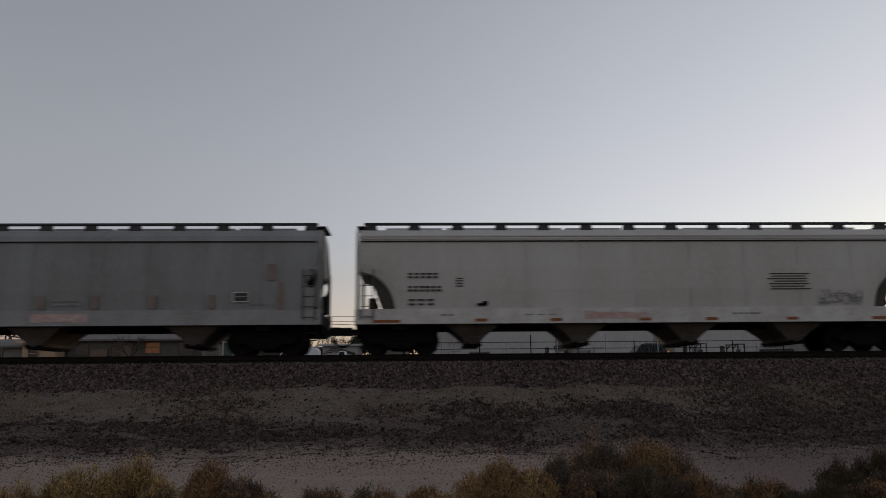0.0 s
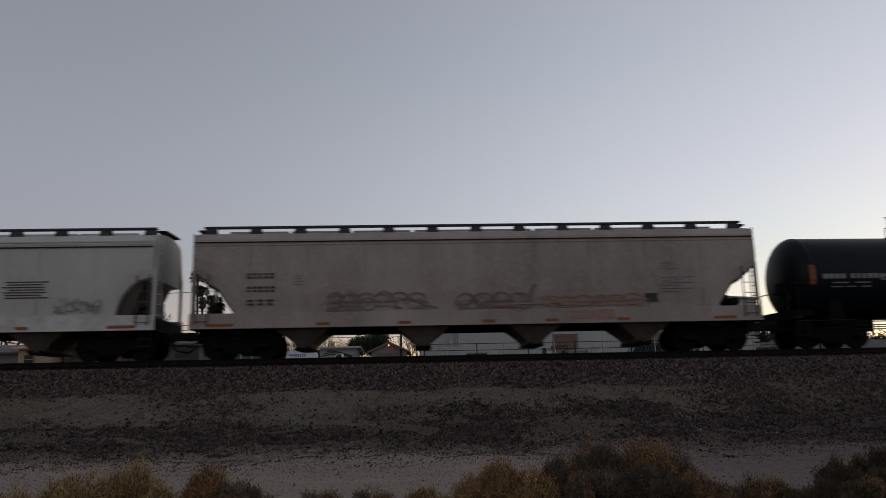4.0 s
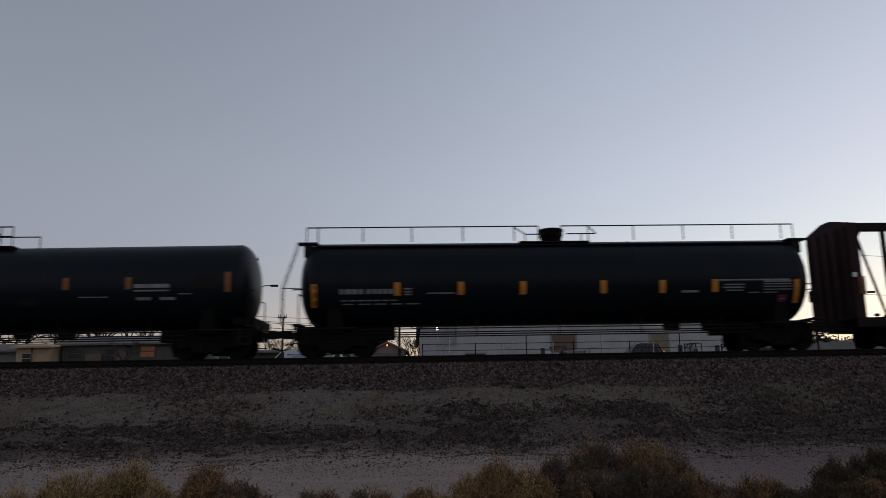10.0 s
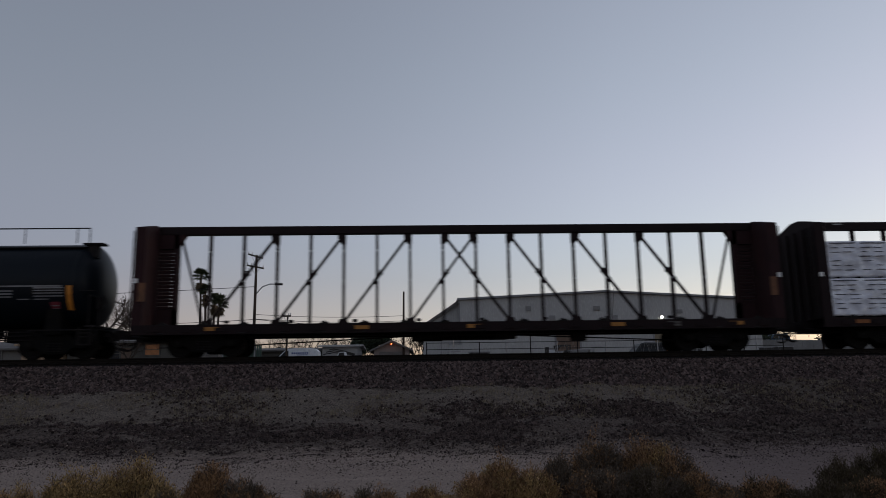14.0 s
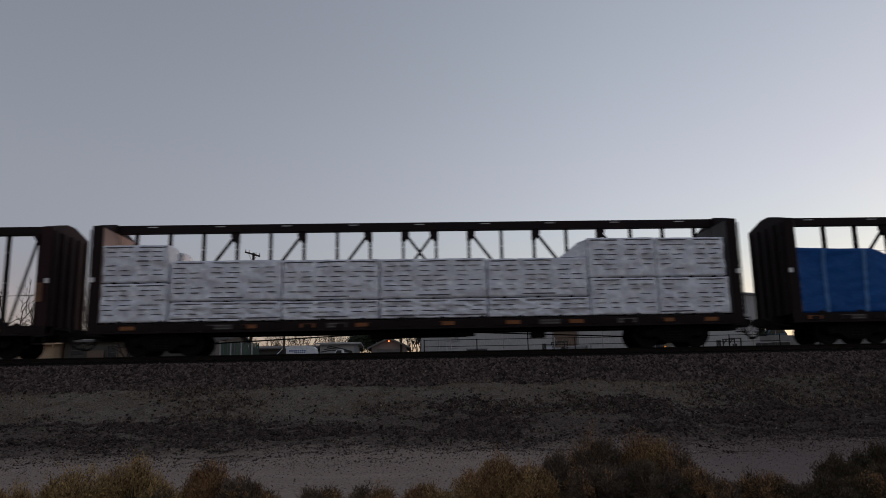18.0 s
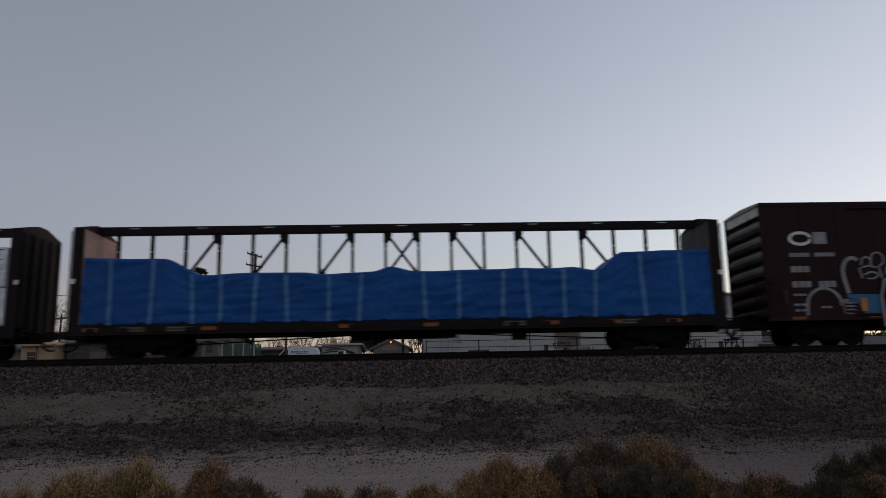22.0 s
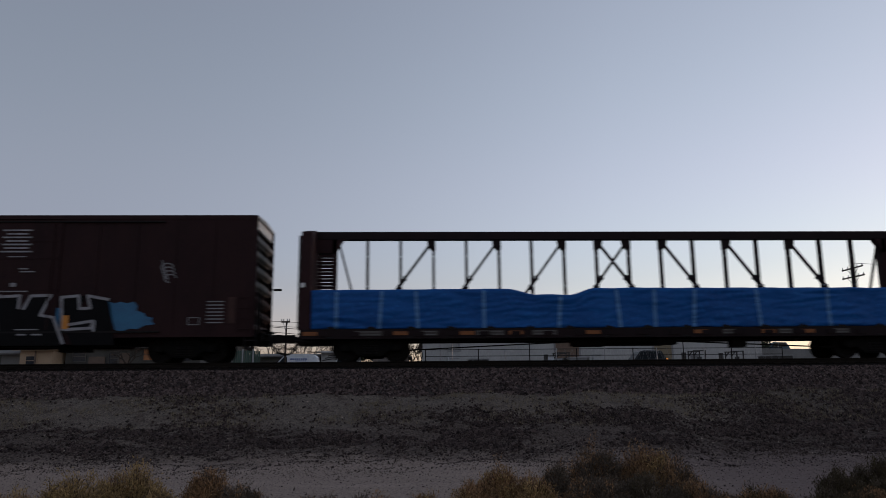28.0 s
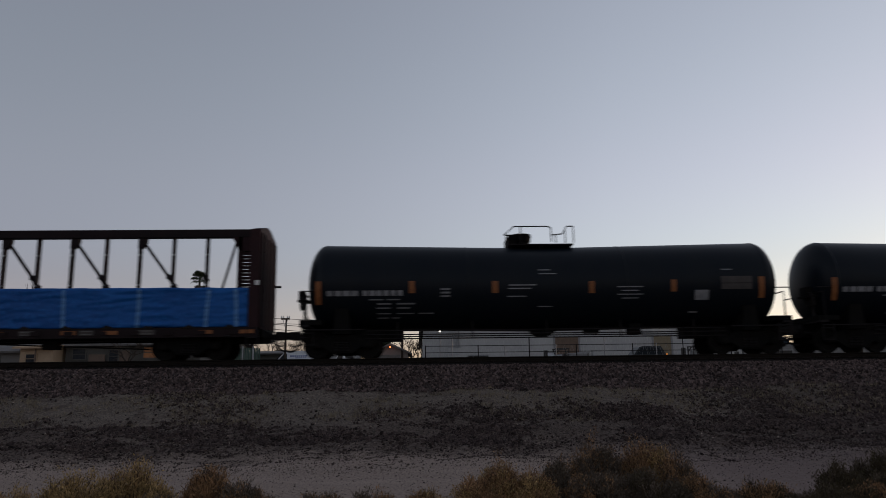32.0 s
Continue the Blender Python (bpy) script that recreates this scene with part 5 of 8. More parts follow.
def bundle(x0, x1, z0, z1, y0, y1, seed):
    """A stack of boards in a white printed wrapper; its own middle is the car's middle."""
    rnd = random.Random(seed)
    t = thing("lumber_bundle", "white-wrapped lumber bundle with dark printed marks on the flat car", "lumber bundle", "wrapped lumber bundles")
    bm = BM()
    nx, nz = 60, 18
    front = y0 if abs(y0) > abs(y1) else y1
    sgn = -1 if front < 0 else 1

    def bulge(u, w):
        x = x0 + u * (x1 - x0)
        return 0.055 * noise.noise((x * 1.1, w * 2, seed * 1.7)) + 0.045 * noise.noise((x * 3.2 + w * 3, w * 4 - x, seed * 2.3)) + 0.085 * (0.2 - abs(noise.noise((x * 1.6 + w * 2.2, w * 2.5 - x * 0.8, seed * 3.1)))) + 0.012 * noise.noise((x * 7, w * 9, seed))

    def pt(u, v, w):
        x = x0 + (x1 - x0) * u + 0.012 * noise.noise((seed, v * 3, w * 4)) * (1 if u > 0.5 else -1)
        y = y0 + (y1 - y0) * v
        z = z0 + (z1 - z0) * w
        if w > 0.9:
            z += 0.015 * noise.noise((x * 2.2, y * 2, seed))
        r = 0.03
        if u < 0.001 or u > 0.999:
            if v < 0.001 or v > 0.999:
                x += r if u < 0.5 else -r
        y += sgn * bulge(u, w) if (v < 0.001 or v > 0.999) else 0
        return Vector((x, y, z))

    ring_path = []
    for i in range(nx + 1):
        ring_path.append((i / nx, 0.0))
    for i in range(1, 5):
        ring_path.append((1.0, i / 4))
    for i in range(nx - 1, -1, -1):
        ring_path.append((i / nx, 1.0))
    for i in range(3, 0, -1):
        ring_path.append((0.0, i / 4))
    loft(bm, [[pt(u, v, k / nz) for u, v in ring_path] for k in range(nz + 1)])
    part("wrapper", bm, M["lumber_wrap"], t, "wrinkled white plastic wrapper", smooth=True)
    if sgn < 0:
        bm = BM()
        rows = max(3, round((z1 - z0) / 0.165))
        cols = max(1, round((x1 - x0) / 1.22))
        for r in range(rows):
            w0 = (r + 0.55) / rows
            z = z0 + w0 * (z1 - z0)
            for c in range(cols):
                cx = x0 + (c + 0.5) * (x1 - x0) / cols
                edge = r in (0, rows - 1)
                for q in ((0.0,) if edge else (-0.26, 0.24)):
                    w = (1.16 if r == 0 else rnd.uniform(0.88, 1.0)) if edge else rnd.uniform(0.24, 0.44)
                    cxx = cx + q + rnd.uniform(-0.08, 0.08) * (0.3 if edge else 1)
                    if rnd.random() < (0.93 if edge else 0.88) and x0 + 0.05 < cxx - w / 2 and cxx + w / 2 < x1 - 0.05:
                        tilt = rnd.uniform(-0.012, 0.012)
                        hgt = rnd.uniform(0.032, 0.042) if edge else rnd.uniform(0.020, 0.034)
                        steps = 7 if edge else 3
                        for k in range(steps):
                            xa, xb = cxx - w / 2 + w * k / steps, cxx - w / 2 + w * (k + 1) / steps
                            ya, yb = [y0 - bulge((xx - x0) / (x1 - x0), w0) - 0.012 for xx in (xa, xb)]
                            bar(bm, (xa, ya, z + tilt * (k / steps - 0.5)), (xb, yb, z + tilt * ((k + 1) / steps - 0.5)), hgt, 0.012)
        tagged(part("printed_pattern", bm, M["print_dark"], t, "dark printed dashes"), kind="stuff")
    n = 3
    for i in range(n):
        x = x0 + (i + 0.5) * (x1 - x0) / n
        bm = BM()
        box(bm, x - 0.05, x + 0.05, min(y0, y1) + 0.02, max(y0, y1) - 0.02, z0 - 0.05, z0 + 0.004)
        part("dunnage", bm, M["tie_wood"], t)
    return t


seed = 100
for y0, y1 in ((-1.38, -0.27), (0.27, 1.38)):
    for x0, x1, z0, z1 in ((-11.0, -8.72, 1.14, 2.47), (-11.0, -8.72, 2.53, 3.82),
                           (-8.66, -4.81, 1.14, 1.80), (-4.80, -1.44, 1.14, 1.78), (-1.41, 2.34, 1.14, 1.79), (2.35, 5.965, 1.14, 1.78),
                           (-8.66, -4.81, 1.85, 3.24), (-4.80, -1.44, 1.84, 3.22), (-1.43, 2.34, 1.84, 3.21), (2.35, 5.92, 1.84, 3.18),
                           (5.98, 8.38, 1.14, 2.43), (8.40, 10.95, 1.14, 2.42), (5.94, 8.38, 2.48, 3.88), (8.39, 10.90, 2.48, 3.86)):
        seed += 1
        b = bundle(x0, x1, z0, z1, y0, y1, seed)
        TRAIN.append((b, 116.15))
        if x0 == 5.94:
            bm = BM()
            prism(bm, [(4.95, 3.22), (5.30, 3.48), (5.62, 3.74), (5.95, 3.86), (5.95, 3.22)], min(y0, y1) + 0.12, max(y0, y1) - 0.1)
            part("wrapper_flap", bm, M["lumber_wrap"], b, "slanting loose end of the wrapper", bevel=0.02)


def tarp_fold(x, w, seed):
    long = 0.085 * noise.noise((x * 0.7 + w * 0.8, w * 1.3, seed))
    slant = 0.022 * noise.noise((x * 2.2 - w * 3.0, w * 4.5 + x * 0.6, seed + 5))
    crease = 0.060 * (abs(noise.noise((x * 0.7 + w * 2.4, w * 6 - x * 0.6, seed + 9))) - 0.25)
    swag = 0.030 * math.sin(26 * w + 2.2 * noise.noise((x * 0.8, 2, seed))) * max(0.0, noise.noise((x * 0.45, 5.0, seed + 3)) - 0.05) * (1 - w) * 2.0
    return long + slant + crease + swag


def tarped(profile, straps, seed, label, x_end=11.0):
    """A load under a blue tarpaulin: profile (x, top z), one cover for each side of the beam."""
    for s in (-1, 1):
        t = thing("tarped_load", label, "tarped load", "blue-tarped loads")

        def top(x):
            for (a, za), (b, zb) in zip(profile, profile[1:]):
                if x <= b:
                    return za + (zb - za) * smoothstep(a, b, x)
            return profile[-1][1]

        bm = BM()
        rings = []
        n = 330
        for i in range(n + 1):
            x = -x_end + 2 * x_end * i / n
            zt = top(x) + 0.02 * noise.noise((x * 0.9, seed, s))
            ring = []
            for k in range(33):
                w = k / 32
                z = 1.10 + (zt - 0.06 - 1.10) * w
                fold = tarp_fold(x, w, seed)
                hang = 0.012 * math.sin(x * 9 + 3 * noise.noise((x, 0, seed))) * (1 - w) ** 3
                ring.append((x, s * (1.37 + fold + hang), z + (0.03 * noise.noise((x * 2.0, 3, seed)) if k == 0 else 0)))
            for y in (1.30, 1.0, 0.65, 0.27):
                ring.append((x, s * y, zt + 0.02 * noise.noise((x * 1.4, y * 3, seed))))
            ring.append((x, s * 0.27, 1.10))
            rings.append(ring)
        loft(bm, rings)
        part("tarpaulin", bm, M["tarp_blue"], t, "creased bright blue tarpaulin", smooth=True)
        if s < 0:
            for q, sx in enumerate(straps):
                zt = top(sx) - 0.03
                bm = BM()
                lean = 0.09 * math.sin(q * 2.1)
                rows = []
                for k in range(33):
                    w = k / 32
                    z = 1.10 + (zt - 0.04 - 1.10) * w
                    x = sx + lean * (w - 0.5)
                    fold = tarp_fold(x, w, seed)
                    rows.append([(x - 0.065, -1.37 - fold - 0.026, z), (x + 0.065, -1.37 - fold - 0.026, z), (x + 0.065, -1.37 - fold + 0.0, z), (x - 0.065, -1.37 - fold + 0.0, z)])
                loft(bm, rows)
                part("seam_band", bm, M["strap_blue"], t, "paler blue taped seam", smooth=False)
        TRAIN.append((t, None))
    return t


n0 = len(TRAIN)
tarped([(-11.2, 3.44), (-8.3, 3.40), (-6.9, 2.80), (-5.2, 2.85), (-3.5, 2.84), (-2.7, 2.76), (-1.0, 2.84), (-0.4, 3.0), (0.5, 2.82), (3.0, 2.86), (6.0, 2.88), (6.9, 2.78), (7.9, 3.42), (11.2, 3.46)],
       (-10.04, -8.6, -7.23, -6.24, -5.08, -3.99, -2.53, -1.44, 0.8, 2.0, 3.55, 4.4, 5.7, 6.81, 8.5, 9.9), 3.3, "lumber load under a creased bright blue tarpaulin, high at both ends")
for i in range(n0, len(TRAIN)):
    TRAIN[i] = (TRAIN[i][0], 140.65)
n0 = len(TRAIN)
tarped([(-11.2, 2.46), (-4.2, 2.48), (-3.1, 2.28), (-2.0, 2.26), (-1.0, 2.50), (7.0, 2.48), (11.2, 2.46)],
       (-10.12, -8.59, -7.33, -4.99, -2.33, -0.25, 1.04, 2.44, 4.74, 7.27, 9.61, 10.6), 8.1, "low load under a bright blue tarpaulin with paler seams", 11.0)
for i in range(n0, len(TRAIN)):
    TRAIN[i] = (TRAIN[i][0], 185.2)

# ---- boxcar ----


def boxcar():
    L, H, T = 18.8, 9.4, 5.1
    car = thing("boxcar", "dark brown boxcar with white stencils and black block-letter graffiti", "boxcar", CARS)
    brown = M["box_brown"]
    Y = 1.5
    bm = BM()
    box(bm, -H + 0.14, H - 0.14, -Y + 0.02, Y - 0.02, 0.98, T - 0.05)
    part("body", bm, brown, car)
    for s in (-1, 1):
        # side sheets between posts
        n = 14
        for i in range(n):
            x0 = -H + 0.10 + i * (L - 0.2) / n
            if -3.3 < x0 + 0.65 < 3.3 and s < 0:
                continue
            bm = BM()
            box(bm, x0 + 0.012, x0 + (L - 0.2) / n - 0.012, min(s * (Y - 0.02), s * (Y + 0.004)), max(s * (Y - 0.02), s * (Y + 0.004)), 1.0, T - 0.12)
            part("side_panel", bm, brown, car)
        bm = BM()
        box(bm, -H, H, min(s * (Y - 0.04), s * (Y + 0.02)), max(s * (Y - 0.04), s * (Y + 0.02)), T - 0.14, T)
        part("roof_rail", bm, brown, car)
        bm = BM()
        box(bm, -H, H, min(s * (Y - 0.06), s * (Y + 0.015)), max(s * (Y - 0.06), s * (Y + 0.015)), 0.84, 1.02)
        prism(bm, [(-4.8, 0.84), (-4.2, 0.62), (4.2, 0.62), (4.8, 0.84)], min(s * (Y - 0.06), s * (Y - 0.0)), max(s * (Y - 0.06), s * Y))
        part("side_sill", bm, brown, car)
    for x0, x1 in ((-2.75, -0.05), (0.0, 2.70)):
        bm = BM()
        box(bm, x0, x1, -Y - 0.05, -Y, 1.05, T - 0.26)
        door = part("plug_door", bm, brown, car, "brown sliding plug door")
        bm = BM()
        for z in (1.75, 2.5, 3.6, 4.2):
            box(bm, x0 + 0.03, x1 - 0.03, -Y - 0.07, -Y - 0.045, z - 0.05, z + 0.05)
        part("door_rib", bm, brown, door)
        for x in (x0 + 0.25, x1 - 0.25):
            bm = BM()
            tube(bm, (x, -Y - 0.09, 1.1), (x, -Y - 0.09, T - 0.3), 0.025, 6)
            part("lock_bar", bm, brown, door)
    bm = BM()
    box(bm, -6.2, 6.2, -Y - 0.09, -Y - 0.02, T - 0.27, T - 0.22)
    box(bm, -6.2, 6.2, -Y - 0.09, -Y - 0.02, 1.0, 1.06)
    part("door_track", bm, M["dark_steel"], car)
    bm = BM()
    sec = [(-Y - 0.02, T - 0.02), (-Y + 0.3, T + 0.02), (0, T + 0.08), (Y - 0.3, T + 0.02), (Y + 0.02, T - 0.02), (Y, T - 0.08), (-Y, T - 0.08)]
    loft(bm, [[(x, y, z) for y, z in sec] for x in (-H, H)])
    part("roof", bm, M["old_grey_paint"], car, "galvanised grey roof")
    for e in (-1, 1):
        # pressed end in two sheets: the upper one pale, the lower one dark rust-brown; four wide ribs on each and a
        # smooth band under the roof
        for z0, z1, ribs, mat, label in ((1.0, 2.50, 3, M["rust_brown"], "ribbed dark rust-brown lower car end"), (2.50, T - 0.42, 4, M["end_paint"], "ribbed pale metal car end")):
            bm = BM()
            rows = []
            m = 12 * ribs
            for k in range(m + 1):
                q = k * ribs / m % 1.0
                rows.append((z0 + (z1 - z0) * k / m, 0.13 * smoothstep(0.0, 0.22, q) * (1 - smoothstep(0.42, 0.62, q))))
            rings = [[(e * (H - 0.14 + d), y, z) for z, d in rows] + [(e * (H - 0.3), y, z1), (e * (H - 0.3), y, z0)] for y in (-Y + 0.05, Y - 0.05)]
            loft(bm, rings)
            part("corrugated_end", bm, mat, car, label)
        bm = BM()
        box(bm, *sorted((e * (H - 0.3), e * (H - 0.06))), -Y + 0.05, Y - 0.05, T - 0.42, T - 0.09)
        part("end_band", bm, M["sill_paint"], car, "smooth pale band under the roof")
        for s in (-1, 1):
            bm = BM()
            box(bm, min(e * (H - 0.16), e * H), max(e * (H - 0.16), e * H), s * (Y - 0.03) - 0.04, s * (Y - 0.03) + 0.04, 0.9, T)
            part("corner_post", bm, brown, car)
        ladder(car, e * (H - 0.35), -Y - 0.07, 1.0, 2.4, 0.42, "x", brown, "side_ladder")
        ladder(car, e * (H + 0.06), -1.1, 1.0, 2.4, 0.42, "y", M["dark_steel"], "end_ladder")
        bm = BM()
        box(bm, min(e * (H - 0.25), e * (H + 0.3)), max(e * (H - 0.25), e * (H + 0.3)), -0.35, 0.35, 0.62, 1.05)
        box(bm, min(e * (H + 0.1), e * (H + 0.3)), max(e * (H + 0.1), e * (H + 0.3)), -0.8, 0.8, 1.1, 1.14)
        part("draft_gear_box", bm, M["black_steel"], car)
    bm = BM()
    box(bm, -H + 0.2, H - 0.2, -0.3, 0.3, 0.62, 0.98)
    for e in (-1, 1):
        box(bm, e * 6.95 - 0.3, e * 6.95 + 0.3, -1.35, 1.35, 0.80, 0.98)
    box(bm, 2.6, 3.6, -0.9, -0.4, 0.40, 0.84)
    tube(bm, (-1.6, -0.6, 0.6), (-0.4, -0.6, 0.6), 0.18, 10)
    part("underframe", bm, M["black_steel"], car)
    F = -Y - 0.006
    # logo as two plain shapes, writing as bars
    bm = BM()
    stroke(bm, arc(-8.0, 3.77, 0.38, 0.21, 0, 360, 16), 0.105, F)
    part("logo", bm, M["white_paint"], car, "white oval half of a plain emblem")
    bm = BM()
    box(bm, -7.52, -7.04, F - 0.012, F + 0.002, 3.56, 4.0)
    part("logo", bm, M["graffiti_silver"], car, "pale square half of a plain emblem")
    txt = words(-8.45, 3.18, 0.75, 0.14, 4, 61, 0.12) + words(-7.55, 3.18, 0.75, 0.14, 4, 62, 0.12) + words(-8.45, 2.66, 0.7, 0.22, 3, 63, 0.15) + words(-8.45, 2.12, 0.7, 0.22, 3, 64, 0.15) + words(-7.5, 2.12, 0.65, 0.22, 3, 65, 0.15) + words(-8.45, 1.75, 0.5, 0.08, 3, 66) + words(-8.45, 1.4, 0.45, 0.08, 2, 67) + words(-8.45, 1.2, 0.45, 0.08, 2, 68) + words(-7.5, 1.3, 0.4, 0.08, 2, 69)
    plates(car, "stencil_text", txt, F, M["graffiti_silver"], "pale stencil writing")
    FD = -Y - 0.075
    txt = [(-1.25, 4.55 - 0.125 * i, 0.95 - 0.25 * (i % 2) + 0.1 * (i > 4), 0.055) for i in range(8)] + [(1.2, 4.55 - 0.125 * i, 1.0 - 0.28 * (i % 2) + 0.1 * (i > 4), 0.055) for i in range(7)]
    txt += [(1.25, 3.62, 0.6, 0.03), (0.2, 3.18, 0.3, 0.04), (0.2, 3.08, 0.25, 0.04), (1.5, 3.2, 0.3, 0.04), (1.65, 3.1, 0.5, 0.04), (1.2, 2.65, 0.2, 0.13), (1.2, 2.42, 1.0, 0.04), (-1.3, 2.4, 1.0, 0.04), (-1.2, 3.58, 0.7, 0.03)]
    plates(car, "door_text", txt, FD, M["graffiti_silver"], "pale stencil bars on the doors")
    plates(car, "small_stencil", [(8.05, 2.05 - 0.12 * i, 0.58, 0.04) for i in range(7)] + [(7.34, 1.50, 0.40, 0.03), (7.34, 1.26, 0.40, 0.03), (7.15, 1.38, 0.03, 0.24), (7.53, 1.38, 0.03, 0.24)], F, M["stencil_grey"])
    # graffiti: five black block letters with silver outlines, blue cloud and silver scrawls
    G0 = -Y - 0.080

    def poly(name, outline, mat, label="", y=G0):
        bm2 = BM()
        prism(bm2, outline, y - 0.006, y)
        return part(name, bm2, mat, car, label)

    for cloud in ([(-6.52, 1.75), (-5.25, 1.72), (-5.22, 0.95), (-5.88, 0.97), (-6.14, 1.41), (-6.47, 1.5)],
                  [(4.42, 2.08), (4.66, 2.00), (4.84, 2.06), (5.05, 2.00), (5.30, 2.06), (5.42, 1.90), (5.40, 1.76), (5.66, 1.66), (5.72, 1.56), (5.96, 1.50), (5.92, 1.40), (6.04, 1.28), (5.70, 1.24), (5.46, 1.12), (5.20, 1.14), (4.95, 1.04), (4.72, 1.10), (4.61, 1.41)],
                  [(2.27, 1.63), (2.53, 1.91), (2.83, 1.85), (2.83, 1.13), (2.53, 1.5)]):
        poly("graffiti_cloud", cloud, M["graffiti_blue"], "bright blue sprayed cloud", F)
    letters = (
        ("G", [(-5.22, 2.18), (-5.07, 2.24), (-3.44, 2.24), (-3.37, 1.77), (-3.93, 1.74), (-3.17, 1.67), (-3.19, 0.58), (-5.25, 0.58)],
         [[(-5.29, 0.61), (-5.32, 1.67), (-5.15, 2.23), (-3.41, 2.25)], [(-3.46, 2.23), (-3.36, 1.77)], [(-4.59, 1.66), (-3.19, 1.68)], [(-3.19, 1.67), (-3.14, 0.61)], [(-4.54, 1.63), (-4.34, 1.06), (-3.75, 1.06)]]),
        ("A", [(-3.04, 2.01), (-2.9, 2.23), (-2.41, 2.22), (-2.07, 2.29), (-1.71, 2.11), (-1.39, 1.5), (-1.14, 0.58), (-3.08, 0.58)],
         [[(-3.08, 0.82), (-3.17, 1.67), (-3.03, 2.13), (-2.86, 2.23), (-2.41, 2.2)], [(-2.37, 2.07), (-2.24, 2.24), (-1.98, 2.29), (-1.75, 2.14)], [(-2.34, 1.52), (-2.14, 1.6), (-1.95, 1.5)], [(-2.39, 1.36), (-1.88, 1.36)], [(-1.71, 2.09), (-1.37, 1.41), (-1.17, 0.82)]]),
        ("N", [(-1.35, 2.23), (-0.56, 2.26), (-0.44, 1.99), (-0.12, 1.5), (-0.03, 2.23), (0.83, 2.26), (0.83, 0.82), (0.56, 0.58), (-1.05, 0.58)],
         [[(-1.39, 1.24), (-1.34, 2.21), (-0.54, 2.25), (-0.44, 1.97)], [(-0.37, 1.91), (0.15, 1.41)], [(-0.07, 2.23), (0.81, 2.27)], [(-0.03, 2.21), (0.07, 1.41)], [(-0.61, 1.07), (0.05, 0.61)]]),
        ("K", [(0.69, 2.24), (1.49, 2.28), (1.47, 1.82), (1.66, 1.82), (1.83, 2.28), (2.53, 2.28), (2.24, 1.63), (2.66, 1.54), (3.05, 0.58), (0.81, 0.58)],
         [[(0.85, 1.07), (0.69, 2.23), (1.49, 2.27), (1.47, 1.84)], [(1.64, 1.82), (1.85, 2.26), (2.54, 2.28)], [(2.51, 2.26), (2.22, 1.6), (2.66, 1.53), (3.05, 0.65)]]),
        ("Y", [(2.88, 2.23), (3.68, 2.26), (3.51, 1.84), (3.88, 1.84), (3.78, 2.28), (4.44, 2.14), (4.75, 0.58), (3.36, 0.58), (3.1, 1.11)],
         [[(2.98, 1.11), (2.88, 2.21), (3.46, 2.26)], [(3.46, 2.24), (3.51, 1.82), (3.88, 1.84), (3.76, 2.26), (4.46, 2.13)], [(3.07, 1.26), (4.0, 1.4), (3.95, 1.16), (3.07, 1.11)], [(4.03, 1.38), (4.03, 1.07)]]))
    for _, outline, lines in letters:
        ob = poly("graffiti_letter", outline, M["graffiti_black"], "black sprayed block letter with silver outline")
        for ln in lines:
            bm = BM()
            stroke(bm, ln, 0.095, G0 - 0.007)
            part("outline", bm, M["graffiti_silver"], ob)
    plates(car, "silver_drips", words(-5.0, 0.93, 1.4, 0.07, 3, 71, 0.5) + words(-3.0, 0.8, 1.5, 0.08, 4, 72, 0.5) + words(-0.8, 0.85, 1.2, 0.08, 3, 73, 0.5) + words(1.4, 0.95, 1.0, 0.05, 2, 74, 0.3) + [(1.8, 1.12, 0.8, 0.04)], G0 - 0.007, M["graffiti_silver"])
    bm = BM()
    for ln in ([(-6.43, 1.77), (-6.54, 2.26), (-6.56, 2.64), (-6.41, 2.96), (-6.18, 3.04), (-6.0, 2.96)],):
        ribbon(bm, rounded(ln), 0.13, F)
    part("silver_scrawl", bm, M["graffiti_silver"], car, "thick silver spray hook")
    for ln in ([(-5.88, 2.77), (-5.81, 3.01), (-5.63, 3.07), (-5.53, 2.96)], [(-5.53, 2.77), (-5.46, 3.13), (-5.25, 3.23), (-5.07, 3.11), (-5.07, 2.85), (-5.22, 2.75)], [(-5.88, 2.68), (-5.63, 2.75), (-5.33, 2.68)], [(-5.8, 2.43), (-5.54, 2.53), (-5.29, 2.43), (-5.46, 2.3), (-5.71, 2.3)], [(-4.99, 2.43), (-4.95, 2.7), (-4.74, 2.81), (-4.51, 2.73), (-4.44, 2.52)], [(-4.53, 2.81), (-4.4, 3.13), (-4.1, 3.24), (-3.83, 3.13), (-3.8, 2.81)], [(-4.02, 2.3), (-3.93, 2.58), (-3.64, 2.72), (-3.36, 2.58), (-3.29, 2.26)], [(-3.86, 2.3), (-3.73, 2.5), (-3.53, 2.5), (-3.44, 2.3)], [(-3.25, 2.52), (-3.04, 2.58), (-2.85, 2.46)], [(-5.97, 2.68), (-5.88, 2.3)], [(-5.25, 2.75), (-5.16, 2.3)]):
        bm = BM()
        ribbon(bm, rounded(ln), 0.055, F)
        part("silver_scrawl", bm, M["graffiti_silver"], car, "thin silver spray scrawl")
    bm = BM()
    ribbon(bm, arc(-7.35, 1.35, 0.62, 0.62, 0, 180, 14) + [(-7.98, 1.15), (-8.0, 0.95)], 0.10, F)
    part("silver_scrawl", bm, M["graffiti_silver"], car, "silver spray arch")
    bm = BM()
    ribbon(bm, [(-6.73, 1.4), (-6.4, 1.6)], 0.06, F)
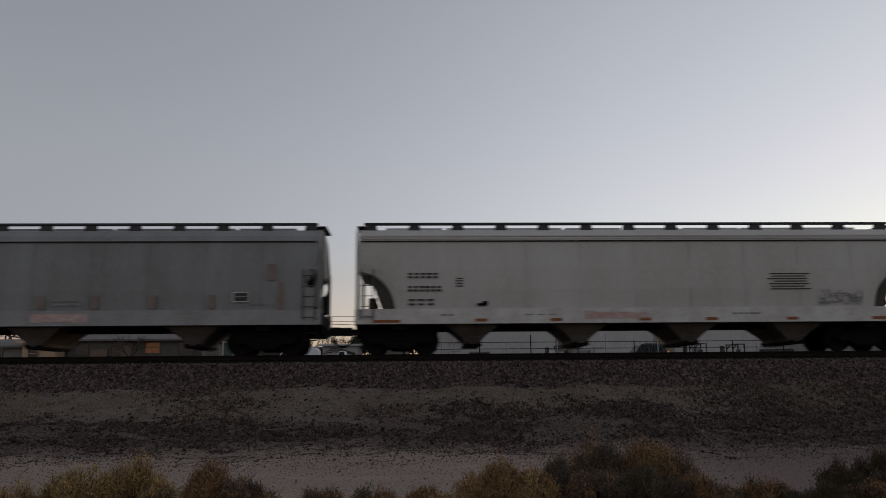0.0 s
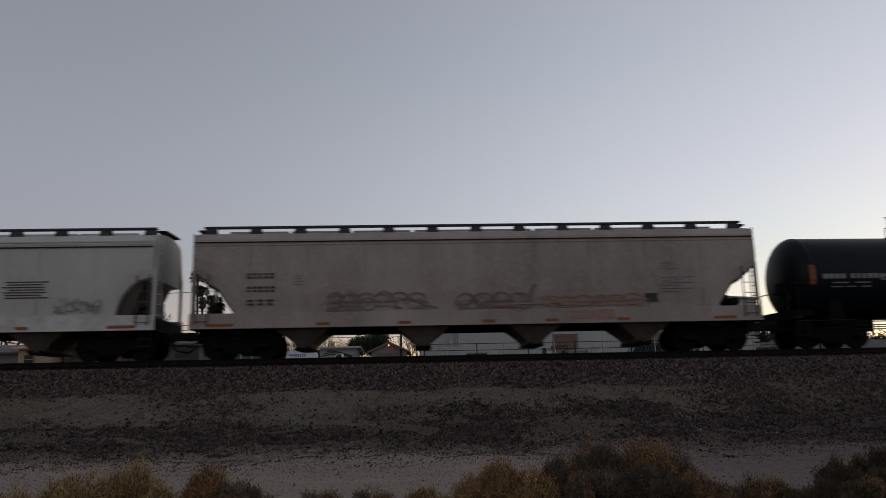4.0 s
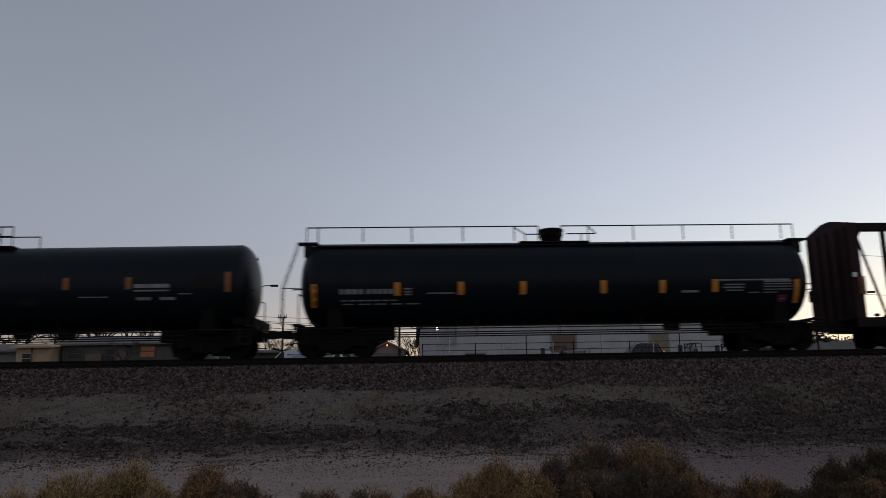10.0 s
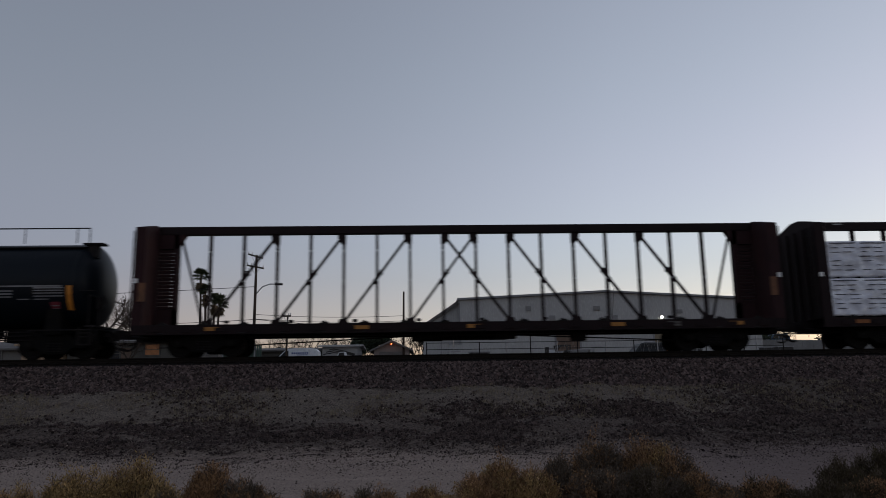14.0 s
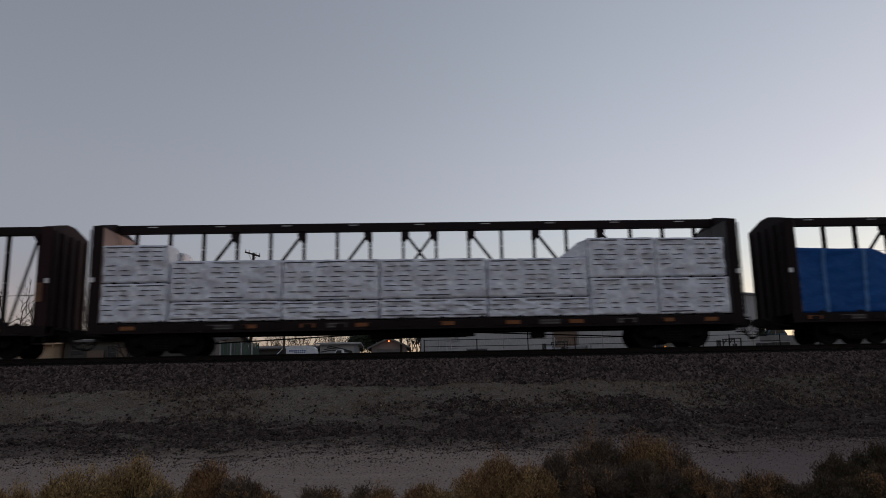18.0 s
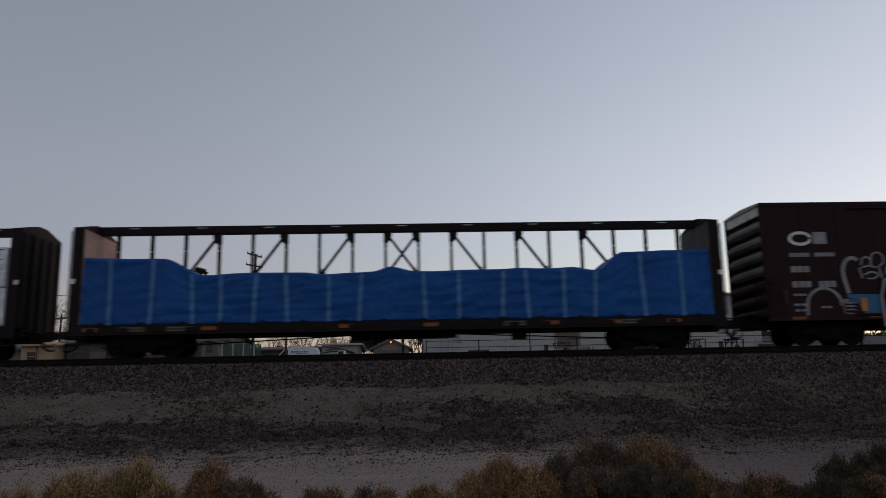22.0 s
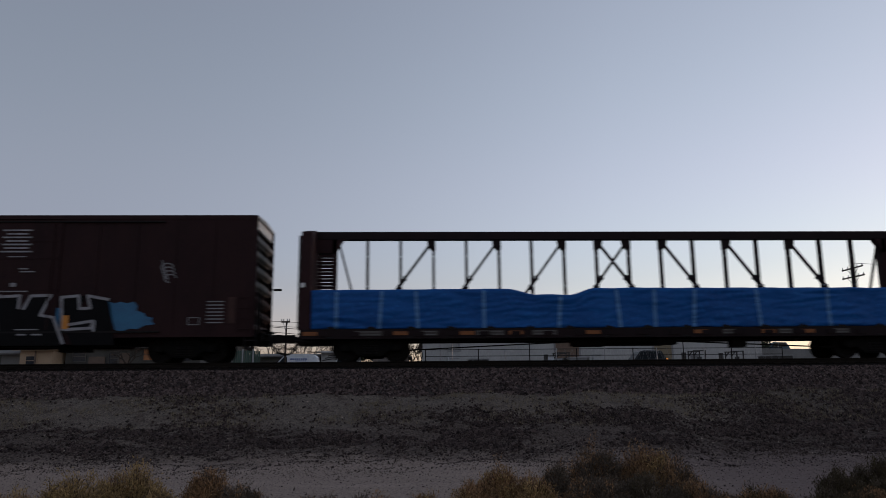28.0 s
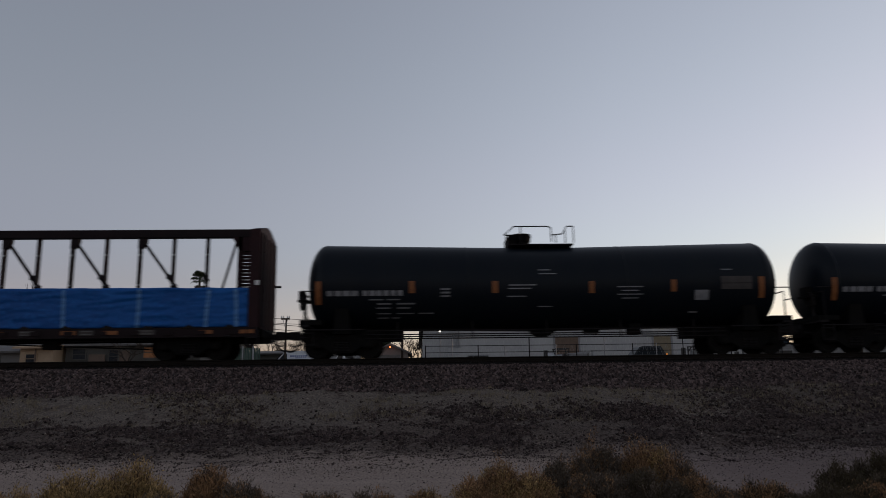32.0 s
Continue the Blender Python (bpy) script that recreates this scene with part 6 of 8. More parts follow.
    part("silver_scrawl", bm, M["graffiti_silver"], car, "short silver spray dash")
    for q in range(4):
        bm = BM()
        ribbon(bm, arc(-6.45, 1.5 - 0.12 * q, 0.24, 0.08, 20, 300), 0.03, F)
        part("silver_scrawl", bm, M["graffiti_silver"], car, "thin silver spray coil")
    bm = BM()
    for q in range(4):
        stroke(bm, arc(6.35 + 0.04 * q, 3.25 - 0.13 * q, 0.2, 0.14, 10, 260), 0.04, F)
    stroke(bm, [(6.15, 3.5), (6.4, 2.8)], 0.03, F)
    part("chalk_tag", bm, M["stencil_grey"], car)
    plates(car, "reflector", [(-5.99, 1.36, 0.20, 0.46), (-2.98, 1.34, 0.20, 0.46), (3.08, 1.36, 0.20, 0.46)], G0 - 0.016, M["reflector_orange"], "orange reflector strips")
    plates(car, "sill_reflector", [(-8.3, 0.93, 0.5, 0.10), (-5.6, 0.93, 0.4, 0.05)], -Y - 0.017, M["reflector_faded"])
    plates(car, "rust_patch", [(8.62, 1.75, 0.26, 0.9), (-8.7, 1.7, 0.12, 0.5)], F, M["rust_brown"], "dark rusty patch")
    running_gear(car, 6.95, H + 0.3)
    return car


TRAIN.append((boxcar(), 162.9))

# ---- across the track: materials ----
M["siding_grey"] = material("siding_grey", (0.375, 0.375, 0.375), 0.6, 0, (0.32, 0.32, 0.32), 0.4, 0.6, 8, 0.05, stretch=(1, 1, 0.3))
M["vent_grey"] = material("vent_grey", (0.23, 0.23, 0.235), 0.6, 0, (0.18, 0.18, 0.18), 3, 0.5)
M["siding_dark"] = material("siding_dark", (0.22, 0.22, 0.23), 0.6, 0, (0.17, 0.17, 0.18), 0.4, 0.6, 8, 0.05)
M["door_brown"] = material("door_brown", (0.15, 0.105, 0.08), 0.8, 0, (0.11, 0.078, 0.06), 2, 0.6)
M["door_tan"] = material("door_tan", (0.21, 0.175, 0.12), 0.8, 0, (0.16, 0.13, 0.09), 2, 0.6)
M["stucco_tan"] = material("stucco_tan", (0.40, 0.285, 0.19), 0.9, 0, (0.32, 0.225, 0.15), 1.0, 0.6, 20, 0.2)
M["stucco_rose"] = material("stucco_rose", (0.22, 0.18, 0.165), 0.9, 0, (0.17, 0.14, 0.125), 0.8, 0.6, 20, 0.2)
M["trailer_white"] = material("trailer_white", (0.36, 0.35, 0.345), 0.7, 0, (0.28, 0.27, 0.26), 0.8, 0.6, 20, 0.05)
M["stucco_grey"] = material("stucco_grey", (0.098, 0.092, 0.082), 0.9, 0, (0.07, 0.065, 0.058), 0.8, 0.6, 20, 0.2)
M["stucco_pale"] = material("stucco_pale", (0.17, 0.16, 0.15), 0.9, 0, (0.13, 0.122, 0.115), 0.8, 0.6, 20, 0.2)
M["roof_shingle"] = material("roof_shingle", (0.14, 0.13, 0.125), 0.9, 0, (0.09, 0.085, 0.08), 1.5, 0.6, 14, 0.3)
M["green_fence"] = material("green_fence", (0.05, 0.088, 0.068), 0.7, 0, (0.034, 0.058, 0.046), 1.5, 0.6)
M["pole_wood"] = material("pole_wood", (0.05, 0.036, 0.028), 0.9, 0, (0.03, 0.022, 0.018), 3, 0.6, 40, 0.3, stretch=(1, 1, 0.15))
M["galvanised"] = material("galvanised", (0.30, 0.30, 0.31), 0.5, 0.6, (0.2, 0.2, 0.2), 4, 0.5)
M["wire"] = material("wire", (0.02, 0.02, 0.02), 0.6)
M["bark"] = material("bark", (0.06, 0.045, 0.035), 0.95, 0, (0.035, 0.027, 0.022), 5, 0.6, 30, 0.4)
M["palm_leaf"] = material("palm_leaf", (0.035, 0.05, 0.02), 0.6, 0, (0.03, 0.035, 0.015), 2, 0.5, random_tint=0.35)
M["palm_thatch"] = material("palm_thatch", (0.10, 0.07, 0.04), 0.95, 0, (0.06, 0.045, 0.03), 3, 0.6, random_tint=0.3)
M["tree_leaf"] = material("tree_leaf", (0.03, 0.042, 0.022), 0.7, 0, (0.02, 0.03, 0.015), 2, 0.5, random_tint=0.4)
M["car_white"] = material("car_white", (0.62, 0.64, 0.68), 0.35, 0, (0.5, 0.52, 0.55), 2, 0.3, 20, 0.0)
M["car_dark"] = material("car_dark", (0.022, 0.026, 0.03), 0.3, 0, (0.018, 0.02, 0.024), 2, 0.3, 20, 0.0)
M["car_blue"] = material("car_blue", (0.05, 0.09, 0.13), 0.35, 0, (0.04, 0.07, 0.1), 2, 0.3, 20, 0.0)
M["car_glass"] = material("car_glass", (0.02, 0.024, 0.028), 0.12, 0, (0.02, 0.022, 0.026), 2, 0.3, 20, 0.0)
M["tyre"] = material("tyre", (0.015, 0.015, 0.015), 0.9)
M["machine_dark"] = material("machine_dark", (0.03, 0.03, 0.03), 0.6, 0, (0.04, 0.03, 0.025), 3, 0.6)
M["block_wall"] = material("block_wall", (0.20, 0.20, 0.20), 0.9, 0, (0.15, 0.15, 0.15), 0.8, 0.6, 12, 0.2)
M["lamp_white"] = material("lamp_white", (1.0, 0.93, 0.75), 0.4, glow=7.0)
M["lamp_orange"] = material("lamp_orange", (1.0, 0.20, 0.06), 0.4, glow=4.0)
M["window_orange"] = material("window_orange", (0.36, 0.15, 0.06), 0.4, glow=0.035)
M["tail_orange"] = material("tail_orange", (1.0, 0.34, 0.06), 0.4, glow=0.45)
M["window_trim"] = material("window_trim", (0.15, 0.145, 0.135), 0.8, 0, (0.10, 0.095, 0.09), 3, 0.5)
M["window_dark"] = material("window_dark", (0.03, 0.034, 0.04), 0.1)
M["blue_print"] = material("blue_print", (0.08, 0.12, 0.3), 0.5)


def gz(y):
    return ground_z(y)


# ---- warehouse ----


def warehouse():
    t = thing("warehouse", "large pale grey metal-sided warehouse with low gable and side lean-to", "warehouse")
    Y0, Y1 = 75.0, 118.0
    g = gz(75) - 0.3
    x0, xm, x1 = 4.26, 19.2, 35.42
    ze, zp, ze2 = 10.05, 10.72, 9.78
    bm = BM()
    prism(bm, [(x0, g), (x0, ze), (xm, zp), (x1, ze2), (x1, g)], Y0, Y1)
    part("wall", bm, M["siding_grey"], t, "ribbed grey metal siding")
    # standing ribs of the siding
    n = 62
    for i in range(n):
        x = x0 + 0.25 + i * (x1 - x0 - 0.5) / (n - 1)
        top = ze + (zp - ze) * (x - x0) / (xm - x0) if x < xm else zp + (ze2 - zp) * (x - xm) / (x1 - xm)
        bm = BM()
        box(bm, x - 0.04, x + 0.04, Y0 - 0.022, Y0 + 0.01, 4.6, top - 0.02)
        part("siding_rib", bm, M["siding_grey"], t)
    bm = BM()
    for a, b, za, zb in ((x0 - 0.25, xm, ze, zp), (xm, x1 + 0.25, zp, ze2)):
        v = [(a, za + 0.02), (b, zb + 0.02), (b, zb + 0.22), (a, za + 0.22)]
        prism(bm, v, Y0 - 0.3, Y1 + 0.3)
    part("roof", bm, M["siding_dark"], t, "dark metal roof edge")
    # lean-to
    bm = BM()
    prism(bm, [(0.6, g), (0.6, 7.45), (x0 + 0.02, 10.0), (x0 + 0.02, g)], Y0 + 1.5, Y1 - 6)
    part("lean_to", bm, M["siding_grey"], t, "lower lean-to of the same siding")
    bm = BM()
    prism(bm, [(0.2, 7.25), (x0 + 0.05, 10.0), (x0 + 0.05, 10.3), (0.2, 7.55)], Y0 + 1.1, Y1 - 5.6)
    part("roof", bm, M["roof_shingle"], t, "dark sloping lean-to roof")
    bm = BM()
    bar(bm, (x0 - 0.05, Y0 - 0.06, g), (x0 - 0.05, Y0 - 0.06, ze), 0.14, 0.1)
    part("downpipe", bm, M["siding_dark"], t)
    for a, b, mat, name in ((14.05, 16.45, "door_brown", "roller_door"), (24.2, 26.0, "door_tan", "roller_door")):
        bm = BM()
        box(bm, a, b, Y0 - 0.06, Y0 + 0.04, g, 6.55)
        d = part(name, bm, M[mat], t, "closed brown roller door" if mat == "door_brown" else "closed tan roller door")
        bm = BM()
        for k in range(10):
            box(bm, a, b, Y0 - 0.08, Y0 - 0.055, 3.4 + 0.32 * k, 3.43 + 0.32 * k)
        part("door_slat", bm, M[mat], d)
        for x in (a - 0.08, b + 0.08):
            bm = BM()
            box(bm, x - 0.09, x + 0.09, Y0 - 0.10, Y0 + 0.02, g, 6.65)
            part("door_jamb", bm, M["siding_dark"], t)
    bm = BM()
    box(bm, 24.85, 25.15, Y0 - 0.35, Y0 - 0.02, 8.05, 8.25)
    fix = part("wall_lamp", bm, M["siding_dark"], t)
    bm = BM()
    bmesh.ops.create_icosphere(bm, subdivisions=2, radius=0.16, matrix=Matrix.Translation((25.0, Y0 - 0.32, 8.08)))
    part("lamp_globe", bm, M["lamp_white"], fix, "lit white lamp")
    bm = BM()
    box(bm, 15.9, 16.5, Y0 - 0.3, Y0 - 0.02, 8.0, 8.5)
    part("vent_hood", bm, M["siding_dark"], t)
    for x, z, w, h in ((11.3, 9.14, 0.55, 0.5), (18.34, 9.10, 0.7, 0.45), (13.74, 8.17, 0.6, 0.45), (20.2, 8.1, 0.55, 0.5), (26.96, 8.68, 0.6, 0.4)):
        bm = BM()
        box(bm, x - w / 2, x + w / 2, Y0 - 0.12, Y0 - 0.025, z - h / 2, z + h / 2)
        vent = part("wall_vent", bm, M["vent_grey"], t, "grey louvred wall vent")
        bm = BM()
        for k in range(3):
            box(bm, x - w * 0.42, x + w * 0.42, Y0 - 0.15, Y0 - 0.115, z - h * 0.32 + k * h * 0.28, z - h * 0.32 + k * h * 0.28 + 0.05)
        part("louver", bm, M["siding_dark"], vent)
    bm = BM()
    tube(bm, (19.9, Y0 - 0.1, 7.8), (20.25, Y0 - 0.1, 11.1), 0.035, 6)
    part("antenna_mast", bm, M["vent_grey"], t)
    return t


warehouse()

# ---- houses ----


def window_on(t, x, z, w, h, y, glass, frame_mat):
    bm = BM()
    for a in (x - w / 2 - 0.05, x + w / 2 + 0.05):
        box(bm, a - 0.05, a + 0.05, y - 0.06, y + 0.03, z - h / 2 - 0.1, z + h / 2 + 0.1)
    for c in (z - h / 2 - 0.05, z + h / 2 + 0.05):
        box(bm, x - w / 2, x + w / 2, y - 0.06, y + 0.03, c - 0.05, c + 0.05)
    box(bm, x - w / 2, x + w / 2, y - 0.045, y + 0.02, z - 0.025, z + 0.025)
    wd = part("window", bm, frame_mat, t)
    bm = BM()
    box(bm, x - w / 2, x + w / 2, y - 0.02, y + 0.02, z - h / 2, z + h / 2)
    part("pane", bm, glass, wd)


def house(x0, x1, y0, y1, eave, ridge, wall, roof, label, gable_front=False):
    t = thing("house", label, "house")
    g = gz(y0) - 0.3
    bm = BM()
    if gable_front:
        prism(bm, [(x0, g), (x0, eave), ((x0 + x1) / 2, ridge), (x1, eave), (x1, g)], y0, y1)
    else:
        ym = (y0 + y1) / 2
        loft(bm, [[(x, y0, g), (x, y0, eave), (x, ym, ridge), (x, y1, eave), (x, y1, g)] for x in (x0, x1)])
    part("wall", bm, wall, t)
    bm = BM()
    if gable_front:
        xm = (x0 + x1) / 2
        k = (ridge - eave) / (xm - x0)
        prism(bm, [(x0 - 0.4, eave - 0.4 * k), (xm, ridge), (x1 + 0.4, eave - 0.4 * k), (x1 + 0.4, eave - 0.4 * k + 0.16), (xm, ridge + 0.18), (x0 - 0.4, eave - 0.4 * k + 0.16)], y0 - 0.4, y1 + 0.3)
    else:
        ym = (y0 + y1) / 2
        k = (ridge - eave) / (ym - y0)
        loft(bm, [[(x, y0 - 0.5, eave - 0.5 * k), (x, ym, ridge), (x, y1 + 0.5, eave - 0.5 * k), (x, y1 + 0.5, eave - 0.5 * k + 0.15), (x, ym, ridge + 0.17), (x, y0 - 0.5, eave - 0.5 * k + 0.15)] for x in (x0 - 0.4, x1 + 0.4)])
    part("roof", bm, roof, t)
    return t


h = house(-31.8, -29.2, 60.5, 64.5, 5.15, 5.35, M["stucco_tan"], M["stucco_tan"], "small tan stucco outbuilding catching the warm glow")
window_on(h, -30.9, 4.3, 0.8, 0.7, 60.5, M["window_dark"], M["stucco_tan"])
bm = BM()
bar(bm, (-30.55, 60.4, 3.0), (-30.55, 60.4, 5.1), 0.10, 0.08)
part("downpipe", bm, M["door_brown"], h)
h = house(-33.8, -32.0, 61.5, 64.5, 4.95, 5.3, M["stucco_pale"], M["roof_shingle"], "small pale shed beside the tan outbuilding")
h = house(-28.9, -15.75, 62, 70, 5.42, 6.1, M["stucco_grey"], M["roof_shingle"], "long low grey house with dark windows and shingle roof")
window_on(h, -19.3, 4.72, 1.15, 0.9, 62, M["window_dark"], M["stucco_grey"])
window_on(h, -22.0, 4.78, 1.15, 0.85, 62, M["window_orange"], M["stucco_grey"])
window_on(h, -25.0, 4.5, 0.7, 1.0, 62, M["window_dark"], M["stucco_grey"])
window_on(h, -27.8, 4.7, 1.0, 0.8, 62, M["window_dark"], M["stucco_grey"])
bm = BM()
box(bm, -24.5, -23.7, 61.93, 62.0, 3.0, 4.95)
part("door", bm, M["door_brown"], h, "brown front door")
bm = BM()
box(bm, -26.9, -25.6, 61.7, 61.8, 3.0, 4.65)
part("gate_panel", bm, M["door_brown"], h, "reddish wooden panel")
h = house(-17.5, -16.2, 60.5, 69, 5.15, 5.28, M["stucco_pale"], M["roof_shingle"], "narrow pale gabled porch end with shingle roof", True)
window_on(h, -16.85, 4.7, 0.5, 0.8, 60.5, M["window_dark"], M["window_trim"])
h = house(-4.2, -0.9, 70, 78, 4.88, 5.62, M["stucco_rose"], M["roof_shingle"], "small gabled garage with a lit orange lamp", True)
bm = BM()
box(bm, -3.7, -1.6, 69.93, 70.0, 3.0, 4.72)
part("garage_door", bm, M["roof_shingle"], h, "dark garage door")
bm = BM()
tube(bm, (-2.55, 69.75, 5.42), (-2.55, 70.02, 5.46), 0.05, 8)
fix = part("wall_lamp", bm, M["roof_shingle"], h)
bm = BM()
bmesh.ops.create_icosphere(bm, subdivisions=2, radius=0.07, matrix=Matrix.Translation((-2.55, 69.55, 5.42)))
part("lamp_globe", bm, M["lamp_orange"], fix, "lit orange lamp")
h = house(-9.3, -6.0, 72, 79, 5.35, 5.55, M["trailer_white"], M["trailer_white"], "pale flat-roofed trailer home with dark swooping stripes")
for k, lift in enumerate((0.0, 0.22, 0.44)):
    bm = BM()
    stroke(bm, [(-9.2 + 0.3 * k, 4.62 + lift), (-8.2, 4.78 + lift * 0.8), (-7.2, 4.70 + lift * 0.5), (-6.2, 4.50 + lift * 0.3)], 0.10, 71.99)
    part("stripe", bm, M["machine_dark"], h, "dark swooping stripe")

h = house(-18.5, -9.6, 73, 80, 5.05, 5.35, M["stucco_grey"], M["roof_shingle"], "low dark grey house behind the green fence")
window_on(h, -12.2, 4.4, 0.9, 0.7, 73, M["window_dark"], M["stucco_grey"])
h = house(-44.0, -34.5, 66, 74, 5.3, 5.9, M["stucco_grey"], M["roof_shingle"], "low dark house at the edge of the yard")
window_on(h, -37.0, 4.7, 1.1, 0.8, 66, M["window_dark"], M["window_trim"])

# ---- fences ----


def board_fence(x0, x1, y, z1, mat, label, n):
    t = thing("fence", label, "fence")
    w = (x1 - x0) / n
    for i in range(n):
        bm = BM()
        box(bm, x0 + i * w + 0.015, x0 + (i + 1) * w - 0.015, y, y + 0.04, gz(y) - 0.1, z1 + 0.03 * math.sin(i * 2.3))
        part("board", bm, mat, t)
    for i in range(0, n + 1, 6):
        bm = BM()
        box(bm, x0 + i * w - 0.06, x0 + i * w + 0.06, y - 0.06, y, gz(y) - 0.1, z1 + 0.12)
        part("post", bm, M["galvanised"], t)


board_fence(-15.7, -12.6, 60, 4.95, M["green_fence"], "green board fence with steel posts", 22)


def pipe_fence(x0, x1, y, lows, step, label):
    t = thing("fence", label, "fence")
    n = int((x1 - x0) / step)
    rnd = random.Random(5)
    for i in range(n + 1):
        x = x0 + i * step + rnd.uniform(-0.2, 0.2)
        bm = BM()
        tube(bm, (x, y, gz(y) - 0.1), (x, y, max(lows) + (0.5 if i % 3 == 1 else 0.05)), 0.035, 6)
        part("post", bm, M["galvanised"] if i % 2 else M["dark_steel"], t)
    for z in lows:
        bm = BM()
        tube(bm, (x0, y, z), (x1, y, z), 0.024, 6)
        part("rail", bm, M["dark_steel"], t)
    # woven mesh
    bm = BM()
    zt, zb = max(lows), gz(y)
    m = int((x1 - x0) / 0.5)
    for i in range(m):
        x = x0 + i * 0.5
        bar(bm, (x, y, zb), (x + 0.5, y, zt), 0.006, 0.006)
        bar(bm, (x + 0.5, y, zb), (x, y, zt), 0.006, 0.006)
    tagged(part("wire_mesh", bm, M["galvanised"], t), kind="stuff")


pipe_fence(0.5, 25.0, 50, (3.92, 4.36), 1.75, "dark pipe rail fence with thin wire mesh")
pipe_fence(38.0, 62.0, 82, (5.1, 5.9), 2.5, "dark pipe rail fence on the low wall")

wall = thing("boundary_wall", "long low grey block wall", "wall")
for i in range(26):
    bm = BM()
    box(bm, 36.2 + i * 1.2, 36.2 + i * 1.2 + 1.18, 80, 80.2, gz(80) - 0.2, 5.95 - 0.022 * i)
    part("wall_panel", bm, M["block_wall"], wall)

# ---- vehicles and yard machines ----


def vehicle(name, label, x, y, length, height, width, outline, glass, paint, category, wheels):
    t = thing(name, label, category, at=pose(x, y, gz(y)))
    bm = BM()
    prism(bm, [(a * length, c * height) for a, c in outline], 0, width)
    part("body", bm, paint, t, bevel=0.03)
    for poly in glass:
        bm = BM()
        prism(bm, [(a * length, c * height) for a, c in poly], -0.012, 0.02)
        part("window", bm, M["car_glass"], t)
    for wx in wheels:
        for yy in (0.0, width - 0.2):
            bm = BM()
            rings = [[(wx * length + r * math.cos(2 * math.pi * i / 18), yy + d, 0.33 + r * math.sin(2 * math.pi * i / 18)) for i in range(18)] for d, r in ((-0.03, 0.15), (-0.03, 0.30), (0.0, 0.33), (0.2, 0.33))]
            loft(bm, rings)
            w = part("wheel", bm, M["tyre"], t)
            bm = BM()
            tube(bm, (wx * length, yy - 0.045, 0.33), (wx * length, yy - 0.02, 0.33), 0.17, 12)
            part("rim", bm, M["galvanised"], w)
    return t


van_out = [(0, 0.28), (0.0, 0.50), (0.05, 0.58), (0.16, 0.66), (0.27, 0.88), (0.36, 0.96), (0.52, 1.0), (0.80, 1.0), (0.93, 0.96), (0.98, 0.86), (1.0, 0.5), (1.0, 0.18), (0.02, 0.18)]
van_glass = [[(0.19, 0.64), (0.285, 0.86), (0.36, 0.90), (0.36, 0.64)], [(0.10, 0.60), (0.155, 0.645), (0.262, 0.855), (0.25, 0.86)]]
van = vehicle("van", "white delivery van with blue side lettering", -13.0, 66, 4.15, 2.0, 1.9, van_out, van_glass, M["car_white"], "van", (0.2, 0.8))
plates(van, "side_lettering", words(1.75, 1.56, 1.5, 0.12, 8, 91) + words(2.2, 1.40, 1.0, 0.07, 6, 92), -0.008, M["blue_print"], "blue bars of lettering")
suv_out = [(0, 0.30), (0.0, 0.52), (0.20, 0.60), (0.34, 0.95), (0.45, 1.0), (0.86, 0.98), (0.97, 0.66), (1.0, 0.5), (1.0, 0.2), (0.02, 0.2)]
suv_glass = [[(0.26, 0.64), (0.37, 0.92), (0.52, 0.93), (0.52, 0.64)], [(0.55, 0.64), (0.55, 0.93), (0.80, 0.91), (0.88, 0.66)]]
suv = vehicle("suv", "dark parked sport utility car behind the fence", 15.3, 54, 3.1, 1.75, 1.7, suv_out, suv_glass, M["car_dark"], "car", (0.2, 0.8))
bm = BM()
box(bm, 3.02, 3.13, -0.02, 0.20, 1.00, 1.16)
part("tail_light", bm, M["tail_orange"], suv, "lit orange tail light")
car2 = vehicle("suv", "dark blue car parked behind the low wall", 40.0, 84, 2.9, 1.5, 1.7, suv_out, suv_glass, M["car_blue"], "car", (0.2, 0.8))
bm = BM()
box(bm, 39.0, 44.5, 82.6, 88, gz(82.6) - 0.1, 5.35)
solid("parking_deck", bm, M["block_wall"], "raised grey concrete parking slab", "slab")
car2.matrix_basis = pose(40.1, 84, 5.35)
truck_out = [(0, 0.25), (0, 0.62), (0.14, 0.66), (0.22, 0.95), (0.38, 0.97), (0.40, 0.62), (1.0, 0.60), (1.0, 0.25)]
vehicle("pickup", "pale pickup truck with a ladder rack", -8.0, 68, 3.3, 1.75, 1.7, truck_out, [[(0.17, 0.68), (0.235, 0.92), (0.36, 0.93), (0.36, 0.68)]], M["car_white"], "pickup", (0.18, 0.8))


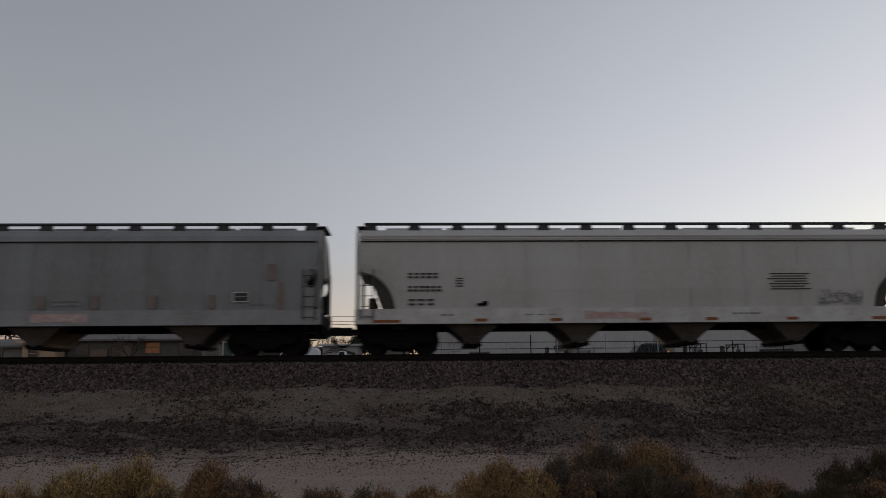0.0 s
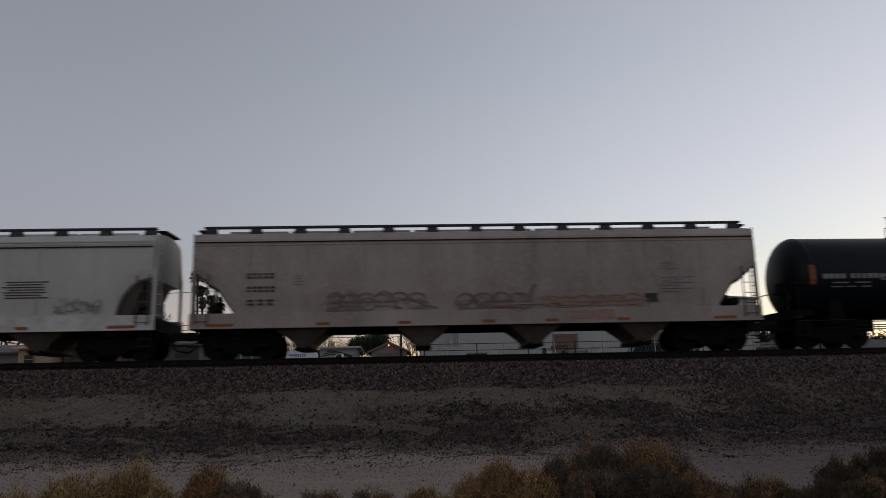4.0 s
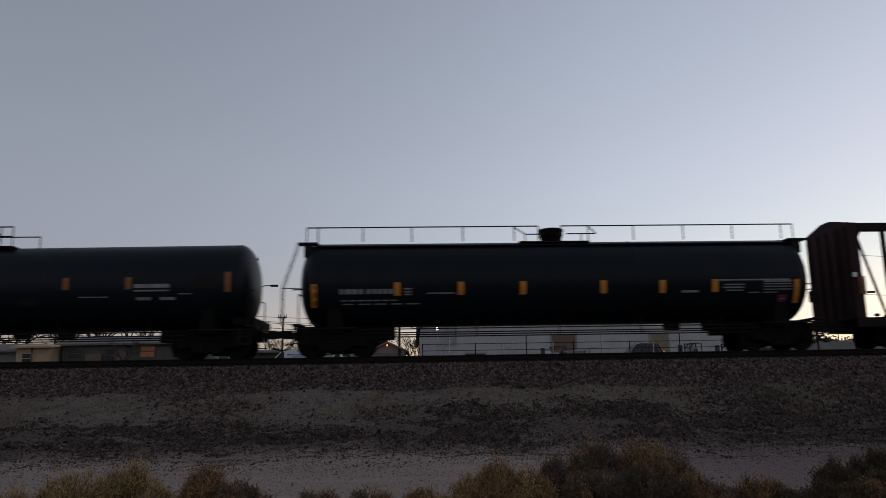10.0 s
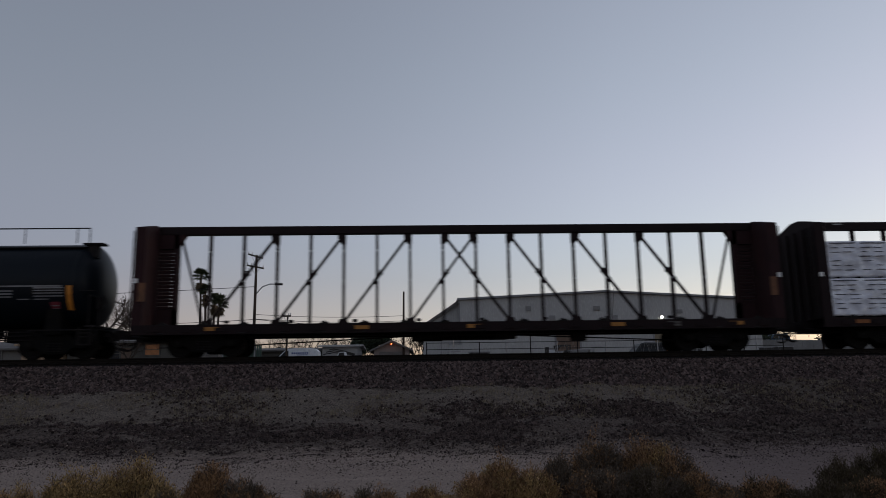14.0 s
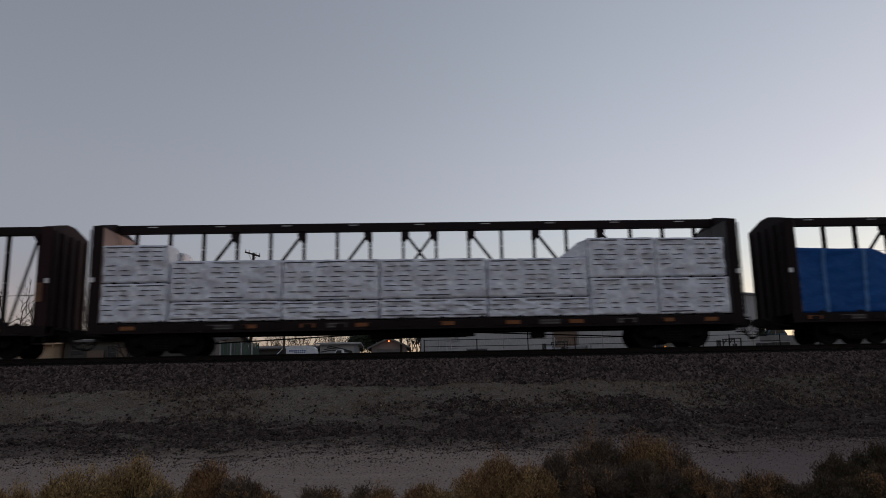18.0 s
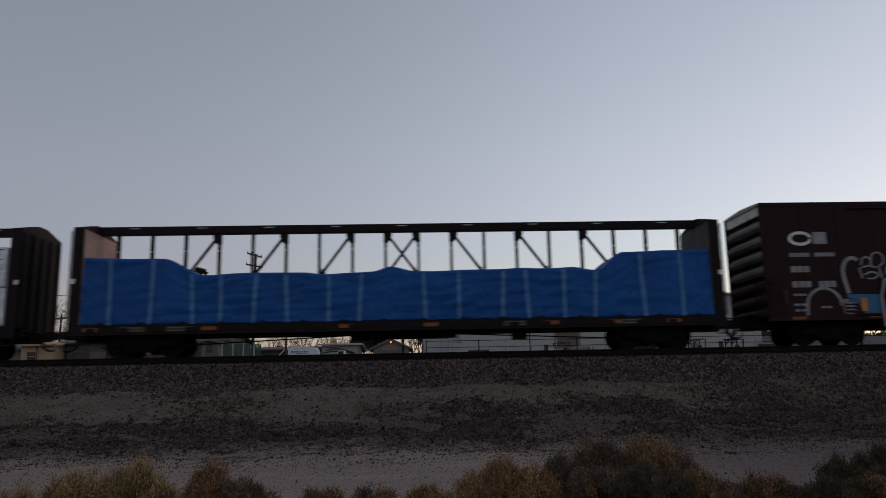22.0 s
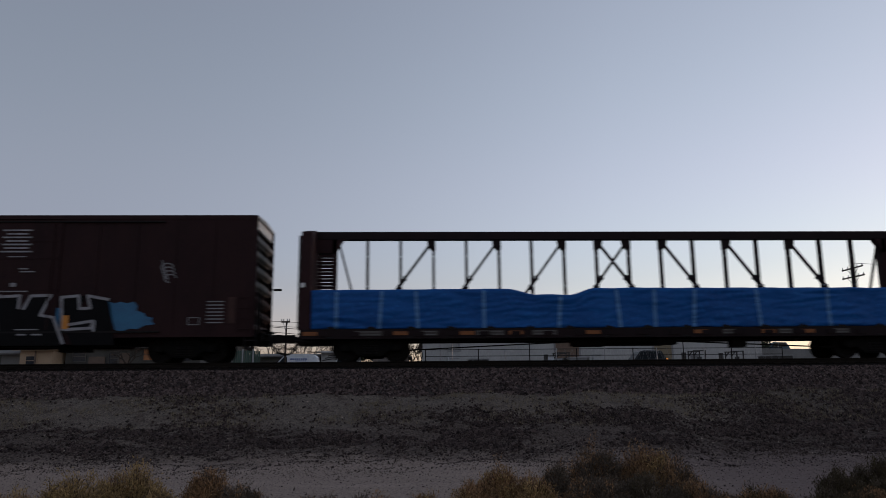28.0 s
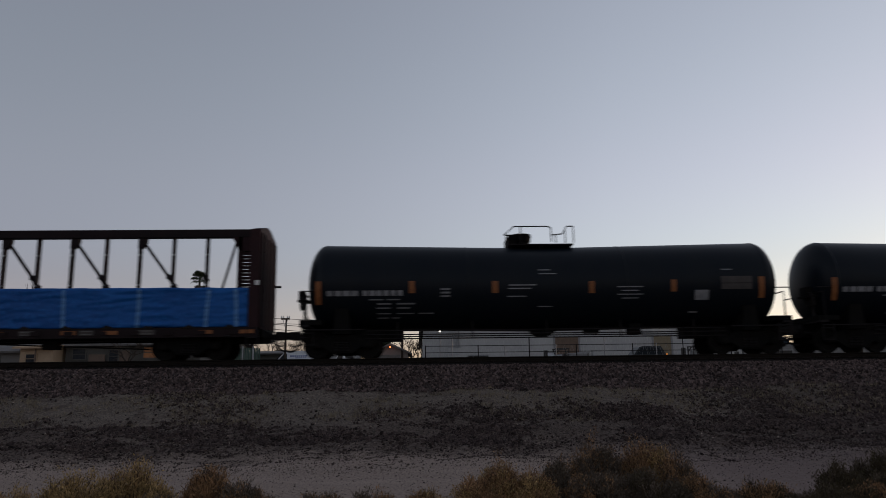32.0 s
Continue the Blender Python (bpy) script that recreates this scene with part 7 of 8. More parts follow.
def rops(x, y, w, h, label):
    """A small yard tractor seen from the side: frame, seat, hood and tyres."""
    t = thing("yard_tractor", label, "tractor", "yard tractors", at=pose(x, y, gz(y)))
    for y_side in (0, 1.1):
        bm = BM()
        for a, b in (((0.45 * w, 0.6), (0.45 * w, h)), ((0.95 * w, 0.6), (0.95 * w, h)), ((0.42 * w, h), (0.98 * w, h)), ((0.45 * w, h - 0.35), (0.62 * w, h))):
            bar(bm, (a[0], y_side, a[1]), (b[0], y_side, b[1]), 0.08, 0.08)
        part("roll_frame", bm, M["machine_dark"], t, "dark roll-over frame")
    bm = BM()
    prism(bm, [(0, 0.4), (0, 0.95), (0.40 * w, 1.1), (0.42 * w, 0.7), (w, 0.7), (w, 0.4)], 0.15, 0.95)
    part("body", bm, M["machine_dark"], t)
    bm = BM()
    prism(bm, [(0.62 * w, 0.7), (0.82 * w, 0.7), (0.86 * w, 1.25), (0.78 * w, 1.25), (0.76 * w, 0.85), (0.62 * w, 0.85)], 0.3, 0.8)
    part("seat", bm, M["machine_dark"], t)
    bm = BM()
    box(bm, 0.02, 0.3, 0.3, 0.5, 0.95, h - 0.1)
    part("mast", bm, M["machine_dark"], t)
    for wx, r in ((0.2 * w, 0.35), (0.8 * w, 0.42)):
        for yy in (0.0, 0.95):
            bm = BM()
            tube(bm, (wx, yy, r), (wx, yy + 0.18, r), r, 16)
            part("wheel", bm, M["tyre"], t)


rops(19.6, 54, 1.7, 1.68, "dark yard tractor with roll frame")
rops(22.4, 54, 1.75, 1.62, "dark yard tractor with roll frame")
rops(9.3, 54, 1.9, 1.60, "dark yard tractor with roll frame")


def crate(x, y, w, h, mat, name, label, category):
    bm = BM()
    box(bm, -w / 2, w / 2, 0, w, 0, h)
    t = thing(name, label, category, at=pose(x, y, gz(y)))
    part("housing", bm, mat, t, bevel=0.02)
    bm = BM()
    box(bm, -w / 2 - 0.05, w / 2 + 0.05, -0.05, w + 0.05, h, h + 0.07)
    part("lid", bm, M["galvanised"], t)
    bm = BM()
    for k in range(4):
        box(bm, -w * 0.4, w * 0.4, -0.02, 0.005, h * 0.25 + k * h * 0.15, h * 0.25 + k * h * 0.15 + 0.03)
    part("louver", bm, M["siding_dark"], t)


crate(2.6, 52, 0.85, 1.72, M["siding_grey"], "utility_cabinet", "grey metal utility cabinet by the fence", "cabinet")
crate(12.2, 54, 0.8, 1.25, M["stucco_pale"], "utility_cabinet", "small pale equipment box by the fence", "cabinet")
crate(13.2, 54, 0.6, 1.4, M["siding_grey"], "utility_cabinet", "small grey equipment box by the fence", "cabinet")
crate(17.6, 56, 0.9, 1.35, M["stucco_pale"], "utility_cabinet", "pale equipment box by the fence", "cabinet")
crate(4.4, 53, 1.4, 1.15, M["machine_dark"], "scrap_bin", "low dark scrap bin by the fence", "bin")
crate(9.9, 55, 0.55, 1.30, M["car_white"], "storage_box", "small white storage box behind the fence", "storage box")
crate(10.7, 56, 0.6, 1.15, M["car_white"], "storage_box", "small white storage box behind the fence", "storage box")
crate(11.7, 53.5, 1.2, 1.20, M["vent_grey"], "work_bench", "low grey work bench behind the fence", "bench")
crate(20.9, 55, 0.5, 1.35, M["vent_grey"], "utility_cabinet", "small grey equipment box by the fence", "cabinet")
crate(26.3, 55, 0.7, 1.25, M["machine_dark"], "scrap_bin", "low dark scrap bin by the fence", "bin")
crate(28.2, 56, 1.2, 1.3, M["machine_dark"], "scrap_bin", "low dark scrap bin by the fence", "bin")

# ---- poles and wires ----


def utility_pole(x, y, top, label, arms, lamp=None, r=0.17):
    t = thing("utility_pole", label, "utility pole", at=pose(x, y, 0))
    bm = BM()
    tube(bm, (0, 0, gz(y) - 0.3), (0.05, 0, top), r, 12, r * 0.72)
    part("pole", bm, M["pole_wood"], t, smooth=True)
    for z, half, tilt in arms:
        bm = BM()
        bar(bm, (-half, -0.15, z - tilt), (half, -0.15, z + tilt), 0.13, 0.10)
        arm = part("crossarm", bm, M["pole_wood"], t)
        for k in (-0.92, -0.45, 0.45, 0.92):
            bm = BM()
            tube(bm, (half * k, -0.15, z + tilt * k + 0.06), (half * k, -0.15, z + tilt * k + 0.26), 0.05, 8, 0.03)
            part("insulator", bm, M["galvanised"], arm)
        bm = BM()
        bar(bm, (-half * 0.6, -0.16, z - tilt * 0.6), (0, -0.16, z - 0.7), 0.04, 0.03)
        bar(bm, (half * 0.6, -0.16, z + tilt * 0.6), (0, -0.16, z - 0.7), 0.04, 0.03)
        part("brace", bm, M["galvanised"], t)
    if lamp:
        lx, lz, z0 = lamp
        bm = BM()
        pts = [(0.1, z0), (lx * 0.35, z0 + (lz - z0) * 0.75), (lx * 0.7, lz + 0.02), (lx, lz)]
        for (a, za), (b, zb) in zip(pts, pts[1:]):
            tube(bm, (a, 0, za), (b, 0, zb), 0.05, 8)
        part("lamp_arm", bm, M["galvanised"], t)
        bm = BM()
        loft(bm, [[(lx + o, c * 0.14, lz + d * 0.10 - 0.02) for c, d in ((-1, 0), (-0.6, 1), (0.6, 1), (1, 0), (0.6, -0.8), (-0.6, -0.8))] for o in (-0.1, 0.15, 0.55)])
        part("lamp_head", bm, M["dark_steel"], t)
    return t


utility_pole(-14.4, 65, 13.2, "wooden utility pole with crossarms and street lamp", ((13.05, 0.66, -0.20), (12.1, 0.74, -0.15)), (1.85, 10.55, 9.7), 0.15)
utility_pole(39.7, 65, 12.5, "wooden utility pole with two crossarms and street lamp", ((12.3, 1.0, 0.26), (11.5, 1.05, 0.22)), (1.7, 9.35, 8.3), 0.15)
utility_pole(-1.43, 70, 10.4, "thin dark wooden utility pole", (), None, 0.12)
utility_pole(-33.4, 70, 8.6, "short wooden utility pole with one crossarm", ((8.2, 0.7, 0.05),), None, 0.11)
utility_pole(-11.0, 62, 7.5, "short thin dark pole with a small crossarm by the fence", ((7.42, 0.35, 0.0),), None, 0.09)
utility_pole(44.5, 80, 8.2, "short dark wooden pole behind the wall", ((7.8, 0.8, 0.1),), None, 0.12)


def slack(points, sag, n=14, r=0.02):
    bm = BM()
    for (a, b) in zip(points, points[1:]):
        a, b = Vector(a), Vector(b)
        prev = None
        for i in range(n + 1):
            u = i / n
            p = a.lerp(b, u) - Vector((0, 0, sag * 4 * u * (1 - u)))
            if prev is not None:
                tube(bm, prev, p, r, 4)
            prev = p
    return bm


def wire(points, sag, r=0.02):
    solid("overhead_wire", slack(points, sag, r=r), M["wire"], "thin dark overhead wire between poles", "wire", "overhead wires")


wire([(-70, 66, 9.9), (-14.4, 65, 10.35)], 0.5, 0.026)
wire([(-14.4, 65, 7.9), (-1.43, 70, 8.1), (0.7, 76.4, 7.9)], 0.2)
wire([(-14.4, 65, 7.5), (-1.43, 70, 7.6), (0.7, 76.4, 7.5)], 0.2)
wire([(40, 65, 12.8), (110, 66, 12.6)], 1.0)
wire([(40, 65, 9.2), (110, 66, 8.8)], 1.0)
for z in (6.25, 6.75, 7.2):
    wire([(-33.4, 70, z + 0.6), (-14.5, 66, z + 0.35), (-1.43, 70, z)], 0.25, 0.025)

t = thing("yard_lamp", "slim steel yard lamp post with a lit white lamp", "lamp post", at=pose(1.85, 60, 0))
bm = BM()
tube(bm, (0, 0, gz(60) - 0.2), (0, 0, 6.1), 0.05, 8)
part("post", bm, M["galvanised"], t)
bm = BM()
bmesh.ops.create_icosphere(bm, subdivisions=2, radius=0.11, matrix=Matrix.Translation((0, -0.05, 6.17)))
part("lamp_globe", bm, M["lamp_white"], t, "lit white lamp")
# ---- trees ----


def leaf_mesh(name, centers, size, mat, seed, flat=0.35, up=0.0):
    """Many small folded leaves at the given centres, in one mesh."""
    rnd = np.random.RandomState(seed)
    c = np.array(centers, dtype=float)
    n = len(c)
    d = rnd.normal(size=(n, 3))
    d[:, 2] = np.abs(d[:, 2]) * up + d[:, 2] * (1 - up)
    d /= np.linalg.norm(d, axis=1)[:, None]
    e = np.cross(d, rnd.normal(size=(n, 3)))
    e /= np.linalg.norm(e, axis=1)[:, None] + 1e-9
    s = size * rnd.uniform(0.6, 1.4, size=(n, 1))
    quad = np.stack([c - d * s * 0.5, c + e * s * flat * 0.5, c + d * s * 0.5, c - e * s * flat * 0.5], 1).reshape(-1, 3)
    me = bpy.data.meshes.new(name)
    me.from_pydata(quad.tolist(), [], [(4 * i, 4 * i + 1, 4 * i + 2, 4 * i + 3) for i in range(n)])
    me.materials.append(mat)
    return me


def palm(x, y, top, label, crown=1.6, seed=1, skirt=0.8):
    rnd = random.Random(seed)
    t = thing("palm_tree", label, "palm tree", "fan palms", at=pose(x, y, 0))
    bm = BM()
    g = gz(y)
    rings = []
    for k in range(9):
        u = k / 8
        r = 0.20 - 0.06 * u
        cx = 0.25 * math.sin(u * 2 + seed)
        rings.append([(cx + r * math.cos(a), r * math.sin(a), g - 0.3 + (top - g) * u) for a in [2 * math.pi * i / 10 for i in range(10)]])
    loft(bm, rings)
    part("trunk", bm, M["bark"], t, smooth=True)
    cx = 0.25 * math.sin(2 + seed)
    head = Vector((cx, 0, top))
    for name, count, mat in (("fronds", 40, M["palm_leaf"]), ("dead_skirt", 20, M["palm_thatch"])):
        bm = BM()
        for i in range(count):
            az = rnd.uniform(0, 2 * math.pi)
            el = rnd.uniform(-0.5, 1.3) if name == "fronds" else rnd.uniform(-1.4, -0.8)
            way = Vector((math.cos(az) * math.cos(el), math.sin(az) * math.cos(el), math.sin(el)))
            stalk = crown * (0.55 if name == "fronds" else 0.35) * rnd.uniform(0.7, 1.1)
            start = head + Vector((0, 0, -0.25 if name == "fronds" else -0.5 - skirt * rnd.random()))
            hub = start + way * stalk
            tube(bm, start, hub, 0.025, 4)
            side = way.cross(Vector((0, 0, 1)))
            side = side.normalized() if side.length > 0.1 else Vector((1, 0, 0))
            nrm = side.cross(way).normalized()
            for k in range(9):
                a = radians(-80 + 20 * k)
                ray = way * math.cos(a) + side * math.sin(a)
                tip = hub + ray * crown * 0.55 * rnd.uniform(0.8, 1.1) - Vector((0, 0, 0.22 * crown * rnd.uniform(0.3, 1)))
                mid = hub.lerp(tip, 0.5) + Vector((0, 0, 0.05))
                wv = ray.cross(nrm).normalized() * 0.085
                v = [bm.verts.new(p) for p in (hub, mid + wv, tip, mid - wv)]
                bm.faces.new(v)
        part(name, bm, mat, t)
    return t


palm(-32.5, 110, 18.3, "tall slender fan palm with a ragged crown", 1.5, 1, 1.0)
palm(-31.5, 110, 16.2, "slender fan palm with a ragged crown and dead skirt", 1.2, 2, 1.5)
palm(-30.6, 112, 15.0, "slender fan palm with a ragged crown and dead skirt", 1.3, 3, 1.4)
palm(-29.2, 109, 14.2, "shorter slender fan palm with a ragged crown", 1.5, 4, 1.0)


def limbs(bm, base, way, length, r, depth, rnd, tips):
    end = base + way * length
    mid = base.lerp(end, 0.5) + Vector((rnd.uniform(-1, 1), rnd.uniform(-1, 1), rnd.uniform(-0.3, 0.6))) * length * 0.08
    tube(bm, base, mid, r, 5 if depth > 1 else 3, r * 0.82)
    tube(bm, mid, end, r * 0.82, 5 if depth > 1 else 3, r * 0.6)
    if depth == 0:
        tips.append(end)
        return
    for k in range(rnd.choice((2, 3, 3))):
        turn = Euler((rnd.uniform(-0.75, 0.75), rnd.uniform(-0.75, 0.75), rnd.uniform(-1, 1)))
        w = (turn.to_matrix() @ way).normalized()
        w.z += 0.08
        limbs(bm, end if k else mid.lerp(end, 0.7), w.normalized(), length * rnd.uniform(0.62, 0.85), r * 0.66, depth - 1, rnd, tips)


def bare_tree(x, y, top, label, seed, spread=1.0, depth=5, leaves=0, leaf=0.3, mat=None):
    rnd = random.Random(seed)
    t = thing("tree", label, "tree", at=pose(x, y, 0))
    g = gz(y)
    bm = BM()
    tips = []
    H = top - g
    trunk_top = Vector((rnd.uniform(-0.3, 0.3), 0, g + H * 0.28))
    tube(bm, (0, 0, g - 0.2), trunk_top, 0.024 * H, 9, 0.018 * H)
    for k in range(5):
        a = 2 * math.pi * k / 5 + rnd.uniform(-0.4, 0.4)
        w = Vector((math.cos(a) * 0.62 * spread, math.sin(a) * 0.5 * spread, 0.75)).normalized()
        limbs(bm, trunk_top - Vector((0, 0, 0.05 * H * (k % 2))), w, H * (0.22 if leaves else 0.275), (0.011 if leaves else 0.015) * H, depth - 1, rnd, tips)
    part("trunk", bm, M["bark"], t, "bare dark trunk and branches")
    if leaves:
        r2 = np.random.RandomState(seed)
        tp = np.array([tuple(p) for p in tips])
        pick = tp[r2.randint(0, len(tp), leaves)] + r2.normal(scale=leaf * 1.6, size=(leaves, 3))
        part("crown", leaf_mesh("crown", pick, leaf, mat or M["tree_leaf"], seed, 0.6), None, t, "sparse dark leafy crown")
    return t


bare_tree(-37.7, 90, 12.6, "leafless spreading tree with fine dark twigs", 11, 0.55, 6)
bare_tree(-34.6, 92, 11.6, "leafless spreading tree with fine dark twigs", 12, 0.45, 6)
bare_tree(-48.6, 92, 12.8, "leafless spreading tree with fine dark twigs", 13, 0.9, 6)
bare_tree(-43.5, 95, 9.4, "leafless spreading tree with fine dark twigs", 14, 0.8, 6)
bare_tree(-18.8, 66.5, 7.2, "small leafless tree beside the grey house", 15, 1.1, 4)
bare_tree(-23.2, 60.6, 6.2, "small leafless tree before the grey house", 16, 1.0, 4)
bare_tree(-13.6, 96, 8.8, "bare scrubby tree far behind the houses", 17, 1.3, 5)
bare_tree(-10.0, 98, 8.6, "bare scrubby tree far behind the houses", 18, 1.3, 5)
bare_tree(-15.6, 80, 7.0, "bare scrubby tree behind the green fence", 31, 1.2, 5)
bare_tree(-13.4, 82, 7.3, "bare scrubby tree behind the green fence", 32, 1.2, 5)
bare_tree(-1.2, 88, 7.6, "small bare tree behind the garage", 33, 1.0, 5)
bare_tree(-6.2, 82, 7.3, "dark evergreen tree behind the garage", 19, 0.42, 4, 5500, 0.20)
bare_tree(-4.7, 82, 7.9, "dark evergreen tree behind the garage", 20, 0.42, 4, 6000, 0.20)
bare_tree(-8.6, 84, 6.9, "small bare tree behind the garage", 21, 0.8, 5)
bare_tree(0.2, 84, 7.2, "small bare tree behind the garage", 22, 0.7, 4)
bare_tree(40.4, 86, 7.6, "dense dark shrubby tree at the warehouse corner", 23, 0.9, 4, 2200, 0.3)
bare_tree(68.0, 120, 8.5, "low dark scrub tree against the glow", 24, 0.7, 4, 2200, 0.42)
bare_tree(72.5, 118, 8.1, "low dark scrub tree against the glow", 25, 0.7, 4, 2400, 0.42)
bare_tree(77.5, 121, 8.7, "low dark scrub tree against the glow", 26, 0.7, 4, 2400, 0.42)
bare_tree(82.5, 121, 8.0, "low dark scrub tree against the glow", 27, 0.7, 4, 2400, 0.42)

# far scrub along the skyline, and low hills of bushes that nobody could count
rs = np.random.RandomState(8)
cl = []
for i in range(420):
    x = rs.uniform(-170, 220)
    y = rs.uniform(150, 190)
    hgt = rs.uniform(2.0, 5.2) * (0.75 if x > 20 else 1.0)
    m = int(18 + 8 * hgt)
    cl.append(np.stack([x + rs.normal(scale=1.7, size=m), y + rs.normal(scale=1.5, size=m), gz(y) + np.abs(rs.normal(scale=0.5, size=m)) * hgt], 1))
scrub = new("far_scrub", leaf_mesh("far_scrub", np.concatenate(cl), 1.3, M["tree_leaf"], 9, 0.75))
tagged(scrub, "distant dark scrub along the skyline", "scrub", kind="stuff")

# ---- track: ties and stones ----
bm = BM()
box(bm, -0.115, 0.115, -1.3, 1.3, -0.17, 0.0)
me_tie = mesh_of("tie", bm, M["tie_wood"], bevel=0.012)
rnd = random.Random(2)
for i in range(124):
    x = -33 + i * 0.53
    part("tie", me_tie, None, track, at=pose(x + rnd.uniform(-0.03, 0.03), TRACK_Y + rnd.uniform(-0.04, 0.04), RAIL_Z - 0.174, 0, 0, rnd.uniform(-1, 1)))
bm = BM()
box(bm, -0.09, 0.09, -0.17, 0.17, 0, 0.014)
for sx in (-0.05, 0.05):
    for sy in (-0.1, 0.1):
        tube(bm, (sx, sy, 0.01), (sx, sy, 0.04), 0.014, 5)
me_plate = mesh_of("tie_plate", bm, M["rail_steel"])
for i in range(124):
    part("tie_plate", me_plate, None, track, at=pose(-33 + i * 0.53, TRACK_Y - 0.755, RAIL_Z - 0.172))

M["ballast_stone"] = material("ballast_stone", (0.092, 0.067, 0.062), 0.95, 0, (0.040, 0.029, 0.028), 6, 0.6, 40, 0.2, random_tint=0.8, gloss=0.15)
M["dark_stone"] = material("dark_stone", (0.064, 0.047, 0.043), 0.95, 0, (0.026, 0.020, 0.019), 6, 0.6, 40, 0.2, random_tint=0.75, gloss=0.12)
M["mixed_gravel"] = material("mixed_gravel", (0.105, 0.083, 0.069), 0.95, 0, (0.045, 0.035, 0.03), 6, 0.6, 40, 0.2, random_tint=0.75, gloss=0.12)
M["pale_stone"] = material("pale_stone", (0.27, 0.22, 0.185), 0.95, 0, (0.18, 0.15, 0.125), 6, 0.6, 40, 0.2, random_tint=0.5, gloss=0.15)
M["dry_grass"] = material("dry_grass", (0.22, 0.18, 0.125), 0.95, 0, (0.15, 0.12, 0.08), 3, 0.6, random_tint=0.3, gloss=0.1)


def stones(name, pts, sizes, mat, label, seed):
    """Rough angular stones, one mesh."""
    rnd2 = np.random.RandomState(seed)
    base = np.array([(1, 0, -0.3), (-0.4, 0.9, -0.35), (-0.6, -0.8, -0.3), (0.25, 0.15, 0.75), (-0.5, 0.1, 0.5), (0.4, -0.6, 0.45)], dtype=float)
    faces = np.array([(0, 1, 3), (0, 3, 5), (1, 4, 3), (1, 2, 4), (2, 5, 4), (2, 0, 5), (3, 4, 5), (0, 2, 1)])
    n = len(pts)
    jit = base[None] + rnd2.normal(scale=0.2, size=(n, 6, 3))
    a = rnd2.uniform(0, 2 * math.pi, n)
    ca, sa = np.cos(a)[:, None], np.sin(a)[:, None]
    x = jit[:, :, 0] * ca - jit[:, :, 1] * sa
    y = jit[:, :, 0] * sa + jit[:, :, 1] * ca
    v = np.stack([x, y, jit[:, :, 2]], 2) * np.array(sizes)[:, None, None] + np.array(pts)[:, None, :]
    f = (faces[None] + 6 * np.arange(n)[:, None, None]).reshape(-1, 3)
    me = bpy.data.meshes.new(name)
    me.from_pydata(v.reshape(-1, 3).tolist(), [], f.tolist())
    me.materials.append(mat)
    return tagged(new(name, me), label, "stones", kind="stuff")


def surface(x, y):
    return ground_z(y) + (relief(x, y) if 3 < y < 26 else 0)


rs = np.random.RandomState(21)
pts, sz = [], []
for i in range(27000):
    x, y = rs.uniform(-21, 24), 22.45 + 2.75 * rs.random_sample() ** 0.9
    pts.append((x, y, surface(x, y) + 0.01))
    sz.append(rs.uniform(0.026, 0.076))
stones("ballast_stones", pts, sz, M["ballast_stone"], "loose angular brown-grey ballast stones on the bank", 3)
pts, sz = [], []
for i in range(230000):
    x = rs.uniform(-19, 22)
    y = rs.uniform(15.3, 22.45)
    # stones lie in drifts: thick along the foot of the bank, with tongues that run up to the ballast
    wave = noise.noise((x * 0.22, 0.4, 5.5)) * 0.9 + noise.noise((x * 0.8, 1.3, 2.5)) * 0.35
    drift = noise.noise((x * 0.42, y * 1.0, 5.5)) + 0.7 * noise.noise((x * 1.2, y * 2.0, 9.1)) + 0.5 * noise.noise((x * 3.1, y * 4.2, 4.1))
    tongue = max(math.exp(-((x + 4.9 + 0.5 * (y - 20)) / 1.2) ** 2), 1.0 * math.exp(-((x - 10.5) / 2.4) ** 2), 0.9 * smoothstep(9.0, 13.0, x), 0.6 * math.exp(-((x + 13.5) / 1.0) ** 2))
    band = smoothstep(16.5, 18.3, y + wave) * (1.0 - smoothstep(19.7, 20.9, y + 1.2 * wave))
    band = max(band, tongue * smoothstep(17.0, 18.6, y) * 0.8)
    density = 0.012 + 0.10 * smoothstep(15.3, 16.8, y) * (1 - smoothstep(18, 19, y)) + band * max(0.0, 0.42 + 1.25 * drift)
    # drifts thicken to the right; the surplus dark stones also imitate dimmer light
    density += 0.22 * smoothstep(7, 14, x) * smoothstep(16.0, 17.5, y)
    if rs.random_sample() < density:
        pts.append((x, y, surface(x, y) + 0.006))
        sz.append(rs.uniform(0.012, 0.026 + 0.024 * smoothstep(16.5, 18.5, y)) * (1.7 if rs.random_sample() < 0.07 else 1))
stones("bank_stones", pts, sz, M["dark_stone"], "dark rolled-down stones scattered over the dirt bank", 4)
pts, sz = [], []
for i in range(6000):
    x, y = rs.uniform(-14, 16), 10 + 7.5 * rs.random_sample() ** 0.6
    pts.append((x, y, surface(x, y) + 0.004))
    sz.append(rs.uniform(0.006, 0.015) * (1.7 if rs.random_sample() < 0.1 else 1))
stones("road_stones", pts, sz, M["dark_stone"], "few small stones on the dirt road", 5)
pts, sz = [], []
for i in range(1300):
    x, y = rs.uniform(-18, 20), rs.uniform(15.5, 24.5)
    pts.append((x, y, surface(x, y) + 0.012))
    sz.append(rs.uniform(0.012, 0.034))
stones("pale_stones", pts, sz, M["pale_stone"], "few pale stones on the bank", 6)

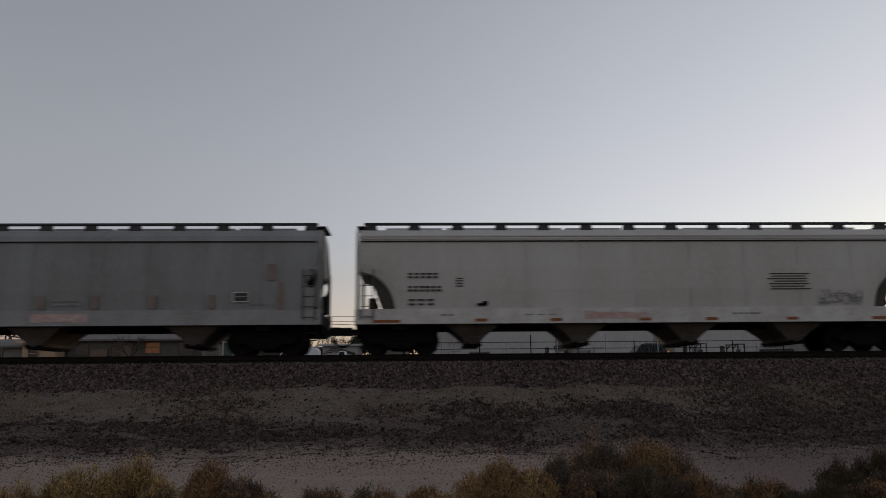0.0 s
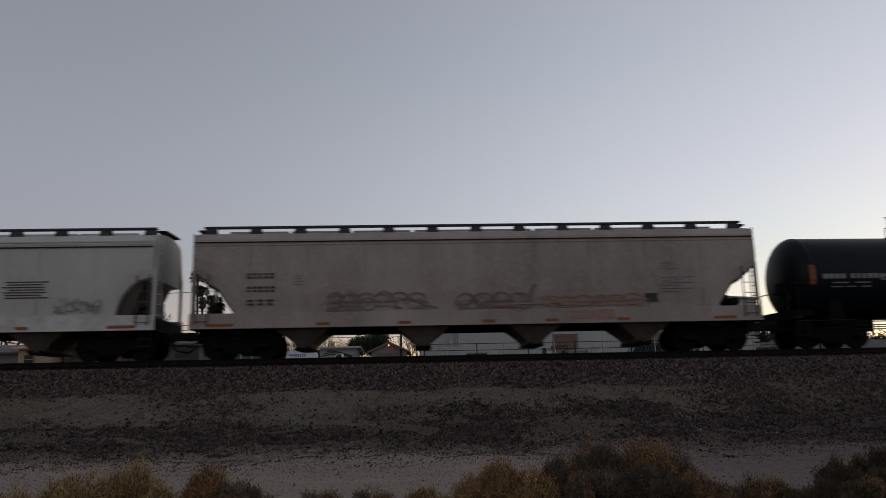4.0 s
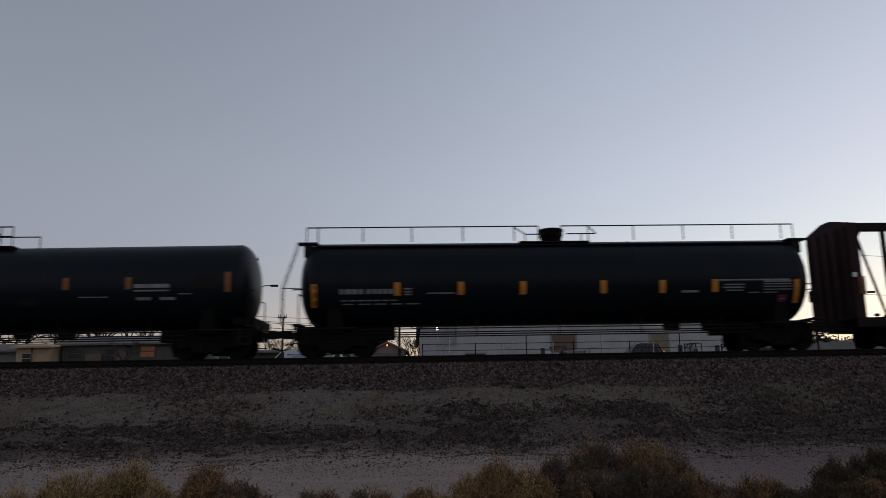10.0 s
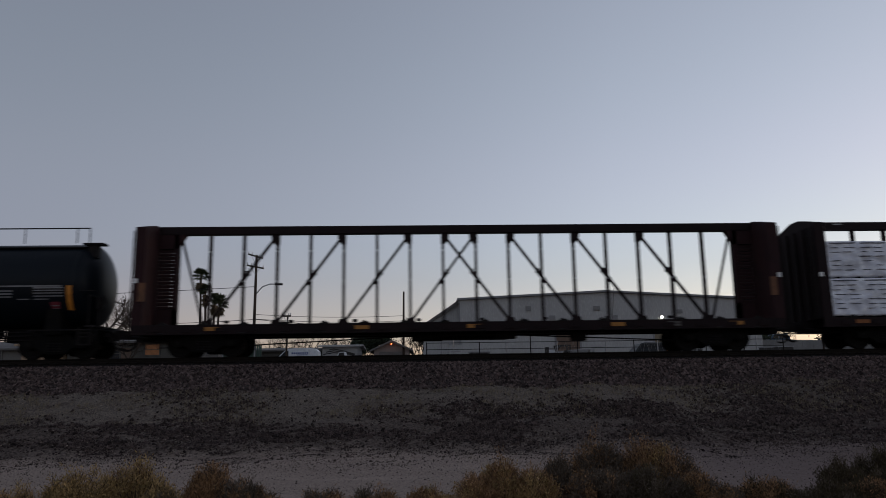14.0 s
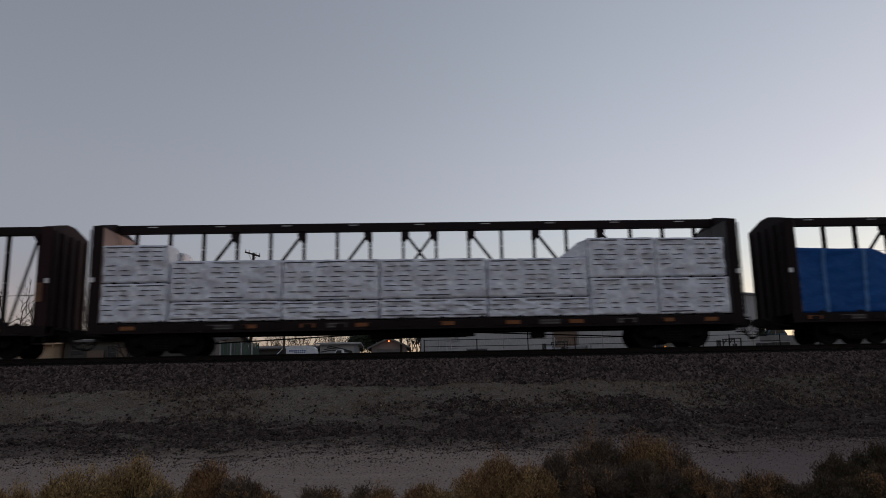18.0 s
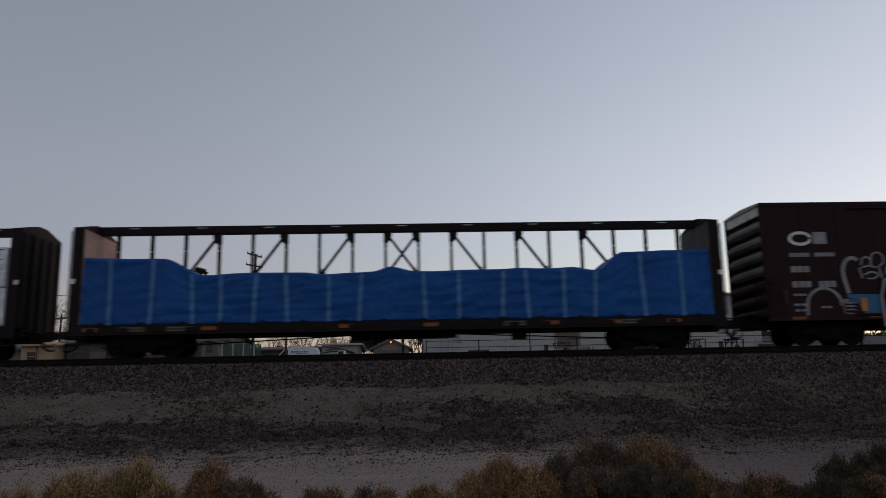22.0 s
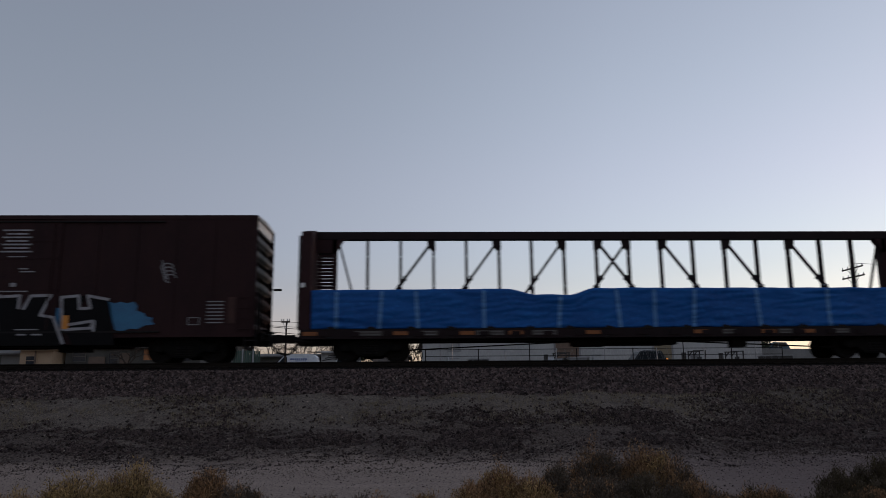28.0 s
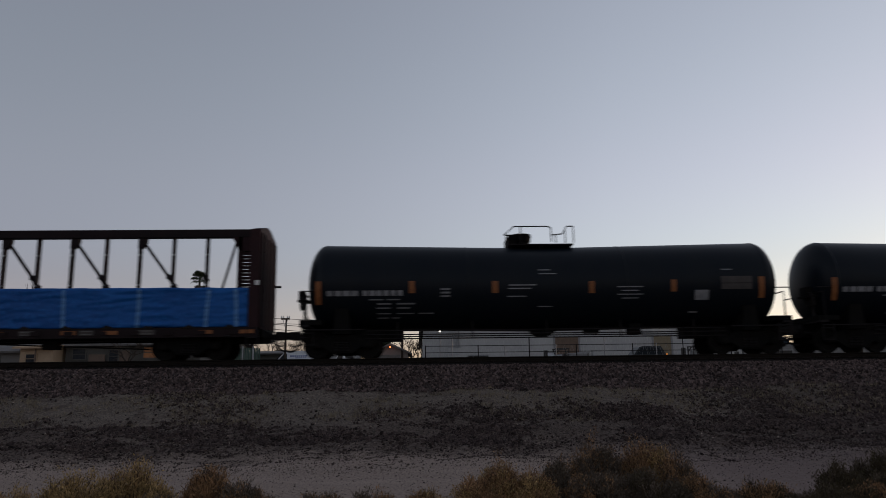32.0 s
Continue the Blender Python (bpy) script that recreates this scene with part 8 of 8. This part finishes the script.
pts, sz = [], []
for i in range(75000):
    x, y = rs.uniform(-19, 22), 14.6 + 7.9 * rs.random_sample()
    if rs.random_sample() > 0.25 + 0.75 * smoothstep(14.6, 17.0, y) or noise.noise((x * 0.9, y * 1.4, 6.6)) < -0.28:
        continue
    pts.append((x, y, surface(x, y) + 0.003))
    sz.append(rs.uniform(0.006, 0.017))
stones("loose_gravel", pts, sz, M["mixed_gravel"], "fine mixed brown and grey gravel over the bank", 7)

# dry grass on the upper bank
bl, fc = [], []
for i in range(5200):
    x, y = rs.uniform(-19, 22), rs.uniform(20.0, 22.5)
    if noise.noise((x * 0.5, y * 0.8, 2.2)) < -0.15:
        continue
    z = surface(x, y)
    for k in range(6):
        a = rs.uniform(0, 2 * math.pi)
        hgt = rs.uniform(0.04, 0.14)
        dx, dy = 0.06 * math.cos(a), 0.06 * math.sin(a)
        ox, oy = rs.normal(scale=0.03), rs.normal(scale=0.03)
        j = len(bl)
        bl += [(x + ox - dy * 0.08, y + oy + dx * 0.08, z), (x + ox + dy * 0.08, y + oy - dx * 0.08, z), (x + ox + dx, y + oy + dy, z + hgt)]
        fc.append((j, j + 1, j + 2))
me = bpy.data.meshes.new("dry_grass")
me.from_pydata(bl, [], fc)
me.materials.append(M["dry_grass"])
tagged(new("dry_grass", me), "short dry yellowish grass on the bank", "grass", kind="stuff")

# ---- roadside bushes ----
M["bush_olive"] = material("bush_olive", (0.37, 0.252, 0.115), 0.95, 0, (0.23, 0.16, 0.065), 3, 0.6, 30, 0, random_tint=0.35, gloss=0.05)
M["bush_rust"] = material("bush_rust", (0.30, 0.175, 0.092), 0.95, 0, (0.14, 0.088, 0.052), 3, 0.6, 30, 0, random_tint=0.35, gloss=0.05)
M["bush_grey"] = material("bush_grey", (0.125, 0.10, 0.078), 0.95, 0, (0.07, 0.056, 0.044), 3, 0.6, 30, 0, random_tint=0.35, gloss=0.05)
M["bush_green"] = material("bush_green", (0.070, 0.055, 0.034), 0.95, 0, (0.05, 0.044, 0.024), 3, 0.6, 30, 0, random_tint=0.35, gloss=0.05)
M["twig"] = material("twig", (0.06, 0.042, 0.03), 0.95, 0, (0.04, 0.028, 0.02), 6, 0.6, 30, 0, random_tint=0.3)


def blade_mesh(name, roots, ways, size, mat, seed):
    """Thin tapering leaves that start at roots and point along ways, in one mesh."""
    rnd2 = np.random.RandomState(seed)
    c, d = np.array(roots), np.array(ways)
    d = d + rnd2.normal(scale=0.75, size=d.shape)
    d /= np.linalg.norm(d, axis=1)[:, None]
    e = np.cross(d, rnd2.normal(size=d.shape))
    e /= np.linalg.norm(e, axis=1)[:, None] + 1e-9
    n = len(c)
    s = size * rnd2.uniform(0.5, 1.5, size=(n, 1))
    quad = np.stack([c, c + d * s * 0.45 + e * s * 0.13, c + d * s, c + d * s * 0.45 - e * s * 0.13], 1).reshape(-1, 3)
    me = bpy.data.meshes.new(name)
    me.from_pydata(quad.tolist(), [], [(4 * i, 4 * i + 1, 4 * i + 2, 4 * i + 3) for i in range(n)])
    me.materials.append(mat)
    return me


def bush(x, y, height, rx, mats, label, seed, stems=170, per=76, ry=None):
    rnd2 = np.random.RandomState(seed)
    ry = ry or rx * 0.8
    t = thing("bush", label, "bush", "dry roadside bushes", at=pose(x, y, surface(x, y)))
    bm = BM()
    roots, ways = [[] for _ in mats], [[] for _ in mats]
    clumps = [(rnd2.uniform(0, 2 * math.pi), math.sqrt(rnd2.random_sample()), rnd2.uniform(0.76, 1.08)) for _ in range(9)]
    for i in range(stems):
        ca, cq, ck = clumps[rnd2.randint(len(clumps))]
        cx, cy = cq * math.cos(ca) + rnd2.normal() * 0.20, cq * math.sin(ca) + rnd2.normal() * 0.20
        q = min(1.15, math.hypot(cx, cy))
        bx, by = 0.35 * rx * cx, 0.35 * ry * cy
        ex, ey = rx * cx, ry * cy
        ez = height * math.sqrt(max(0.10, 1 - 0.80 * q * q)) * ck * rnd2.uniform(0.60, 1.0) * (1.12 if rnd2.random_sample() < 0.08 else 1.0)
        p0, p3 = Vector((bx, by, 0)), Vector((ex, ey, ez))
        p1 = p0.lerp(p3, 0.45) + Vector((rnd2.normal() * 0.04, rnd2.normal() * 0.04, 0.07 * height))
        p2 = p0.lerp(p3, 0.75) + Vector((rnd2.normal() * 0.03, rnd2.normal() * 0.03, 0.05 * height))
        r = rnd2.uniform(0.003, 0.006)
        tube(bm, p0, p1, r * 1.3, 3, r)
        tube(bm, p1, p2, r, 3, r * 0.8)
        tube(bm, p2, p3, r * 0.8, 3, r * 0.3)
        way = (p3 - p1).normalized()
        side = min(len(mats) - 1, int(len(mats) * min(0.999, max(0, 0.5 + 0.6 * noise.noise((ex * 1.6, ey * 1.6, seed * 1.3)) + 0.2 * rnd2.normal()))))
        for k in range(per):
            u = 0.30 + 0.70 * rnd2.random_sample() ** 0.6
            b = p1.lerp(p2, max(0, (u - 0.38) / 0.37)) if u < 0.75 else p2.lerp(p3, (u - 0.75) / 0.25)
            sp = 0.036
            roots[side].append((b.x + rnd2.normal() * sp, b.y + rnd2.normal() * sp, max(0.01, b.z + rnd2.normal() * sp)))
            ways[side].append((way.x * 0.8, way.y * 0.8, way.z * 0.8 + 0.35))
        for k in range(4):
            b = p2.lerp(p3, rnd2.random_sample())
            tube(bm, b, b + Vector((rnd2.normal() * 0.05, rnd2.normal() * 0.05, rnd2.uniform(0.03, 0.11))), 0.002, 3, 0.001)
    part("twig_tangle", bm, M["twig"], t, "thin dry twigs")
    for m, cs, ws in zip(mats, roots, ways):
        if cs:
            part("foliage", blade_mesh("foliage", cs, ws, 0.036, m, seed), None, t)
    return t


OL, RU, GR, GN = M["bush_olive"], M["bush_rust"], M["bush_grey"], M["bush_green"]
BUSHES = (
    (-4.75, 9.2, 0.46, 0.42, (RU, OL), 31, 150), (-4.15, 9.6, 0.70, 0.46, (OL, OL, RU), 32, 230), (-3.55, 9.6, 0.74, 0.46, (OL, OL, RU), 33, 250), (-3.1, 9.3, 0.44, 0.32, (GR, OL), 34, 130),
    (-2.62, 9.6, 0.67, 0.33, (RU, RU, GR), 35, 200), (-2.2, 9.5, 0.56, 0.30, (RU, GR), 36, 170), (-1.85, 9.3, 0.38, 0.20, (RU, GR), 37, 100),
    (-1.16, 9.3, 0.41, 0.28, (RU, GR), 38, 130), (-0.55, 9.3, 0.42, 0.27, (RU, GR), 39, 130), (0.15, 9.4, 0.35, 0.34, (OL, RU), 40, 140),
    (0.70, 9.6, 0.50, 0.38, (OL, RU, RU), 41, 190), (1.06, 9.8, 0.66, 0.34, (RU, OL), 42, 210), (1.42, 9.7, 0.52, 0.34, (RU, OL), 43, 180),
    (1.86, 10.1, 0.66, 0.28, (GR, GR, RU), 44, 170), (2.44, 10.5, 0.93, 0.42, (RU, RU, GR), 45, 270), (3.12, 10.4, 0.86, 0.48, (RU, RU, OL), 46, 280), (3.45, 10.1, 0.70, 0.38, (RU, GR), 47, 200),
    (2.35, 9.8, 0.56, 0.50, (GR, GR, RU), 48, 200), (3.0, 9.7, 0.52, 0.50, (GN, GR), 49, 200), (3.64, 9.7, 0.46, 0.26, (GR, RU), 50, 130), (3.84, 9.4, 0.30, 0.20, (GR, RU), 51, 90),
    (4.36, 9.5, 0.42, 0.36, (RU, GN), 52, 150), (4.72, 9.3, 0.28, 0.26, (GR, GN), 53, 90), (5.55, 9.9, 0.54, 0.38, (GN, GN, GR), 54, 210), (6.27, 10.1, 0.68, 0.46, (GN, GN, GR), 55, 210), (5.5, 9.2, 0.37, 0.30, (GN, RU), 56, 120), (5.05, 9.2, 0.33, 0.30, (GN, GR), 57, 110), (6.0, 9.5, 0.50, 0.42, (GN, GN, GR), 58, 170))
LABELS = {OL: "dry yellow-olive bush with fine leaves by the road", RU: "dry rust-brown bush with fine twigs by the road", GR: "grey-brown withered bush by the road", GN: "dark grey-green bush by the road"}
for x, y, hgt, rx, mats, sd, st in BUSHES:
    bush(x, y, hgt, rx, mats, LABELS[mats[0]], sd, st)

# ---- moving things ----
RUN = ((0, 0.0), (2, 13.284), (4, 26.381), (6.5, 42.532), (8.5, 55.361), (10.5, 68.155), (12.5, 80.936), (14.5, 93.667), (16.5, 106.404), (18.5, 119.148),
       (20.5, 131.79), (22.5, 144.318), (24.5, 156.731), (27.5, 174.867), (29.5, 186.954), (32, 202.034))


def run_at(t):
    for (a, sa), (b, sb) in zip(RUN, RUN[1:]):
        if t <= b:
            return sa + (sb - sa) * (t - a) / (b - a)
    return RUN[-1][1]


def motions():
    for car, x in TRAIN:
        walk(car, [(t, pose(x - s, TRACK_Y, RAIL_Z)) for t, s in RUN])
    turns = [(k * 0.1, -math.degrees(run_at(k * 0.1) / WHEEL_R)) for k in range(321)]
    for w, x in WHEELSETS:
        walk(w, [(t, pose(x, 0, WHEEL_R, 0, a, 0)) for t, a in turns])


motions()
